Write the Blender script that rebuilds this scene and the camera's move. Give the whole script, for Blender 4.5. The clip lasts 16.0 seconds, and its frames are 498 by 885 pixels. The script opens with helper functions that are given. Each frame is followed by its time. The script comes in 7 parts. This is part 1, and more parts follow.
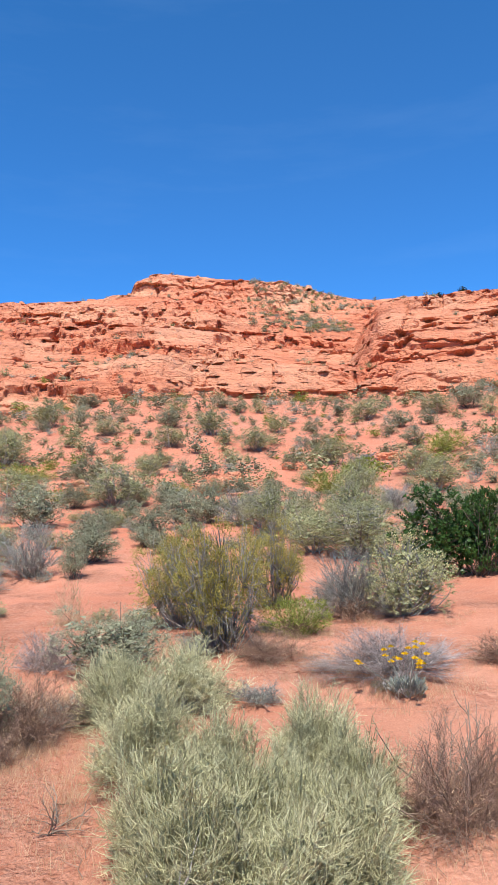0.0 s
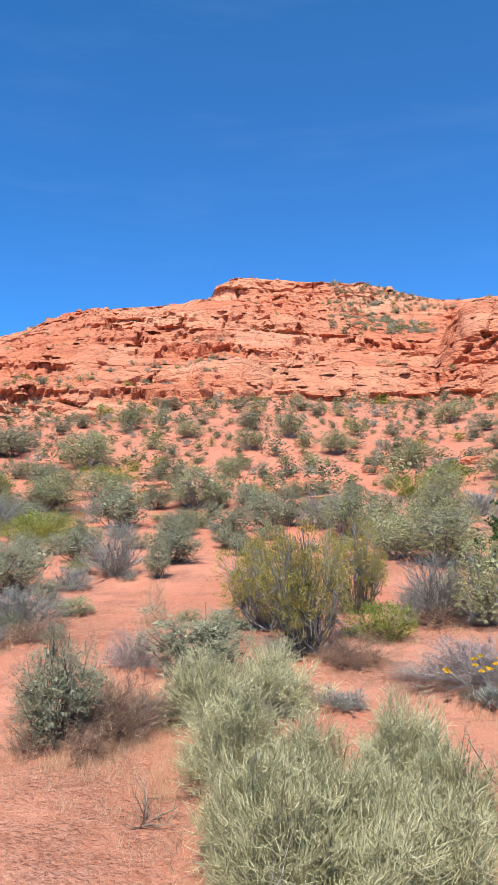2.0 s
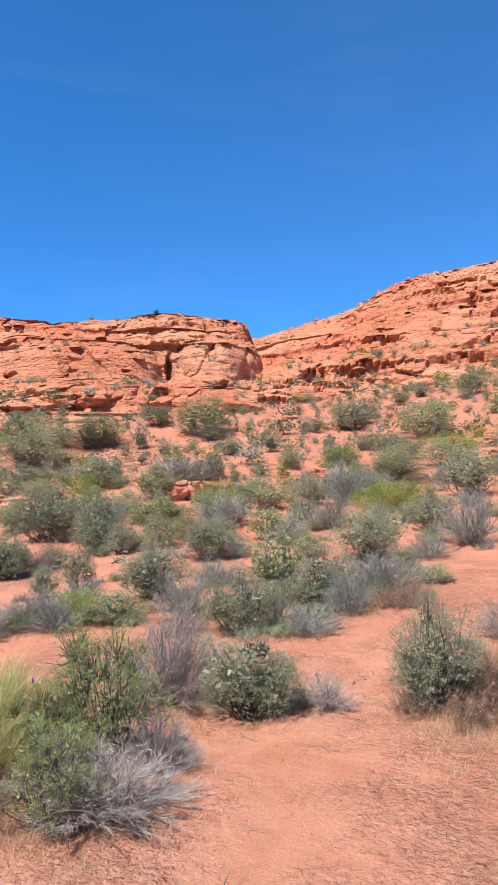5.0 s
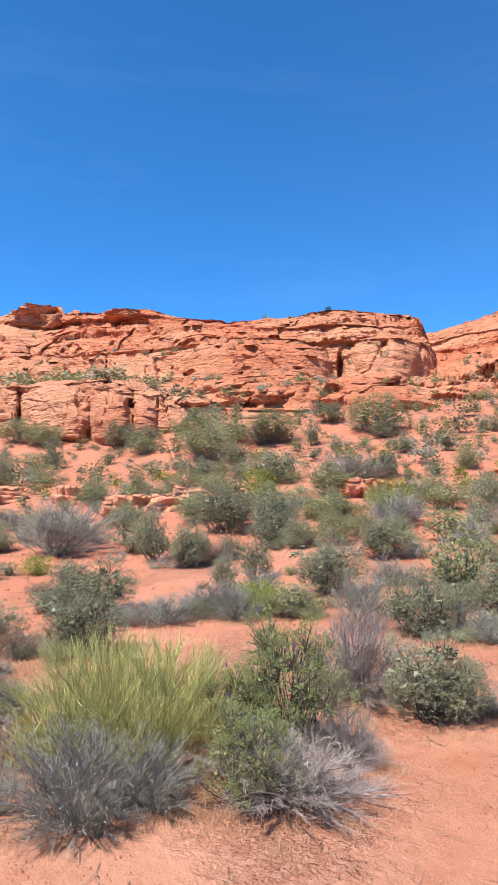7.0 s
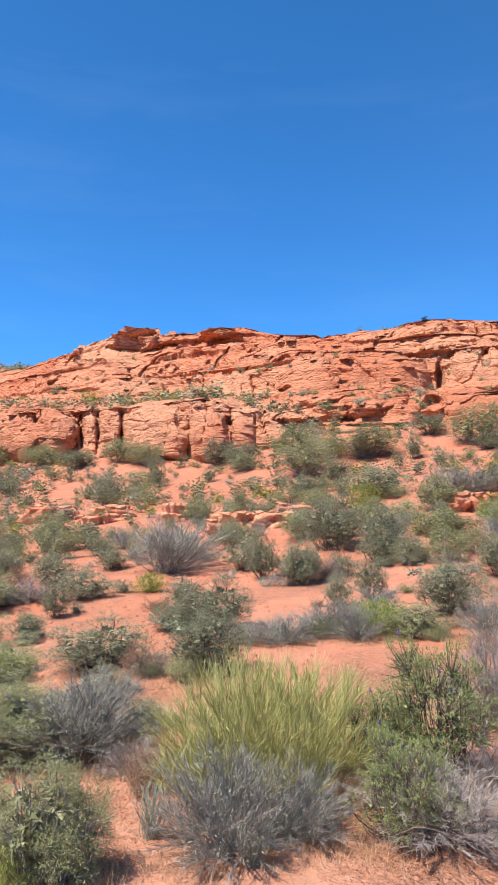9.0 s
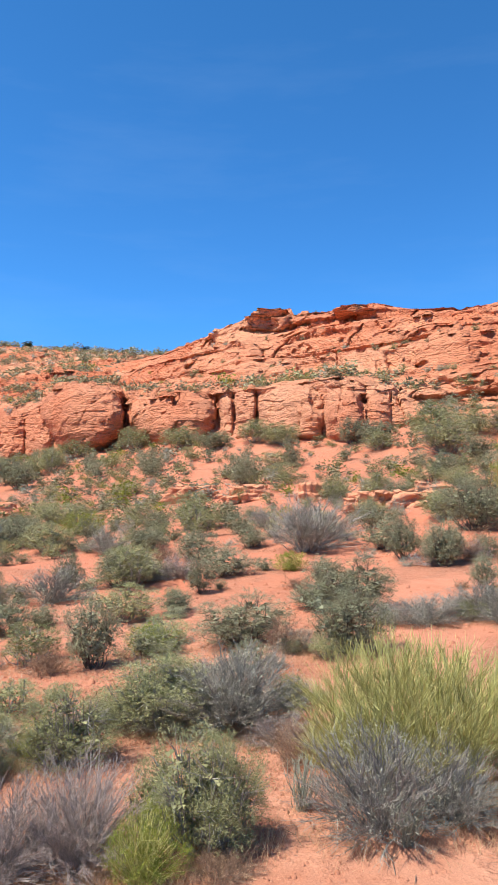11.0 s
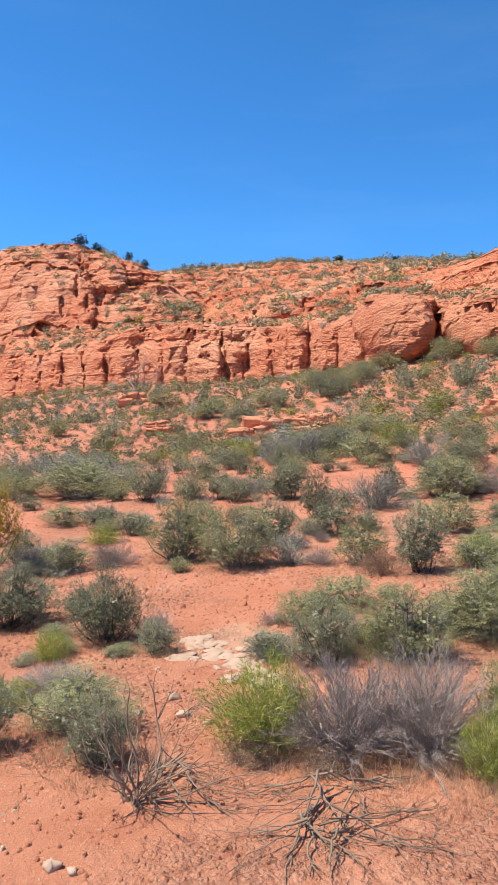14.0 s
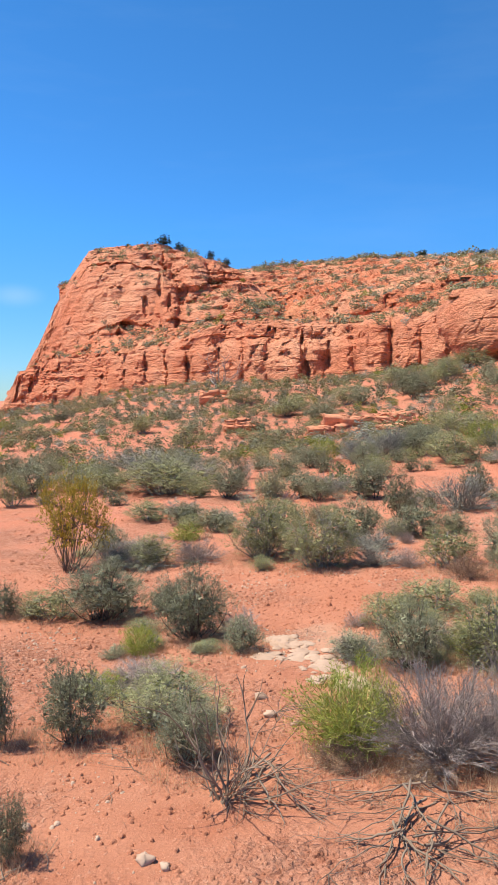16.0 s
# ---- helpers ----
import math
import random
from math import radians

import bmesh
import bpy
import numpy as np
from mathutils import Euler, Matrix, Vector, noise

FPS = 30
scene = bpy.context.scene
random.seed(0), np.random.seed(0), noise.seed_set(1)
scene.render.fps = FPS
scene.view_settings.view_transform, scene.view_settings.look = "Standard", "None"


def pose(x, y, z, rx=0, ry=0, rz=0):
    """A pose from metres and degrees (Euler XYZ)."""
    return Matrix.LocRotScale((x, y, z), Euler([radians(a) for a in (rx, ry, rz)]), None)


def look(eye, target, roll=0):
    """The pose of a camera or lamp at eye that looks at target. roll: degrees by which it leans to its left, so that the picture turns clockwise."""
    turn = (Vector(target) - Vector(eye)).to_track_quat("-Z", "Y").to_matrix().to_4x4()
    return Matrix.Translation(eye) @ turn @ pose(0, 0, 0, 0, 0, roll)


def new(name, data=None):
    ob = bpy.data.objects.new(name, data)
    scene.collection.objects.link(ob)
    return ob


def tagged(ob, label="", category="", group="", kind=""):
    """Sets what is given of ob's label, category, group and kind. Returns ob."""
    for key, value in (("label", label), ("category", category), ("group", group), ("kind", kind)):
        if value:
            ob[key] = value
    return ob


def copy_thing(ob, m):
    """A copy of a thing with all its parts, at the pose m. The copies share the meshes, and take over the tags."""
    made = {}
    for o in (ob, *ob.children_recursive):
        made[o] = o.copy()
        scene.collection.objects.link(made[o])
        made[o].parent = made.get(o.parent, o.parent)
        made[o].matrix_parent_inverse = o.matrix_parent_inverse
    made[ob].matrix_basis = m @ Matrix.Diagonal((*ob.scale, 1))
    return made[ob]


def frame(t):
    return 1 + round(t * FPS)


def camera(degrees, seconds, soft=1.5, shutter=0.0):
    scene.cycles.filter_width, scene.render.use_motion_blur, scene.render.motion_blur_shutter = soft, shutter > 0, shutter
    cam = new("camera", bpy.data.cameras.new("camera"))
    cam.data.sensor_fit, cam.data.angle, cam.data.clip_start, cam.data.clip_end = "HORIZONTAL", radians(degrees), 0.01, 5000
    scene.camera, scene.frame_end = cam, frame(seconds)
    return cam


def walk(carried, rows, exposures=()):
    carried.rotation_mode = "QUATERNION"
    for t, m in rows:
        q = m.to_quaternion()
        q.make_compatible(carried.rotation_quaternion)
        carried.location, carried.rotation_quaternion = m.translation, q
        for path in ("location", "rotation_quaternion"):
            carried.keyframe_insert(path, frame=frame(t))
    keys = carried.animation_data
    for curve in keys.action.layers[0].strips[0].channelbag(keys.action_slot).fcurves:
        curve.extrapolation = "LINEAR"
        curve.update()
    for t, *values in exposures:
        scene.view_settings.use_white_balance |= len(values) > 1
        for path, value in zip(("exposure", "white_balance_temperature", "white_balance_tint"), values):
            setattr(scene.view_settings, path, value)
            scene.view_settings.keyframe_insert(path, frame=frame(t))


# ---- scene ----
# Red desert hillside below sandstone cliffs: seen from a sandy path, turning slowly to the left.
# Origin: the ground under the first eye. Azimuth: degrees from +y, counter-clockwise.
cam = camera(37.97, 16.0, soft=0.9)
# seconds, eye x, y, z, yaw, pitch, roll
ROWS = [
    (0, -0.000, 0.000, 1.600, 5.05, 6.17, -0.85),
    (0.5, -0.022, -0.006, 1.600, 6.37, 6.37, -0.59),
    (1, -0.032, -0.011, 1.600, 8.24, 6.43, -0.37),
    (1.5, -0.042, -0.010, 1.600, 10.07, 6.43, -0.16),
    (2, -0.055, -0.017, 1.601, 11.29, 6.42, 0.12),
    (2.5, -0.071, -0.015, 1.601, 13.40, 6.14, 0.47),
    (3, -0.091, -0.016, 1.602, 16.42, 5.71, 0.69),
    (3.5, -0.123, -0.020, 1.599, 20.73, 5.28, 0.82),
    (4, -0.159, -0.026, 1.598, 26.00, 4.88, 0.45),
    (4.5, -0.190, -0.027, 1.594, 31.95, 4.58, -0.39),
    (5, -0.225, -0.034, 1.589, 37.64, 4.19, -1.05),
    (5.2, -0.236, -0.043, 1.588, 39.63, 4.01, -1.12),
    (7.5, -0.349, -0.202, 1.589, 53.34, 4.09, 1.09),
    (8, -0.456, -0.275, 1.604, 55.76, 4.31, 0.79),
    (8.2, -0.484, -0.299, 1.606, 56.52, 4.54, 0.45),
    (10.3, -0.503, -0.316, 1.622, 63.47, 4.37, 0.43),
    (10.5, -0.506, -0.327, 1.620, 65.08, 4.09, 0.29),
    (11, -0.517, -0.355, 1.614, 69.00, 3.49, -0.22),
    (11.5, -0.527, -0.388, 1.610, 73.12, 2.83, -0.50),
    (12, -0.525, -0.424, 1.603, 77.57, 1.60, -0.25),
    (12.5, -0.519, -0.475, 1.592, 82.00, 0.08, 0.12),
    (13, -0.521, -0.503, 1.585, 86.19, -1.47, 0.15),
    (13.5, -0.526, -0.524, 1.580, 89.93, -2.62, 0.03),
    (14, -0.539, -0.539, 1.582, 93.07, -3.36, -0.20),
    (14.5, -0.549, -0.557, 1.586, 95.72, -3.58, -0.34),
    (15, -0.553, -0.566, 1.592, 97.54, -3.59, -0.33),
    (15.5, -0.556, -0.579, 1.591, 98.62, -3.52, -0.26),
    (16, -0.562, -0.596, 1.591, 99.34, -3.54, -0.13),
]
walk(cam, [(t, pose(x, y, z, 0, 0, yaw) @ pose(0, 0, 0, 90 + pitch) @ pose(0, 0, 0, 0, 0, roll)) for t, x, y, z, yaw, pitch, roll in ROWS],
     [(0, 0.53, 6200, 10), (5, 0.55, 6450, 10), (8, 0.58, 6600, 10), (11, 0.58, 6850, 10), (13.5, 0.49, 6950, 10), (16, 0.48, 7000, 10)])

# ---- light ----
SUN_AZ, SUN_EL = 178.0, 61.0
sky_world = bpy.data.worlds.new("desert_sky")
scene.world = sky_world
sky_world.use_nodes = True
wn, wl = sky_world.node_tree.nodes, sky_world.node_tree.links
sky = wn.new("ShaderNodeTexSky")
sky.sky_type, sky.sun_disc = "NISHITA", False
sky.sun_elevation, sky.sun_rotation = radians(SUN_EL), radians(-SUN_AZ)
sky.altitude, sky.air_density, sky.dust_density, sky.ozone_density = 900, 1.0, 0.0, 3.0
wn["Background"].inputs["Strength"].default_value = 0.092
# deeper and more saturated towards the zenith, with thin high cloud
deep = wn.new("ShaderNodeMix")
deep.data_type, deep.blend_type = "RGBA", "MULTIPLY"
deep.inputs[0].default_value = 1.0
way = wn.new("ShaderNodeTexCoord")
split = wn.new("ShaderNodeSeparateXYZ")
wl.new(way.outputs["Generated"], split.inputs[0])
tone = wn.new("ShaderNodeValToRGB")
for at, c in ((0.0, (0.45, 0.73, 1.08)), (0.22, (0.33, 0.97, 1.58)), (0.62, (0.29, 0.93, 1.40))):
    stop = tone.color_ramp.elements.new(at) if at == 0.22 else tone.color_ramp.elements[0 if at == 0 else -1]
    stop.position, stop.color = at, (*c, 1)
wl.new(split.outputs[2], tone.inputs["Fac"])
wl.new(sky.outputs[0], deep.inputs[6])
wl.new(tone.outputs["Color"], deep.inputs[7])
stretch = wn.new("ShaderNodeMapping")
stretch.inputs["Scale"].default_value, stretch.inputs["Rotation"].default_value = (1.2, 1.2, 7.0), (0.2, 0.35, 0)
wl.new(way.outputs["Generated"], stretch.inputs["Vector"])
wisp = wn.new("ShaderNodeTexNoise")
wisp.inputs["Scale"].default_value, wisp.inputs["Detail"].default_value, wisp.inputs["Roughness"].default_value = 1.6, 7.0, 0.6
wl.new(stretch.outputs[0], wisp.inputs["Vector"])
veil = wn.new("ShaderNodeValToRGB")
veil.color_ramp.elements[0].position, veil.color_ramp.elements[0].color = 0.52, (0, 0, 0, 1)
veil.color_ramp.elements[1].position, veil.color_ramp.elements[1].color = 0.85, (0.06, 0.06, 0.06, 1)
wl.new(wisp.outputs["Fac"], veil.inputs["Fac"])
# thin cirrus, thicker towards the north
north = wn.new("ShaderNodeMapRange")
north.inputs["From Min"].default_value, north.inputs["From Max"].default_value, north.inputs["To Max"].default_value = 0.55, 1.0, 0.03
wl.new(split.outputs[1], north.inputs["Value"])
thick = wn.new("ShaderNodeMix")
thick.data_type, thick.blend_type = "RGBA", "ADD"
thick.inputs[0].default_value = 1.0
wl.new(veil.outputs["Color"], thick.inputs[6])
wl.new(north.outputs["Result"], thick.inputs[7])
# one small puff low in the west
puff = wn.new("ShaderNodeVectorMath")
puff.operation = "DISTANCE"
squash = wn.new("ShaderNodeMapping")
squash.inputs["Scale"].default_value = (1, 1, 2.4)
wl.new(way.outputs["Generated"], squash.inputs["Vector"])
wl.new(squash.outputs[0], puff.inputs[0])
puff.inputs[1].default_value = (-0.883, -0.450, 0.318)
fade = wn.new("ShaderNodeMapRange")
fade.interpolation_type = "SMOOTHSTEP"
fade.inputs["From Min"].default_value, fade.inputs["From Max"].default_value, fade.inputs["To Min"].default_value, fade.inputs["To Max"].default_value = 0.0, 0.045, 0.22, 0.0
wl.new(puff.outputs["Value"], fade.inputs["Value"])
both = wn.new("ShaderNodeMix")
both.data_type, both.blend_type = "RGBA", "ADD"
both.inputs[0].default_value = 1.0
wl.new(thick.outputs[2], both.inputs[6])
wl.new(fade.outputs["Result"], both.inputs[7])
cloud = wn.new("ShaderNodeMix")
cloud.data_type = "RGBA"
cloud.inputs[7].default_value = (5.2, 7.0, 8.8, 1)
wl.new(both.outputs[2], cloud.inputs[0])
wl.new(deep.outputs[2], cloud.inputs[6])
wl.new(cloud.outputs[2], wn["Background"].inputs["Color"])

sun_data = bpy.data.lights.new("sun", "SUN")
sun_data.energy, sun_data.angle, sun_data.color = 5.0, radians(0.53), (1.0, 0.95, 0.87)
sun = new("sun", sun_data)
az, el = radians(SUN_AZ), radians(SUN_EL)
sun.matrix_world = look((-60 * math.sin(az) * math.cos(el), 60 * math.cos(az) * math.cos(el), 60 * math.sin(el)), (0, 0, 0))

# ---- relief: noise, ground height, rock profiles ----
def cells(ix, iy, iz, seed):
    """A random number from 0 to 1 for each whole-number cell."""
    h = (ix.astype(np.int64) * 374761393 + iy.astype(np.int64) * 668265263 + iz.astype(np.int64) * 2147483647 + seed * 974634777) & 0xFFFFFFFF
    h = ((h ^ (h >> 13)) * 1274126177) & 0xFFFFFFFF
    h = ((h ^ (h >> 16)) * 1911520717) & 0xFFFFFFFF
    return ((h ^ (h >> 15)) & 0xFFFFFF) / float(0xFFFFFF)


def vnoise(x, y, z, seed=0):
    """Smooth noise from -1 to 1."""
    x, y, z = np.broadcast_arrays(np.asarray(x, float), np.asarray(y, float), np.asarray(z, float))
    fx, fy, fz = np.floor(x), np.floor(y), np.floor(z)
    u, v, w = x - fx, y - fy, z - fz
    u, v, w = (q * q * q * (q * (q * 6 - 15) + 10) for q in (u, v, w))
    out = 0.0
    for dx in (0, 1):
        for dy in (0, 1):
            for dz in (0, 1):
                k = (u if dx else 1 - u) * (v if dy else 1 - v) * (w if dz else 1 - w)
                out = out + k * cells(fx + dx, fy + dy, fz + dz, seed)
    return out * 2 - 1


def fbm(x, y, z, seed=0, octaves=4):
    total, amp, norm = 0.0, 1.0, 0.0
    for k in range(octaves):
        f = 2.03 ** k
        total = total + amp * vnoise(x * f, y * f, z * f, seed + k)
        norm, amp = norm + amp, amp * 0.5
    return total / norm


# height of the soil: azimuth stations across, distance down
G_AZ = [-60, -20, 0, 20, 40, 55, 70, 85, 100, 120, 150]
G_R = [0, 3, 6, 12, 20, 32]
G_Z = np.array([
    [0, 0, 0, 0, 0, 0, 0, 0, 0, 0, 0],
    [0, .06, .08, .05, .0, .0, .0, .0, -.02, -.05, 0],
    [.1, .32, .34, .25, .15, .1, .03, -.08, -.18, -.25, -.1],
    [.3, .9, .85, .7, .5, .3, .05, -.15, -.4, -.6, -.3],
    [.5, 2.0, 1.9, 1.7, 1.4, 1.0, .4, -.1, -.5, -1.0, -.5],
    [.8, 4.6, 4.5, 4.1, 3.9, 2.8, 1.5, .2, -.8, -1.5, -1.0]])
# where the soil meets the foot of the rock: azimuth, distance, elevation angle seen from the eye
FOOT = [(-60, 60, 1), (-24, 48, 9.4), (-5, 50, 9.3), (10, 50, 9.5), (20, 50, 9.2), (28, 49, 8.1), (35, 43, 7.0), (40, 38, 6.4), (48, 38, 6.0), (55, 40, 5.4),
        (62, 42, 4.4), (70, 50, 4.0), (77, 58, 3.4), (84, 65, 2.5), (92, 77, 1.6), (100, 90, 1.4), (105, 102, 1.1), (113, 128, -.2), (120, 142, -1.5), (150, 150, -2)]
FA, FR, FE = (np.array(c, float) for c in zip(*FOOT))


def soft_interp(x, xs, ys):
    """Interpolation with rounded knees."""
    return (np.interp(x - 3, xs, ys) + 2 * np.interp(x, xs, ys) + np.interp(x + 3, xs, ys)) / 4


def ground_z(a, r):
    """Soil height at azimuth a (degrees) and distance r."""
    a, r = np.broadcast_arrays(np.asarray(a, float), np.asarray(r, float))
    rf = soft_interp(a, FA, FR)
    zf = 1.6 + rf * np.tan(np.radians(soft_interp(a, FA, FE)))
    cols = np.array([soft_interp(a, G_AZ, row) for row in G_Z])
    out = cols[0].copy()
    for k in range(len(G_R) - 1):
        t = np.clip((r - G_R[k]) / (G_R[k + 1] - G_R[k]), 0, 1)
        out = out + (cols[k + 1] - cols[k]) * t
    t = np.clip((r - G_R[-1]) / np.maximum(rf - G_R[-1], 1), 0, 1)
    out = out + (zf - cols[-1]) * t - np.clip(r - rf, 0, 4000) * 0.03
    x, y = -np.sin(np.radians(a)) * r, np.cos(np.radians(a)) * r
    side = np.clip((r - 2) / 12, 0, 1)
    out = out + side * 0.22 * fbm(x / 7, y / 7, 0.3, 11, 3) + np.clip((r - 12) / 20, 0, 1) * 0.5 * vnoise(x / 9, y / 9, 0.7, 15)
    out = out + np.clip(r / 4, 0.25, 1) * 0.05 * fbm(x / 1.3, y / 1.3, 0.1, 21, 3)
    return out


def ground_at(x, y):
    return float(ground_z(math.degrees(math.atan2(-x, y)), math.hypot(x, y)))


def polar(a, r):
    return -math.sin(radians(a)) * r, math.cos(radians(a)) * r


def strata(z, thick, sharp, seed, x, y):
    """Turns an even rise into benches and risers of uneven thickness."""
    u = z / thick + 0.55 * vnoise(x / 28, y / 28, z / 40, seed) + 0.35 * vnoise(z / (thick * 2.3), 0.5, 0.5, seed + 3)
    f = np.floor(u)
    q = u - f
    return thick * (np.clip((q - 0.5 + 0.5 / sharp) * sharp, 0, 1) - q)


# forms of the rock: sort, azimuth, elevation angle, half width and half height in degrees, metres proud or deep
MESA_FORMS = [("bulge", 24.6, 8.3, 1.34, 0.40, 1.0), ("bulge", 34.2, 10.1, 1.52, 0.54, 1.0), ("bulge", 31.1, 10.4, 1.07, 0.62, 0.8), ("bulge", 13.0, 11.6, 3.48, 1.43, 1.6), ("bulge", 3.2, 11.6, 6.03, 1.34, 0.9), ("hollow", 20.1, 14.2, 0.49, 0.45, 1.2), ("pits", 20.6, 15.9, 4.24, 1.16, 0.8), ("pits", 10.0, 16.0, 3.79, 1.34, 0.8), ("pits", 5.0, 15.3, 2.46, 0.89, 0.8), ("pits", 2.7, 13.7, 2.90, 0.40, 0.9), ("calm", -0.7, 14.7, 3.35, 0.62, 0), ("calm", -1.0, 16.3, 3.35, 1.34, 0), ("calm", 19.3, 12.4, 4.91, 0.80, 0), ("calm", -6.7, 13.9, 0.89, 0.89, 0), ("bulge", 10.0, 14.4, 2.68, 0.71, 0.8), ("calm", 17.6, 16.7, 2.68, 0.45, 0), ("hollow", -1.8, 12.7, 1.34, 0.18, 0.8), ("hollow", 26.3, 11.5, 1.34, 0.31, 0.8), ("hollow", 34.9, 10.2, 1.88, 0.25, 0.6), ("bulge", 25.1, 9.9, 1.34, 0.40, 1.0), ("bulge", 15.9, 10.1, 1.43, 0.49, 1.0), ("bulge", 25.2, 13.4, 2.46, 1.34, 0.9), ("calm", 30.5, 12.8, 3.12, 0.54, 0), ("calm", 30.8, 10.5, 4.46, 0.54, 0), ("hollow", 30.4, 12.1, 0.89, 0.18, 0.7), ("hollow", 27.8, 12.2, 0.62, 0.18, 0.7), ("calm", 22.9, 9.3, 5.36, 0.62, 0), ("bulge", 26.0, 11.0, 2.68, 0.54, 0.5)]
SPUR_FORMS = [("bulge", -9.0, 10.5, 2.59, 1.21, 1.4), ("bulge", -11.3, 14.0, 3.35, 0.76, 0.8), ("pits", -10.1, 16.8, 4.46, 0.62, 0.7), ("pits", -6.8, 14.5, 1.12, 1.34, 0.9), ("hollow", -4.6, 11.0, 0.22, 0.80, 0.6), ("hollow", -7.4, 14.3, 0.54, 0.27, 0.9), ("bulge", -12.6, 10.7, 2.23, 0.98, 0.6), ("bulge", -6.4, 15.6, 1.25, 1.07, 1.0), ("calm", -11.1, 15.5, 3.57, 0.54, 0)]
RIM_CLIFF_FORMS = [("bulge", 45.0, 7.8, 1.25, 0.40, 0.9), ("bulge", 50.2, 7.9, 1.79, 0.36, 0.6), ("bulge", 50.8, 10.2, 5.80, 1.96, 2.2), ("hollow", 44.2, 10.0, 0.36, 0.80, 1.6), ("bulge", 42.0, 9.6, 2.46, 0.98, 0.7), ("bulge", 60.4, 9.4, 1.88, 1.16, 0.8), ("hollow", 60.6, 10.4, 0.40, 0.36, 0.9), ("hollow", 59.3, 9.2, 0.22, 0.62, 0.7), ("pits", 56.2, 10.5, 1.61, 1.25, 0.9), ("pits", 47.0, 9.5, 1.79, 0.36, 0.7), ("hollow", 45.3, 13.9, 0.71, 0.36, 1.2), ("hollow", 53.0, 13.4, 0.58, 0.27, 1.0), ("hollow", 61.8, 13.6, 0.58, 0.31, 1.0), ("hollow", 38.8, 13.2, 0.62, 0.27, 1.0), ("hollow", 44.8, 7.7, 0.98, 0.36, 1.4), ("bulge", 40.6, 10.9, 2.77, 1.43, 1.2), ("hollow", 40.8, 10.9, 0.36, 0.71, 0.6), ("calm", 69.2, 11.5, 3.12, 0.71, 0), ("bulge", 70.0, 9.7, 3.57, 0.98, 0.6), ("hollow", 71.7, 8.8, 1.43, 0.22, 1.0), ("bulge", 48.3, 7.4, 2.68, 0.54, 0.7), ("hollow", 55.9, 8.0, 1.79, 0.18, 0.6), ("calm", 40.6, 7.8, 4.02, 0.71, 0), ("calm", 51.0, 6.5, 3.57, 0.54, 0), ("hollow", 52.3, 7.5, 1.56, 0.18, 0.6), ("pits", 64.9, 10.4, 2.68, 0.62, 0.6)]
COLUMN_BAND_FORMS = [("bulge", 82.2, 5.8, 3.12, 2.05, 4.5), ("bulge", 75.6, 6.0, 3.48, 1.70, 3.3), ("hollow", 75.3, 6.7, 0.36, 0.89, 1.3), ("hollow", 72.0, 6.2, 0.22, 1.52, 1.6), ("pillar", 71.4, 6.3, 0.54, 1.43, 0.8), ("hollow", 70.7, 6.4, 0.18, 1.34, 1.2), ("pillar", 69.8, 6.4, 0.80, 1.34, 0.9), ("hollow", 68.9, 6.5, 0.18, 1.34, 1.2), ("pillar", 66.3, 6.3, 2.59, 1.88, 2.0), ("hollow", 64.1, 6.7, 0.89, 1.16, 0.5), ("pillar", 62.0, 6.1, 1.70, 1.61, 1.6), ("hollow", 60.6, 6.6, 0.49, 0.76, 1.3), ("pillar", 59.5, 6.1, 1.07, 1.16, 1.2), ("hollow", 58.4, 6.5, 0.22, 1.07, 0.8), ("hollow", 79.0, 5.9, 0.40, 1.61, 1.8), ("pillar", 96.4, 3.1, 1.34, 1.70, 1.2), ("hollow", 95.2, 3.3, 0.18, 1.16, 1.0), ("pillar", 94.5, 3.2, 0.58, 1.43, 0.8), ("hollow", 93.6, 3.5, 0.18, 1.25, 1.1), ("pillar", 92.5, 3.6, 0.89, 1.70, 1.0), ("pillar", 90.3, 4.2, 1.43, 1.96, 1.6), ("hollow", 91.5, 4.2, 0.18, 0.98, 0.7), ("hollow", 88.8, 4.8, 0.22, 1.61, 1.4), ("pillar", 87.6, 4.8, 1.16, 1.16, 1.2), ("pillar", 85.6, 5.2, 0.89, 0.89, 0.9), ("hollow", 86.8, 2.3, 0.89, 0.40, 1.0), ("pillar", 98.9, 3.6, 1.34, 1.07, 0.8), ("pillar", 100.5, 4.0, 1.12, 0.98, 0.8)]
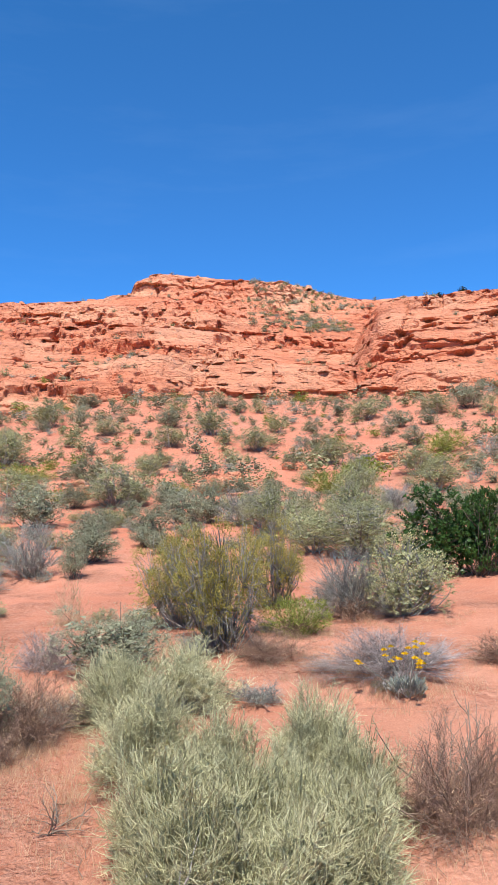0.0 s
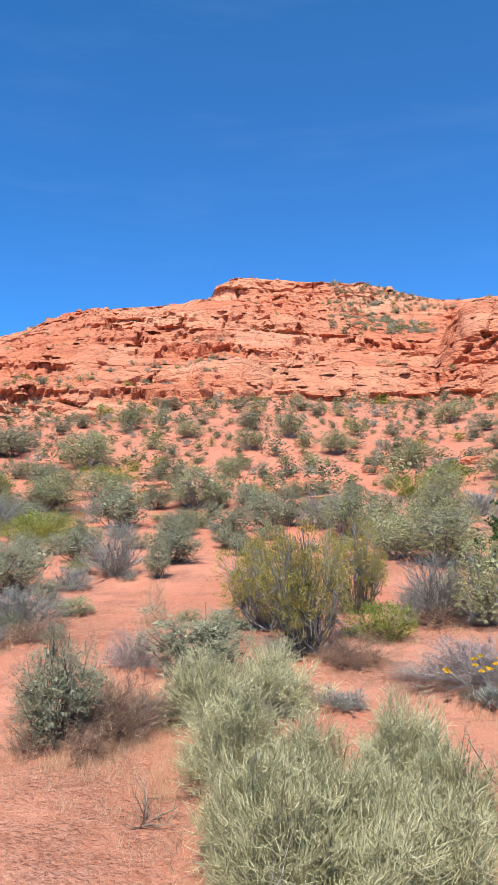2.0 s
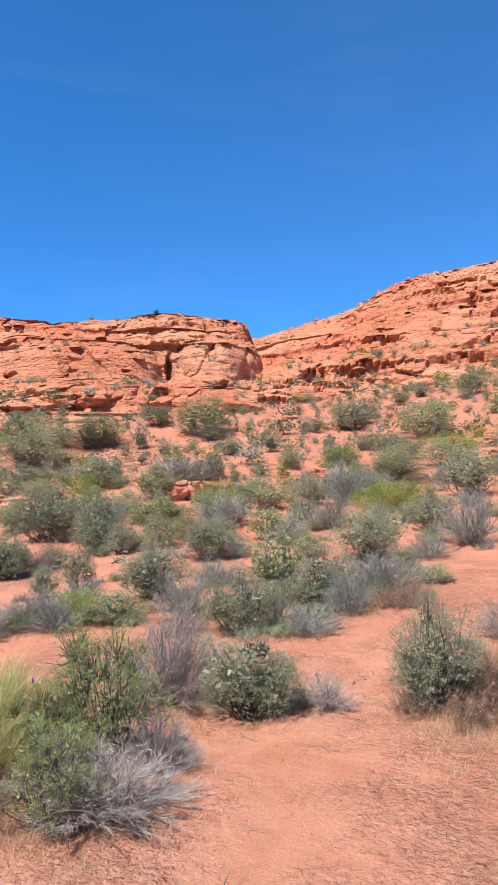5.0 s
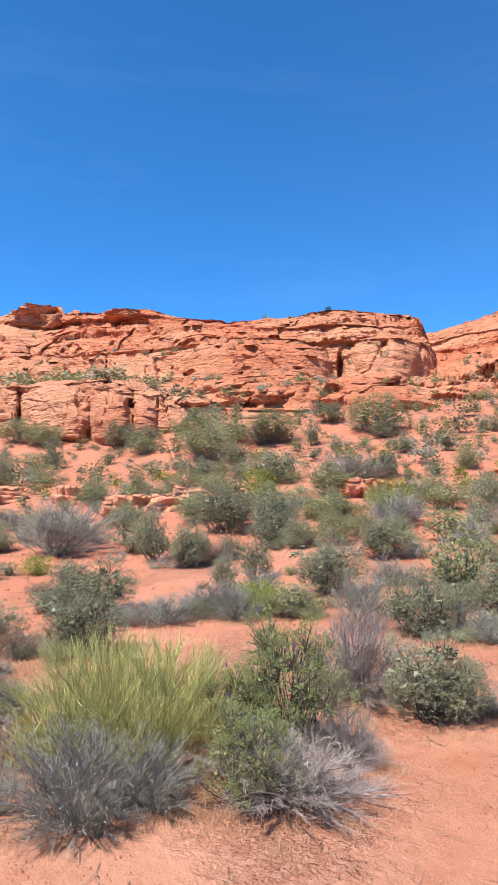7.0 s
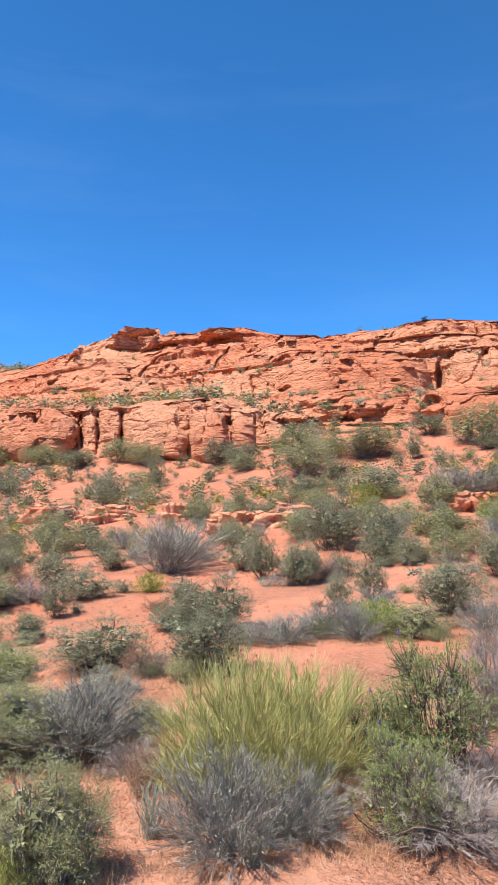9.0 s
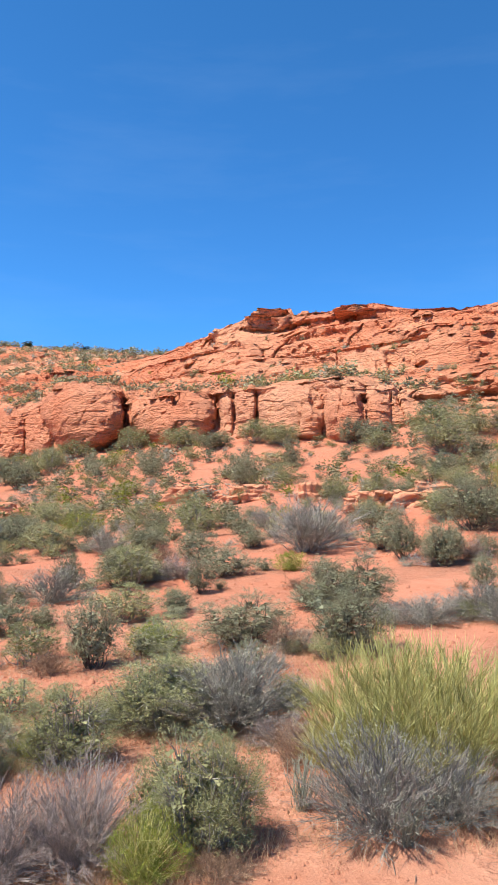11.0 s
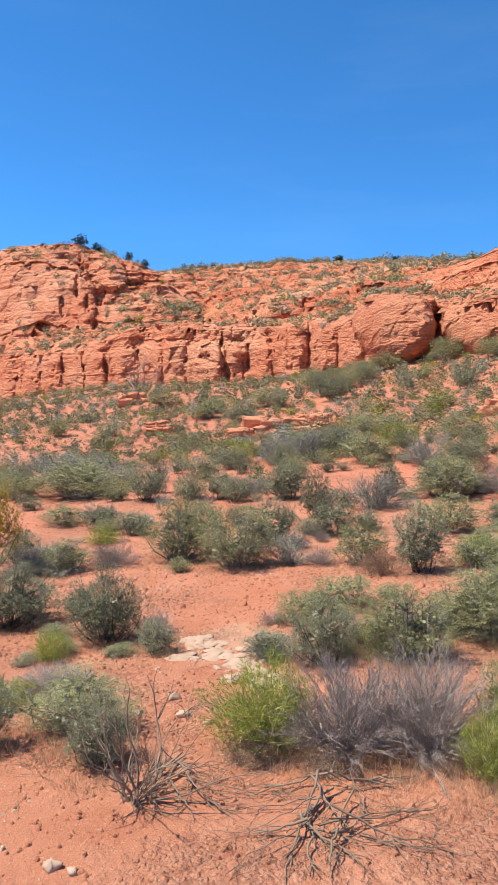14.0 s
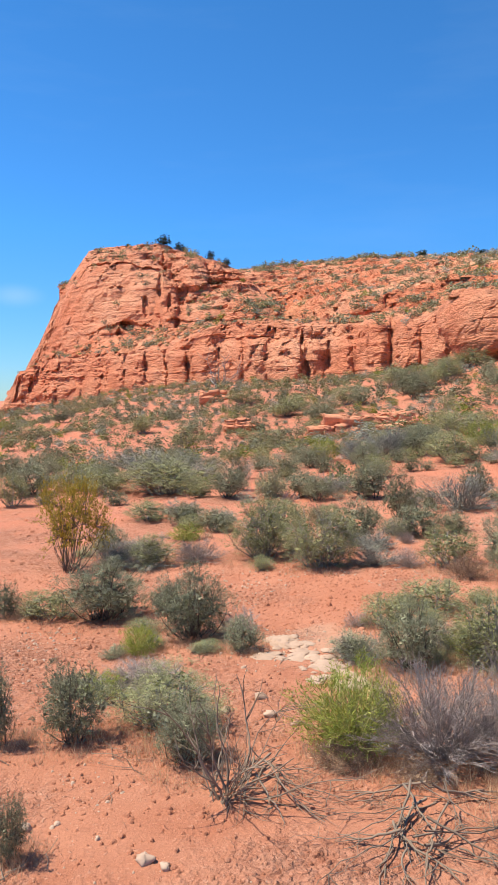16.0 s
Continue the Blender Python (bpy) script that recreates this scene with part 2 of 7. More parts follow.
COLUMN_TWO_FORMS = [("pillar", 108.4, 2.4, 0.94, 1.61, 1.5), ("hollow", 107.6, 2.6, 0.18, 1.07, 1.0), ("pillar", 106.9, 2.6, 0.71, 1.43, 1.4), ("hollow", 106.1, 2.9, 0.18, 1.16, 1.1), ("pillar", 105.4, 2.9, 0.76, 1.52, 1.6), ("hollow", 104.5, 2.5, 0.27, 0.80, 1.6), ("pillar", 103.1, 3.1, 0.98, 1.25, 1.4), ("pillar", 101.1, 3.3, 1.07, 1.16, 1.2), ("pillar", 99.1, 3.2, 1.07, 1.16, 1.2), ("hollow", 102.0, 3.3, 0.18, 0.89, 0.9), ("hollow", 100.1, 3.4, 0.18, 0.89, 0.9), ("pillar", 96.8, 3.2, 1.34, 1.61, 1.5), ("hollow", 95.5, 4.1, 0.18, 1.16, 1.2), ("pillar", 110.1, 2.1, 0.89, 1.34, 1.2), ("pillar", 111.5, 1.7, 0.80, 1.25, 1.0), ("hollow", 110.7, 1.9, 0.13, 0.89, 0.8), ("hollow", 117.1, 0.7, 0.16, 0.89, 1.8), ("hollow", 116.2, 0.9, 0.16, 0.80, 1.8), ("hollow", 117.7, 0.4, 0.13, 0.71, 1.5), ("pillar", 113.5, 0.6, 0.89, 0.98, 1.0), ("pillar", 111.8, 0.7, 0.80, 1.07, 1.0), ("pillar", 110.1, 0.9, 0.89, 1.16, 1.2)]
BUTTE_FORMS = [("bulge", 109.8, 7.5, 4.91, 3.79, 4.5), ("hollow", 106.0, 10.1, 0.22, 0.98, 3.0), ("hollow", 106.4, 8.4, 0.22, 1.07, 2.2), ("hollow", 107.4, 6.8, 0.22, 0.89, 1.6), ("bulge", 104.0, 6.2, 2.32, 1.07, 2.5), ("hollow", 102.1, 8.9, 0.80, 0.31, 2.5), ("bulge", 103.7, 9.7, 1.16, 0.89, 2.5), ("hollow", 108.9, 5.4, 0.54, 0.31, 2.5), ("hollow", 109.5, 4.7, 0.18, 0.54, 2.0), ("bulge", 112.2, 4.5, 2.23, 1.07, 1.2), ("calm", 108.5, 8.0, 1.79, 1.79, 0), ("bulge", 99.1, 7.0, 2.01, 0.62, 1.5), ("hollow", 105.7, 7.2, 0.18, 0.80, 1.4)]
FAR_SLOPE_FORMS = [("bulge", 91.1, 7.6, 2.01, 0.98, 2.0), ("bulge", 81.2, 10.1, 2.68, 0.36, 0.8), ("hollow", 88.1, 9.2, 0.45, 0.27, 1.5), ("bulge", 84.6, 7.3, 2.23, 0.45, 1.2), ("bulge", 88.0, 6.3, 2.23, 0.45, 1.0)]
# overhanging shelves: metres proud, then the line of the edge as azimuth and elevation angle
MESA_SHELVES = [(0.3, [(28.9, 7.7), (32.5, 8.2), (37.9, 7.6)]), (0.3, [(24.6, 7.4), (28.9, 7.4), (32.5, 6.8)]), (0.3, [(22.5, 8.6), (26.3, 9.5), (30.6, 9.5)]), (0.3, [(27.3, 8.6), (31.6, 9.0), (35.7, 8.9)]), (0.35, [(15.8, 15.3), (19.7, 15.2), (21.9, 15.5), (24.3, 15.4)]), (0.35, [(1.8, 14.3), (3.6, 14.4), (6.8, 14.8), (11.3, 15.5)]), (0.4, [(-4.1, 13.8), (-1.4, 13.6), (0.6, 13.9)]), (0.3, [(-4.0, 12.3), (-2.3, 12.7), (-0.0, 13.0)]), (0.5, [(2.1, 18.5), (6.7, 18.6), (11.3, 18.3), (14.1, 18.0)]), (0.4, [(9.5, 16.7), (11.8, 16.9), (13.8, 16.7)]), (0.25, [(-2.9, 11.2), (-0.4, 12.0), (2.0, 12.3)]), (0.3, [(2.3, 12.4), (5.9, 13.0), (10.0, 12.8)]), (0.25, [(16.2, 12.5), (20.5, 12.1), (24.3, 12.2)]), (0.5, [(-4.6, 17.1), (-1.7, 17.6)]), (0.3, [(20.6, 13.5), (23.9, 13.7)]), (0.35, [(27.4, 11.1), (30.4, 11.3), (33.4, 11.4), (35.8, 10.7)]), (0.35, [(18.4, 11.4), (23.0, 12.3), (27.4, 11.8)]), (0.3, [(10.0, 13.3), (13.1, 13.5), (16.7, 13.3)])]
SPUR_SHELVES = [(0.25, [(-14.4, 12.7), (-10.6, 13.3), (-7.4, 13.6)]), (0.2, [(-14.3, 12.4), (-10.5, 11.9), (-8.6, 12.8), (-6.7, 12.2)]), (0.2, [(-14.5, 15.5), (-10.7, 15.8)]), (0.2, [(-14.2, 9.5), (-10.4, 9.6), (-6.6, 9.6)])]
RIM_CLIFF_SHELVES = [(0.35, [(44.6, 7.3), (48.5, 6.4), (52.8, 6.8), (56.9, 6.3)]), (0.35, [(37.4, 8.5), (40.6, 8.3), (44.1, 7.7)]), (0.3, [(46.3, 8.4), (52.0, 7.9), (56.1, 7.6)]), (0.35, [(44.6, 9.1), (49.2, 8.9), (52.8, 8.5)]), (0.35, [(38.5, 13.1), (42.2, 13.5), (46.6, 13.4), (49.7, 12.4)]), (0.35, [(40.6, 12.3), (44.8, 12.4), (48.8, 11.4)]), (0.35, [(37.3, 8.9), (40.6, 8.4), (44.0, 8.4)]), (0.3, [(50.1, 12.5), (55.1, 12.1), (58.2, 11.3)]), (0.35, [(58.9, 13.3), (62.7, 13.3), (66.0, 13.1)]), (0.3, [(62.6, 9.9), (67.9, 10.3), (71.7, 10.4), (75.4, 9.8)]), (0.3, [(58.2, 12.2), (62.7, 12.3), (67.1, 11.6)]), (0.3, [(44.8, 7.0), (49.2, 6.5), (53.6, 7.0)])]
COLUMN_BAND_SHELVES = [(0.5, [(95.2, 5.6), (97.7, 5.7), (101.3, 5.5)])]
COLUMN_TWO_SHELVES = [(0.6, [(90.9, 5.6), (95.3, 5.7), (99.7, 5.7), (104.0, 5.3)]), (0.4, [(95.8, 4.8), (99.7, 4.6), (102.3, 4.7)])]
BUTTE_SHELVES = [(0.8, [(106.3, 9.7), (109.5, 10.0), (112.1, 9.7)]), (0.7, [(96.9, 6.3), (101.3, 6.0), (106.2, 5.7)]), (0.6, [(106.6, 5.4), (109.2, 5.6), (113.0, 4.5)])]
FAR_SLOPE_SHELVES = [(0.8, [(81.2, 9.3), (85.4, 9.5), (88.9, 9.4)]), (0.7, [(84.6, 8.1), (88.0, 8.4), (91.6, 8.6)]), (0.7, [(77.9, 8.7), (82.0, 8.7)]), (0.6, [(94.2, 8.0), (98.6, 8.2)]), (0.6, [(92.0, 7.0), (95.1, 7.2)])]


def rock_forms(az, el, X, Y, Z, forms, shelves, seed):
    """Metres by which single domes, hollows, pitted zones and shelves stand proud, and how bare and even the face is (0 to 1)."""
    proud, even = np.zeros_like(az), np.zeros_like(az)
    az = az + 0.20 * fbm(X / 3, Y / 3, Z / 3, seed + 101, 4) + 0.25 * vnoise(X / 11, Y / 11, Z / 5, seed + 105)
    el = el + 0.16 * fbm(X / 3, Y / 3, Z / 3, seed + 111, 4)
    for sort, a, e, wa, we, amount in forms:
        up = (el - e) / we
        d = ((az - a) / wa) ** 2 + up ** 2
        if sort in ("bulge", "pillar"):
            # steep at the brow, running out towards the foot
            d = ((az - a) / wa) ** 2 + np.where(up > 0, up, up * (0.62 if sort == "bulge" else 0.3)) ** 2
            proud += amount * np.clip(1 - d ** 1.3, 0, 1) ** (0.5 if sort == "bulge" else 0.65)
            even = np.maximum(even, (0.8 if sort == "bulge" else 0.35) * np.clip((1.05 - d) / 0.3, 0, 1))
        elif sort == "calm":
            even = np.maximum(even, np.clip((1.1 - d) / 0.5, 0, 1))
        elif sort == "hollow":
            proud -= amount * (0.6 if wa < 0.3 else 1.0) * np.clip((1 - d) / 0.6, 0, 1)
        else:
            hole = vnoise(X / 0.75, Y / 0.75, Z / 0.5, seed + 121) + 0.4 * vnoise(X / 2.4, Y / 2.4, Z / 0.7, seed + 122)
            proud -= amount * np.clip((hole - 0.42) / 0.16, 0, 1) * np.clip((1 - d) / 0.3, 0, 1)
    for amount, edge in shelves:
        ka, ke = (np.array(c) for c in zip(*edge))
        over = el - np.interp(az, ka, ke) - 0.10 * vnoise(az * 1.9, 0.3, 0.3, seed + 131)
        ends = np.clip(np.minimum(az - ka[0], ka[-1] - az) / 0.6, 0, 1) * (0.6 + 0.4 * vnoise(az * 1.1, 0.7, 0.7, seed + 132))
        proud += amount * ends * np.where(over > 0, np.exp(-np.abs(over) / 0.45), -1.2 * np.exp(-np.abs(over) / 0.22))
    return proud, even


def rock_points(knots, az0, az1, step, rows, seed, bench=1.0, columns=0.0, rough=1.0, pits=1.0, smooth=0.0, lumps=0.0, forms=(), shelves=()):
    """Vertices (columns x rows x 3) of a rock mass. knots: lists of (azimuth, distance, elevation angle), from foot to crest and behind."""
    a = np.arange(az0, az1 + step / 2, step)
    warp = a + 0.14 * fbm(a / 1.7, 0.2, 0.2, seed, 3) * np.clip(np.minimum(a - az0, az1 - a) / 1.0, 0, 1)
    ks = []
    for k in knots:
        ka, kr, ke = (np.array(c, float) for c in zip(*k))
        r, e = np.interp(warp, ka, kr), np.interp(warp, ka, ke)
        r = r * (1 + 0.018 * fbm(a / 2.5, 0.4 + len(ks), 0.1, seed + 5, 3))
        ks.append((r, 1.6 + r * np.tan(np.radians(e))))
    # rows shared out by the height and a third of the depth of each stretch
    w = np.array([np.mean(np.abs(ks[i + 1][1] - ks[i][1]) + 0.3 * np.abs(ks[i + 1][0] - ks[i][0])) for i in range(len(ks) - 1)])
    w[-1] *= 0.35
    n = np.maximum((rows * w / w.sum()).astype(int), 4)
    R, Z, S, W = [], [], [], []
    for i, m in enumerate(n):
        t = np.linspace(0, 1, m, endpoint=False)[:, None]
        s = t * t * (3 - 2 * t) * (0.5 * smooth) + t * (1 - 0.5 * smooth)
        R.append(ks[i][0] * (1 - t) + ks[i + 1][0] * t)
        Z.append(ks[i][1] * (1 - s) + ks[i + 1][1] * s)
        S.append(np.full_like(Z[-1], i) + t)
        W.append(np.clip(np.abs(ks[i + 1][1] - ks[i][1]) / (np.abs(ks[i + 1][0] - ks[i][0]) + 0.1) / 0.5, 0.4, 1) + 0 * t)
    R, Z, S, W = (np.concatenate(q) for q in (R, Z, S, W))
    A = np.broadcast_to(np.radians(a), R.shape)
    live = np.clip(S / 0.3, 0, 1)
    X, Y = -np.sin(A) * R, np.cos(A) * R
    proud, even = rock_forms(np.degrees(A), np.degrees(np.arctan2(Z - 1.6, R)), X, Y, Z, forms, shelves, seed)
    keen = 1 - 0.68 * even
    dz = bench * live * keen * (0.62 * strata(Z, 3.1, 2.6, seed, X, Y) + 0.85 * strata(Z, 0.85, 2.6, seed + 40, X, Y))
    crest = len(knots) - 2
    dz = dz * (1 - 0.85 * np.exp(-((S - crest) / 0.22) ** 2))
    Z2 = Z + dz
    push = 0.9 * fbm(X / 6, Y / 6, Z / 3.5, seed + 60, 4) * rough
    push = push + 0.7 * np.sign(vnoise(0.3, 0.3, Z2 / 0.8, seed + 61)) * np.abs(vnoise(X / 12, Y / 12, Z2 / 0.8, seed + 62)) ** 0.7 * bench
    push = push + 0.3 * fbm(X / 0.9, Y / 0.9, Z2 / 0.5, seed + 65, 3) * rough
    crack = np.abs(vnoise(X / 5, Y / 5, Z / 16, seed + 70))
    push = push - (0.3 if columns else 0.8) * rough * np.clip(1 - crack / 0.04, 0, 1)
    hole = vnoise(X / 2.4, Y / 2.4, Z2 / 1.1, seed + 80) * 0.5 + 0.6 * vnoise(X / 0.8, Y / 0.8, Z2 / 0.55, seed + 81) + 0.35 * vnoise(X / 16, Y / 16, Z2 / 3.5, seed + 82)
    push = push - pits * 1.5 * np.clip((hole - 0.5) / 0.22, 0, 1)
    bx, by = X / 2.6 + 0.5 * vnoise(X / 4, Y / 4, Z / 4, seed + 75), Y / 2.6 + 0.5 * vnoise(X / 4, Y / 4, Z / 4, seed + 76)
    push = push + 0.5 * rough * (cells(np.floor(bx), np.floor(by), np.floor(Z2 / 1.5 + 0.4 * vnoise(X / 6, Y / 6, 0.5, seed + 77)), seed + 78) - 0.5)
    push = push + 0.22 * rough * (cells(np.floor(bx * 2.7), np.floor(by * 2.7), np.floor(Z2 / 0.45), seed + 79) - 0.5)
    if columns:
        arc = np.cumsum(np.full_like(a, 1.0) * np.radians(step)) * np.mean(ks[0][0]) / 4.2
        arc = arc[None, :] + 0.22 * vnoise(arc[None, :] * 0.8, 0.5, Z / 4, seed + 90)
        arc = arc + 0.9 * vnoise(arc * 0.31, 0.2, 0.2, seed + 93)
        c = np.floor(arc)
        wide = cells(c, 0 * c, 0 * c, seed + 91)
        q = np.abs((arc - c) * 2 - 1)
        bold = np.interp(a, [71, 80], [1.1, 0.0])[None, :]
        on = np.clip(S / 0.1, 0, 1) * np.clip((1.15 - S) / 0.2, 0, 1)
        push = push + columns * on * (np.sqrt(np.clip(1 - q ** 2.6, 0, 1)) * (0.12 + 0.25 * wide + bold) + 0.55 * wide - 1.0 - 0.5 * bold)
        push = push + columns * on * (1.25 - 0.8 * bold) * np.abs(vnoise(X / 3.1, Y / 3.1, Z / 2.4, seed + 97)) + 0.5 * columns * on * np.abs(vnoise(X / 0.9, Y / 0.9, Z / 1.0, seed + 98))
        Z2 = Z2 + on * (wide - 0.6) * 0.5 * np.clip(S, 0, 1) ** 2
    push = push * live * W * keen
    if lumps:
        # rounded lumps with creases between them
        swell = 1.3 * np.abs(vnoise(X / 7, Y / 7, Z / 5.5, seed + 141)) + 0.8 * np.abs(vnoise(X / 2.9, Y / 2.9, Z / 2.4, seed + 142)) - 0.75
        push = push + lumps * swell * live * (1 - 0.55 * even)
    R2 = R - push - proud * np.clip(S / 0.08, 0, 1)
    X, Y = -np.sin(A) * R2, np.cos(A) * R2
    Z2 = Z2 + live * keen * (0.22 * rough * fbm(X / 2.2, Y / 2.2, Z / 2.2, seed + 95, 3))
    Z2[0] -= 4.0
    return np.stack([X, Y, Z2], -1).transpose(1, 0, 2), S.T


MASSES = {}
MASSES["mesa"] = dict(forms=MESA_FORMS, shelves=MESA_SHELVES, az0=-24, az1=42, step=0.125, rows=300, seed=3, bench=0.95, rough=1.05, pits=0.45, knots=[
    [(-24, 47, 8.6), (-5, 49, 8.6), (20, 49, 8.5), (30, 47, 7.2), (36, 41, 6.0), (42, 40, 5.0)],
    [(-24, 52, 10), (-5, 56, 11.2), (2, 57, 12.0), (9.5, 57, 12.3), (12, 56, 12.8), (15.4, 56, 12.2), (24, 55, 11.5), (30, 54, 10.4), (37, 50, 8.8), (42, 50, 8.5)],
    [(-24, 60, 10.5), (-4, 64, 12.1), (2, 63, 12.6), (12, 61, 13.2), (24, 60, 12.2), (30, 62, 11.3), (37, 64, 10.2), (42, 64, 9)],
    [(-24, 84, 13.5), (-4, 84, 14.2), (1.3, 84, 15.2), (4.5, 84, 15.7), (7.7, 84, 16.6), (13.6, 83, 16.5), (18, 82, 16.5), (24.4, 82, 15.6), (30, 80, 13.5), (34, 80, 12.4), (37, 82, 11.4), (42, 84, 11)],
    [(-24, 100, 14), (-4, 101, 15.0), (3, 103, 16.2), (10, 106, 17.2), (14, 104, 17.3), (18, 92, 16.6), (24, 88, 16.0), (30, 88, 13.7), (37, 95, 11.8), (42, 95, 11)],
    [(-24, 116, 16.5), (-4.4, 116, 17.0), (-.6, 115, 17.8), (2.1, 114, 18.6), (6.7, 114, 18.8), (12, 113, 19.1), (14.1, 112, 18.5), (14.5, 111, 17.6), (18.5, 102, 16.9), (24.4, 95, 16.3), (26, 95, 15.8), (30, 98, 14.0), (34, 105, 13.1), (37.2, 110, 12.3), (42, 110, 12)],
    [(-24, 175, 9), (42, 170, 7)]])
MASSES["spur"] = dict(forms=SPUR_FORMS, shelves=SPUR_SHELVES, az0=-24, az1=-1.6, step=0.12, rows=190, seed=21, smooth=0.6, bench=0.5, rough=1.0, pits=0.5, knots=[
    [(-24, 46, 8.4), (-5, 49, 8.4), (-2.2, 51, 8.6), (-1.6, 56, 8.6)],
    [(-24, 51, 11.4), (-8, 53, 11.6), (-5, 55, 11.3), (-2.6, 56, 10.6), (-1.6, 58, 9)],
    [(-24, 54, 12.1), (-8, 56, 12.3), (-5, 58, 12.3), (-3, 59, 11.4), (-1.6, 61, 9)],
    [(-24, 59, 15.4), (-8, 60, 15.3), (-5.5, 62, 15.0), (-4.2, 63, 13.6), (-3, 63, 12.0), (-1.6, 64, 9)],
    [(-24, 63, 15.9), (-8, 64, 15.8), (-5.5, 66, 15.7), (-4.2, 66, 14.2), (-3, 66, 12.3), (-1.6, 67, 9)],
    [(-24, 67, 17.1), (-14.5, 67, 17.0), (-8.8, 67, 17.0), (-6.8, 68, 16.9), (-5.4, 69, 16.3), (-4.2, 70, 14.8), (-3, 70, 12.4), (-1.6, 70, 9)],
    [(-24, 90, 8), (-1.6, 84, 8)]])
MASSES["rim_cliff"] = dict(forms=RIM_CLIFF_FORMS, shelves=RIM_CLIFF_SHELVES, az0=36.6, az1=80, step=0.12, rows=230, seed=37, smooth=0.5, bench=0.8, rough=0.9, pits=0.45, knots=[
    [(36.6, 42, 6.0), (40, 37, 5.6), (48, 37, 5.2), (56, 40, 5.2), (62, 47, 6.5), (70, 54, 6.5), (80, 66, 6.0)],
    [(36.6, 46, 7.6), (40, 43, 7.9), (48, 43.5, 7.9), (56, 45, 7.4), (62, 49, 8.2), (70, 57, 7.8), (80, 70, 7)],
    [(36.6, 50, 8.6), (40, 49, 9.3), (48, 49, 9.3), (56, 50, 8.9), (62, 53, 8.8), (70, 60, 8.3), (80, 76, 7.4)],
    [(36.6, 55, 9.5), (37.6, 54, 11.2), (40, 53, 12.0), (44, 53, 12.6), (48, 53, 12.3), (53, 53, 12.2), (57, 55, 11.6), (61, 58, 11.2), (66, 64, 11.2), (70, 67, 10.9), (74, 71, 9.7), (80, 84, 8.6)],
    [(36.6, 57, 9.7), (37.6, 56, 12.0), (40, 56, 12.9), (44, 56, 13.1), (48, 58, 12.8), (56, 60, 12.6), (61, 63, 12.8), (66, 70, 12.6), (70, 71, 12.1), (74, 76, 10.5), (80, 100, 9)],
    [(36.6, 60, 10), (37.5, 60, 12.6), (38, 60, 13.5), (43.2, 60, 14.4), (46, 60, 14.3), (49, 61, 13.5), (56.6, 64, 13.6), (60.7, 67, 14.1), (63, 70, 13.6), (65.7, 72, 13.4), (66, 73, 14.0), (69.5, 73, 13.3), (69.9, 73, 12.9), (72.4, 76, 11.8), (76.3, 88, 10.2), (80, 110, 9.5)],
    [(36.6, 84, 6), (60, 92, 7), (80, 140, 6)]])
MASSES["column_band"] = dict(lumps=1.0, forms=COLUMN_BAND_FORMS + COLUMN_TWO_FORMS, shelves=COLUMN_BAND_SHELVES + COLUMN_TWO_SHELVES, az0=56, az1=119, step=0.11, rows=150, seed=53, columns=0.5, bench=0.35, pits=0.5, rough=1.0, knots=[
    [(56, 41, 4.4), (62, 41.5, 3.6), (70, 49, 3.2), (77, 57, 2.7), (84, 64, 1.8), (92, 76, 1.0), (100, 89, .8), (105, 101, .5), (113, 126, -.8), (119, 140, -2)],
    [(56, 44, 6.4), (58.4, 44, 7.9), (60.5, 44.5, 8.0), (62.8, 45, 8.5), (66, 48, 8.2), (72, 55, 7.6), (77.9, 61, 6.9), (79.3, 62, 7.3), (83.5, 66, 7.5), (84.8, 68, 6.5), (88, 73, 5.5), (92.7, 81, 5.5), (97, 88, 5.4), (100.6, 95, 5.6), (102.8, 100, 5.2), (107, 111, 3.7), (110.5, 123, 3.5), (115, 137, 2.8), (117, 141, 2.0), (118.2, 142, -.6), (119, 142, -2)],
    [(56, 50, 7.0), (62, 54, 8.6), (72, 62, 7.9), (79, 72, 7.5), (84, 78, 7.3), (93, 92, 5.9), (100, 103, 6.0), (107, 122, 4.2), (114, 146, 3.0), (118, 150, 0), (119, 150, -2)],
    [(56, 60, 6.5), (72, 75, 7.0), (93, 110, 5.5), (107, 140, 3.6), (119, 165, -2)]])
MASSES["far_slope"] = dict(lumps=1.0, forms=FAR_SLOPE_FORMS, shelves=FAR_SLOPE_SHELVES, az0=70, az1=114, step=0.13, rows=210, seed=71, bench=1.1, rough=1.3, pits=0.4, knots=[
    [(70, 70, 6.5), (80, 74, 6.6), (92, 90, 5.2), (97, 126, 5.0), (114, 150, 3)],
    [(70, 76, 8.2), (80, 85, 8.2), (84, 88, 8.1), (92, 104, 7.3), (97, 138, 6.6), (114, 160, 5)],
    [(70, 84, 8.6), (80, 98, 8.8), (92, 122, 8.1), (97, 150, 7.8), (114, 168, 6.5)],
    [(70, 100, 9.4), (80, 122, 9.6), (88, 135, 9.5), (97, 168, 9.1), (114, 176, 8)],
    [(70, 120, 10.0), (76, 135, 10.1), (80, 160, 10.4), (88, 180, 10.5), (91, 182, 10.6), (97, 192, 10.2), (100, 190, 9.9), (114, 186, 8.5)],
    [(70, 230, 7), (114, 250, 6)]])
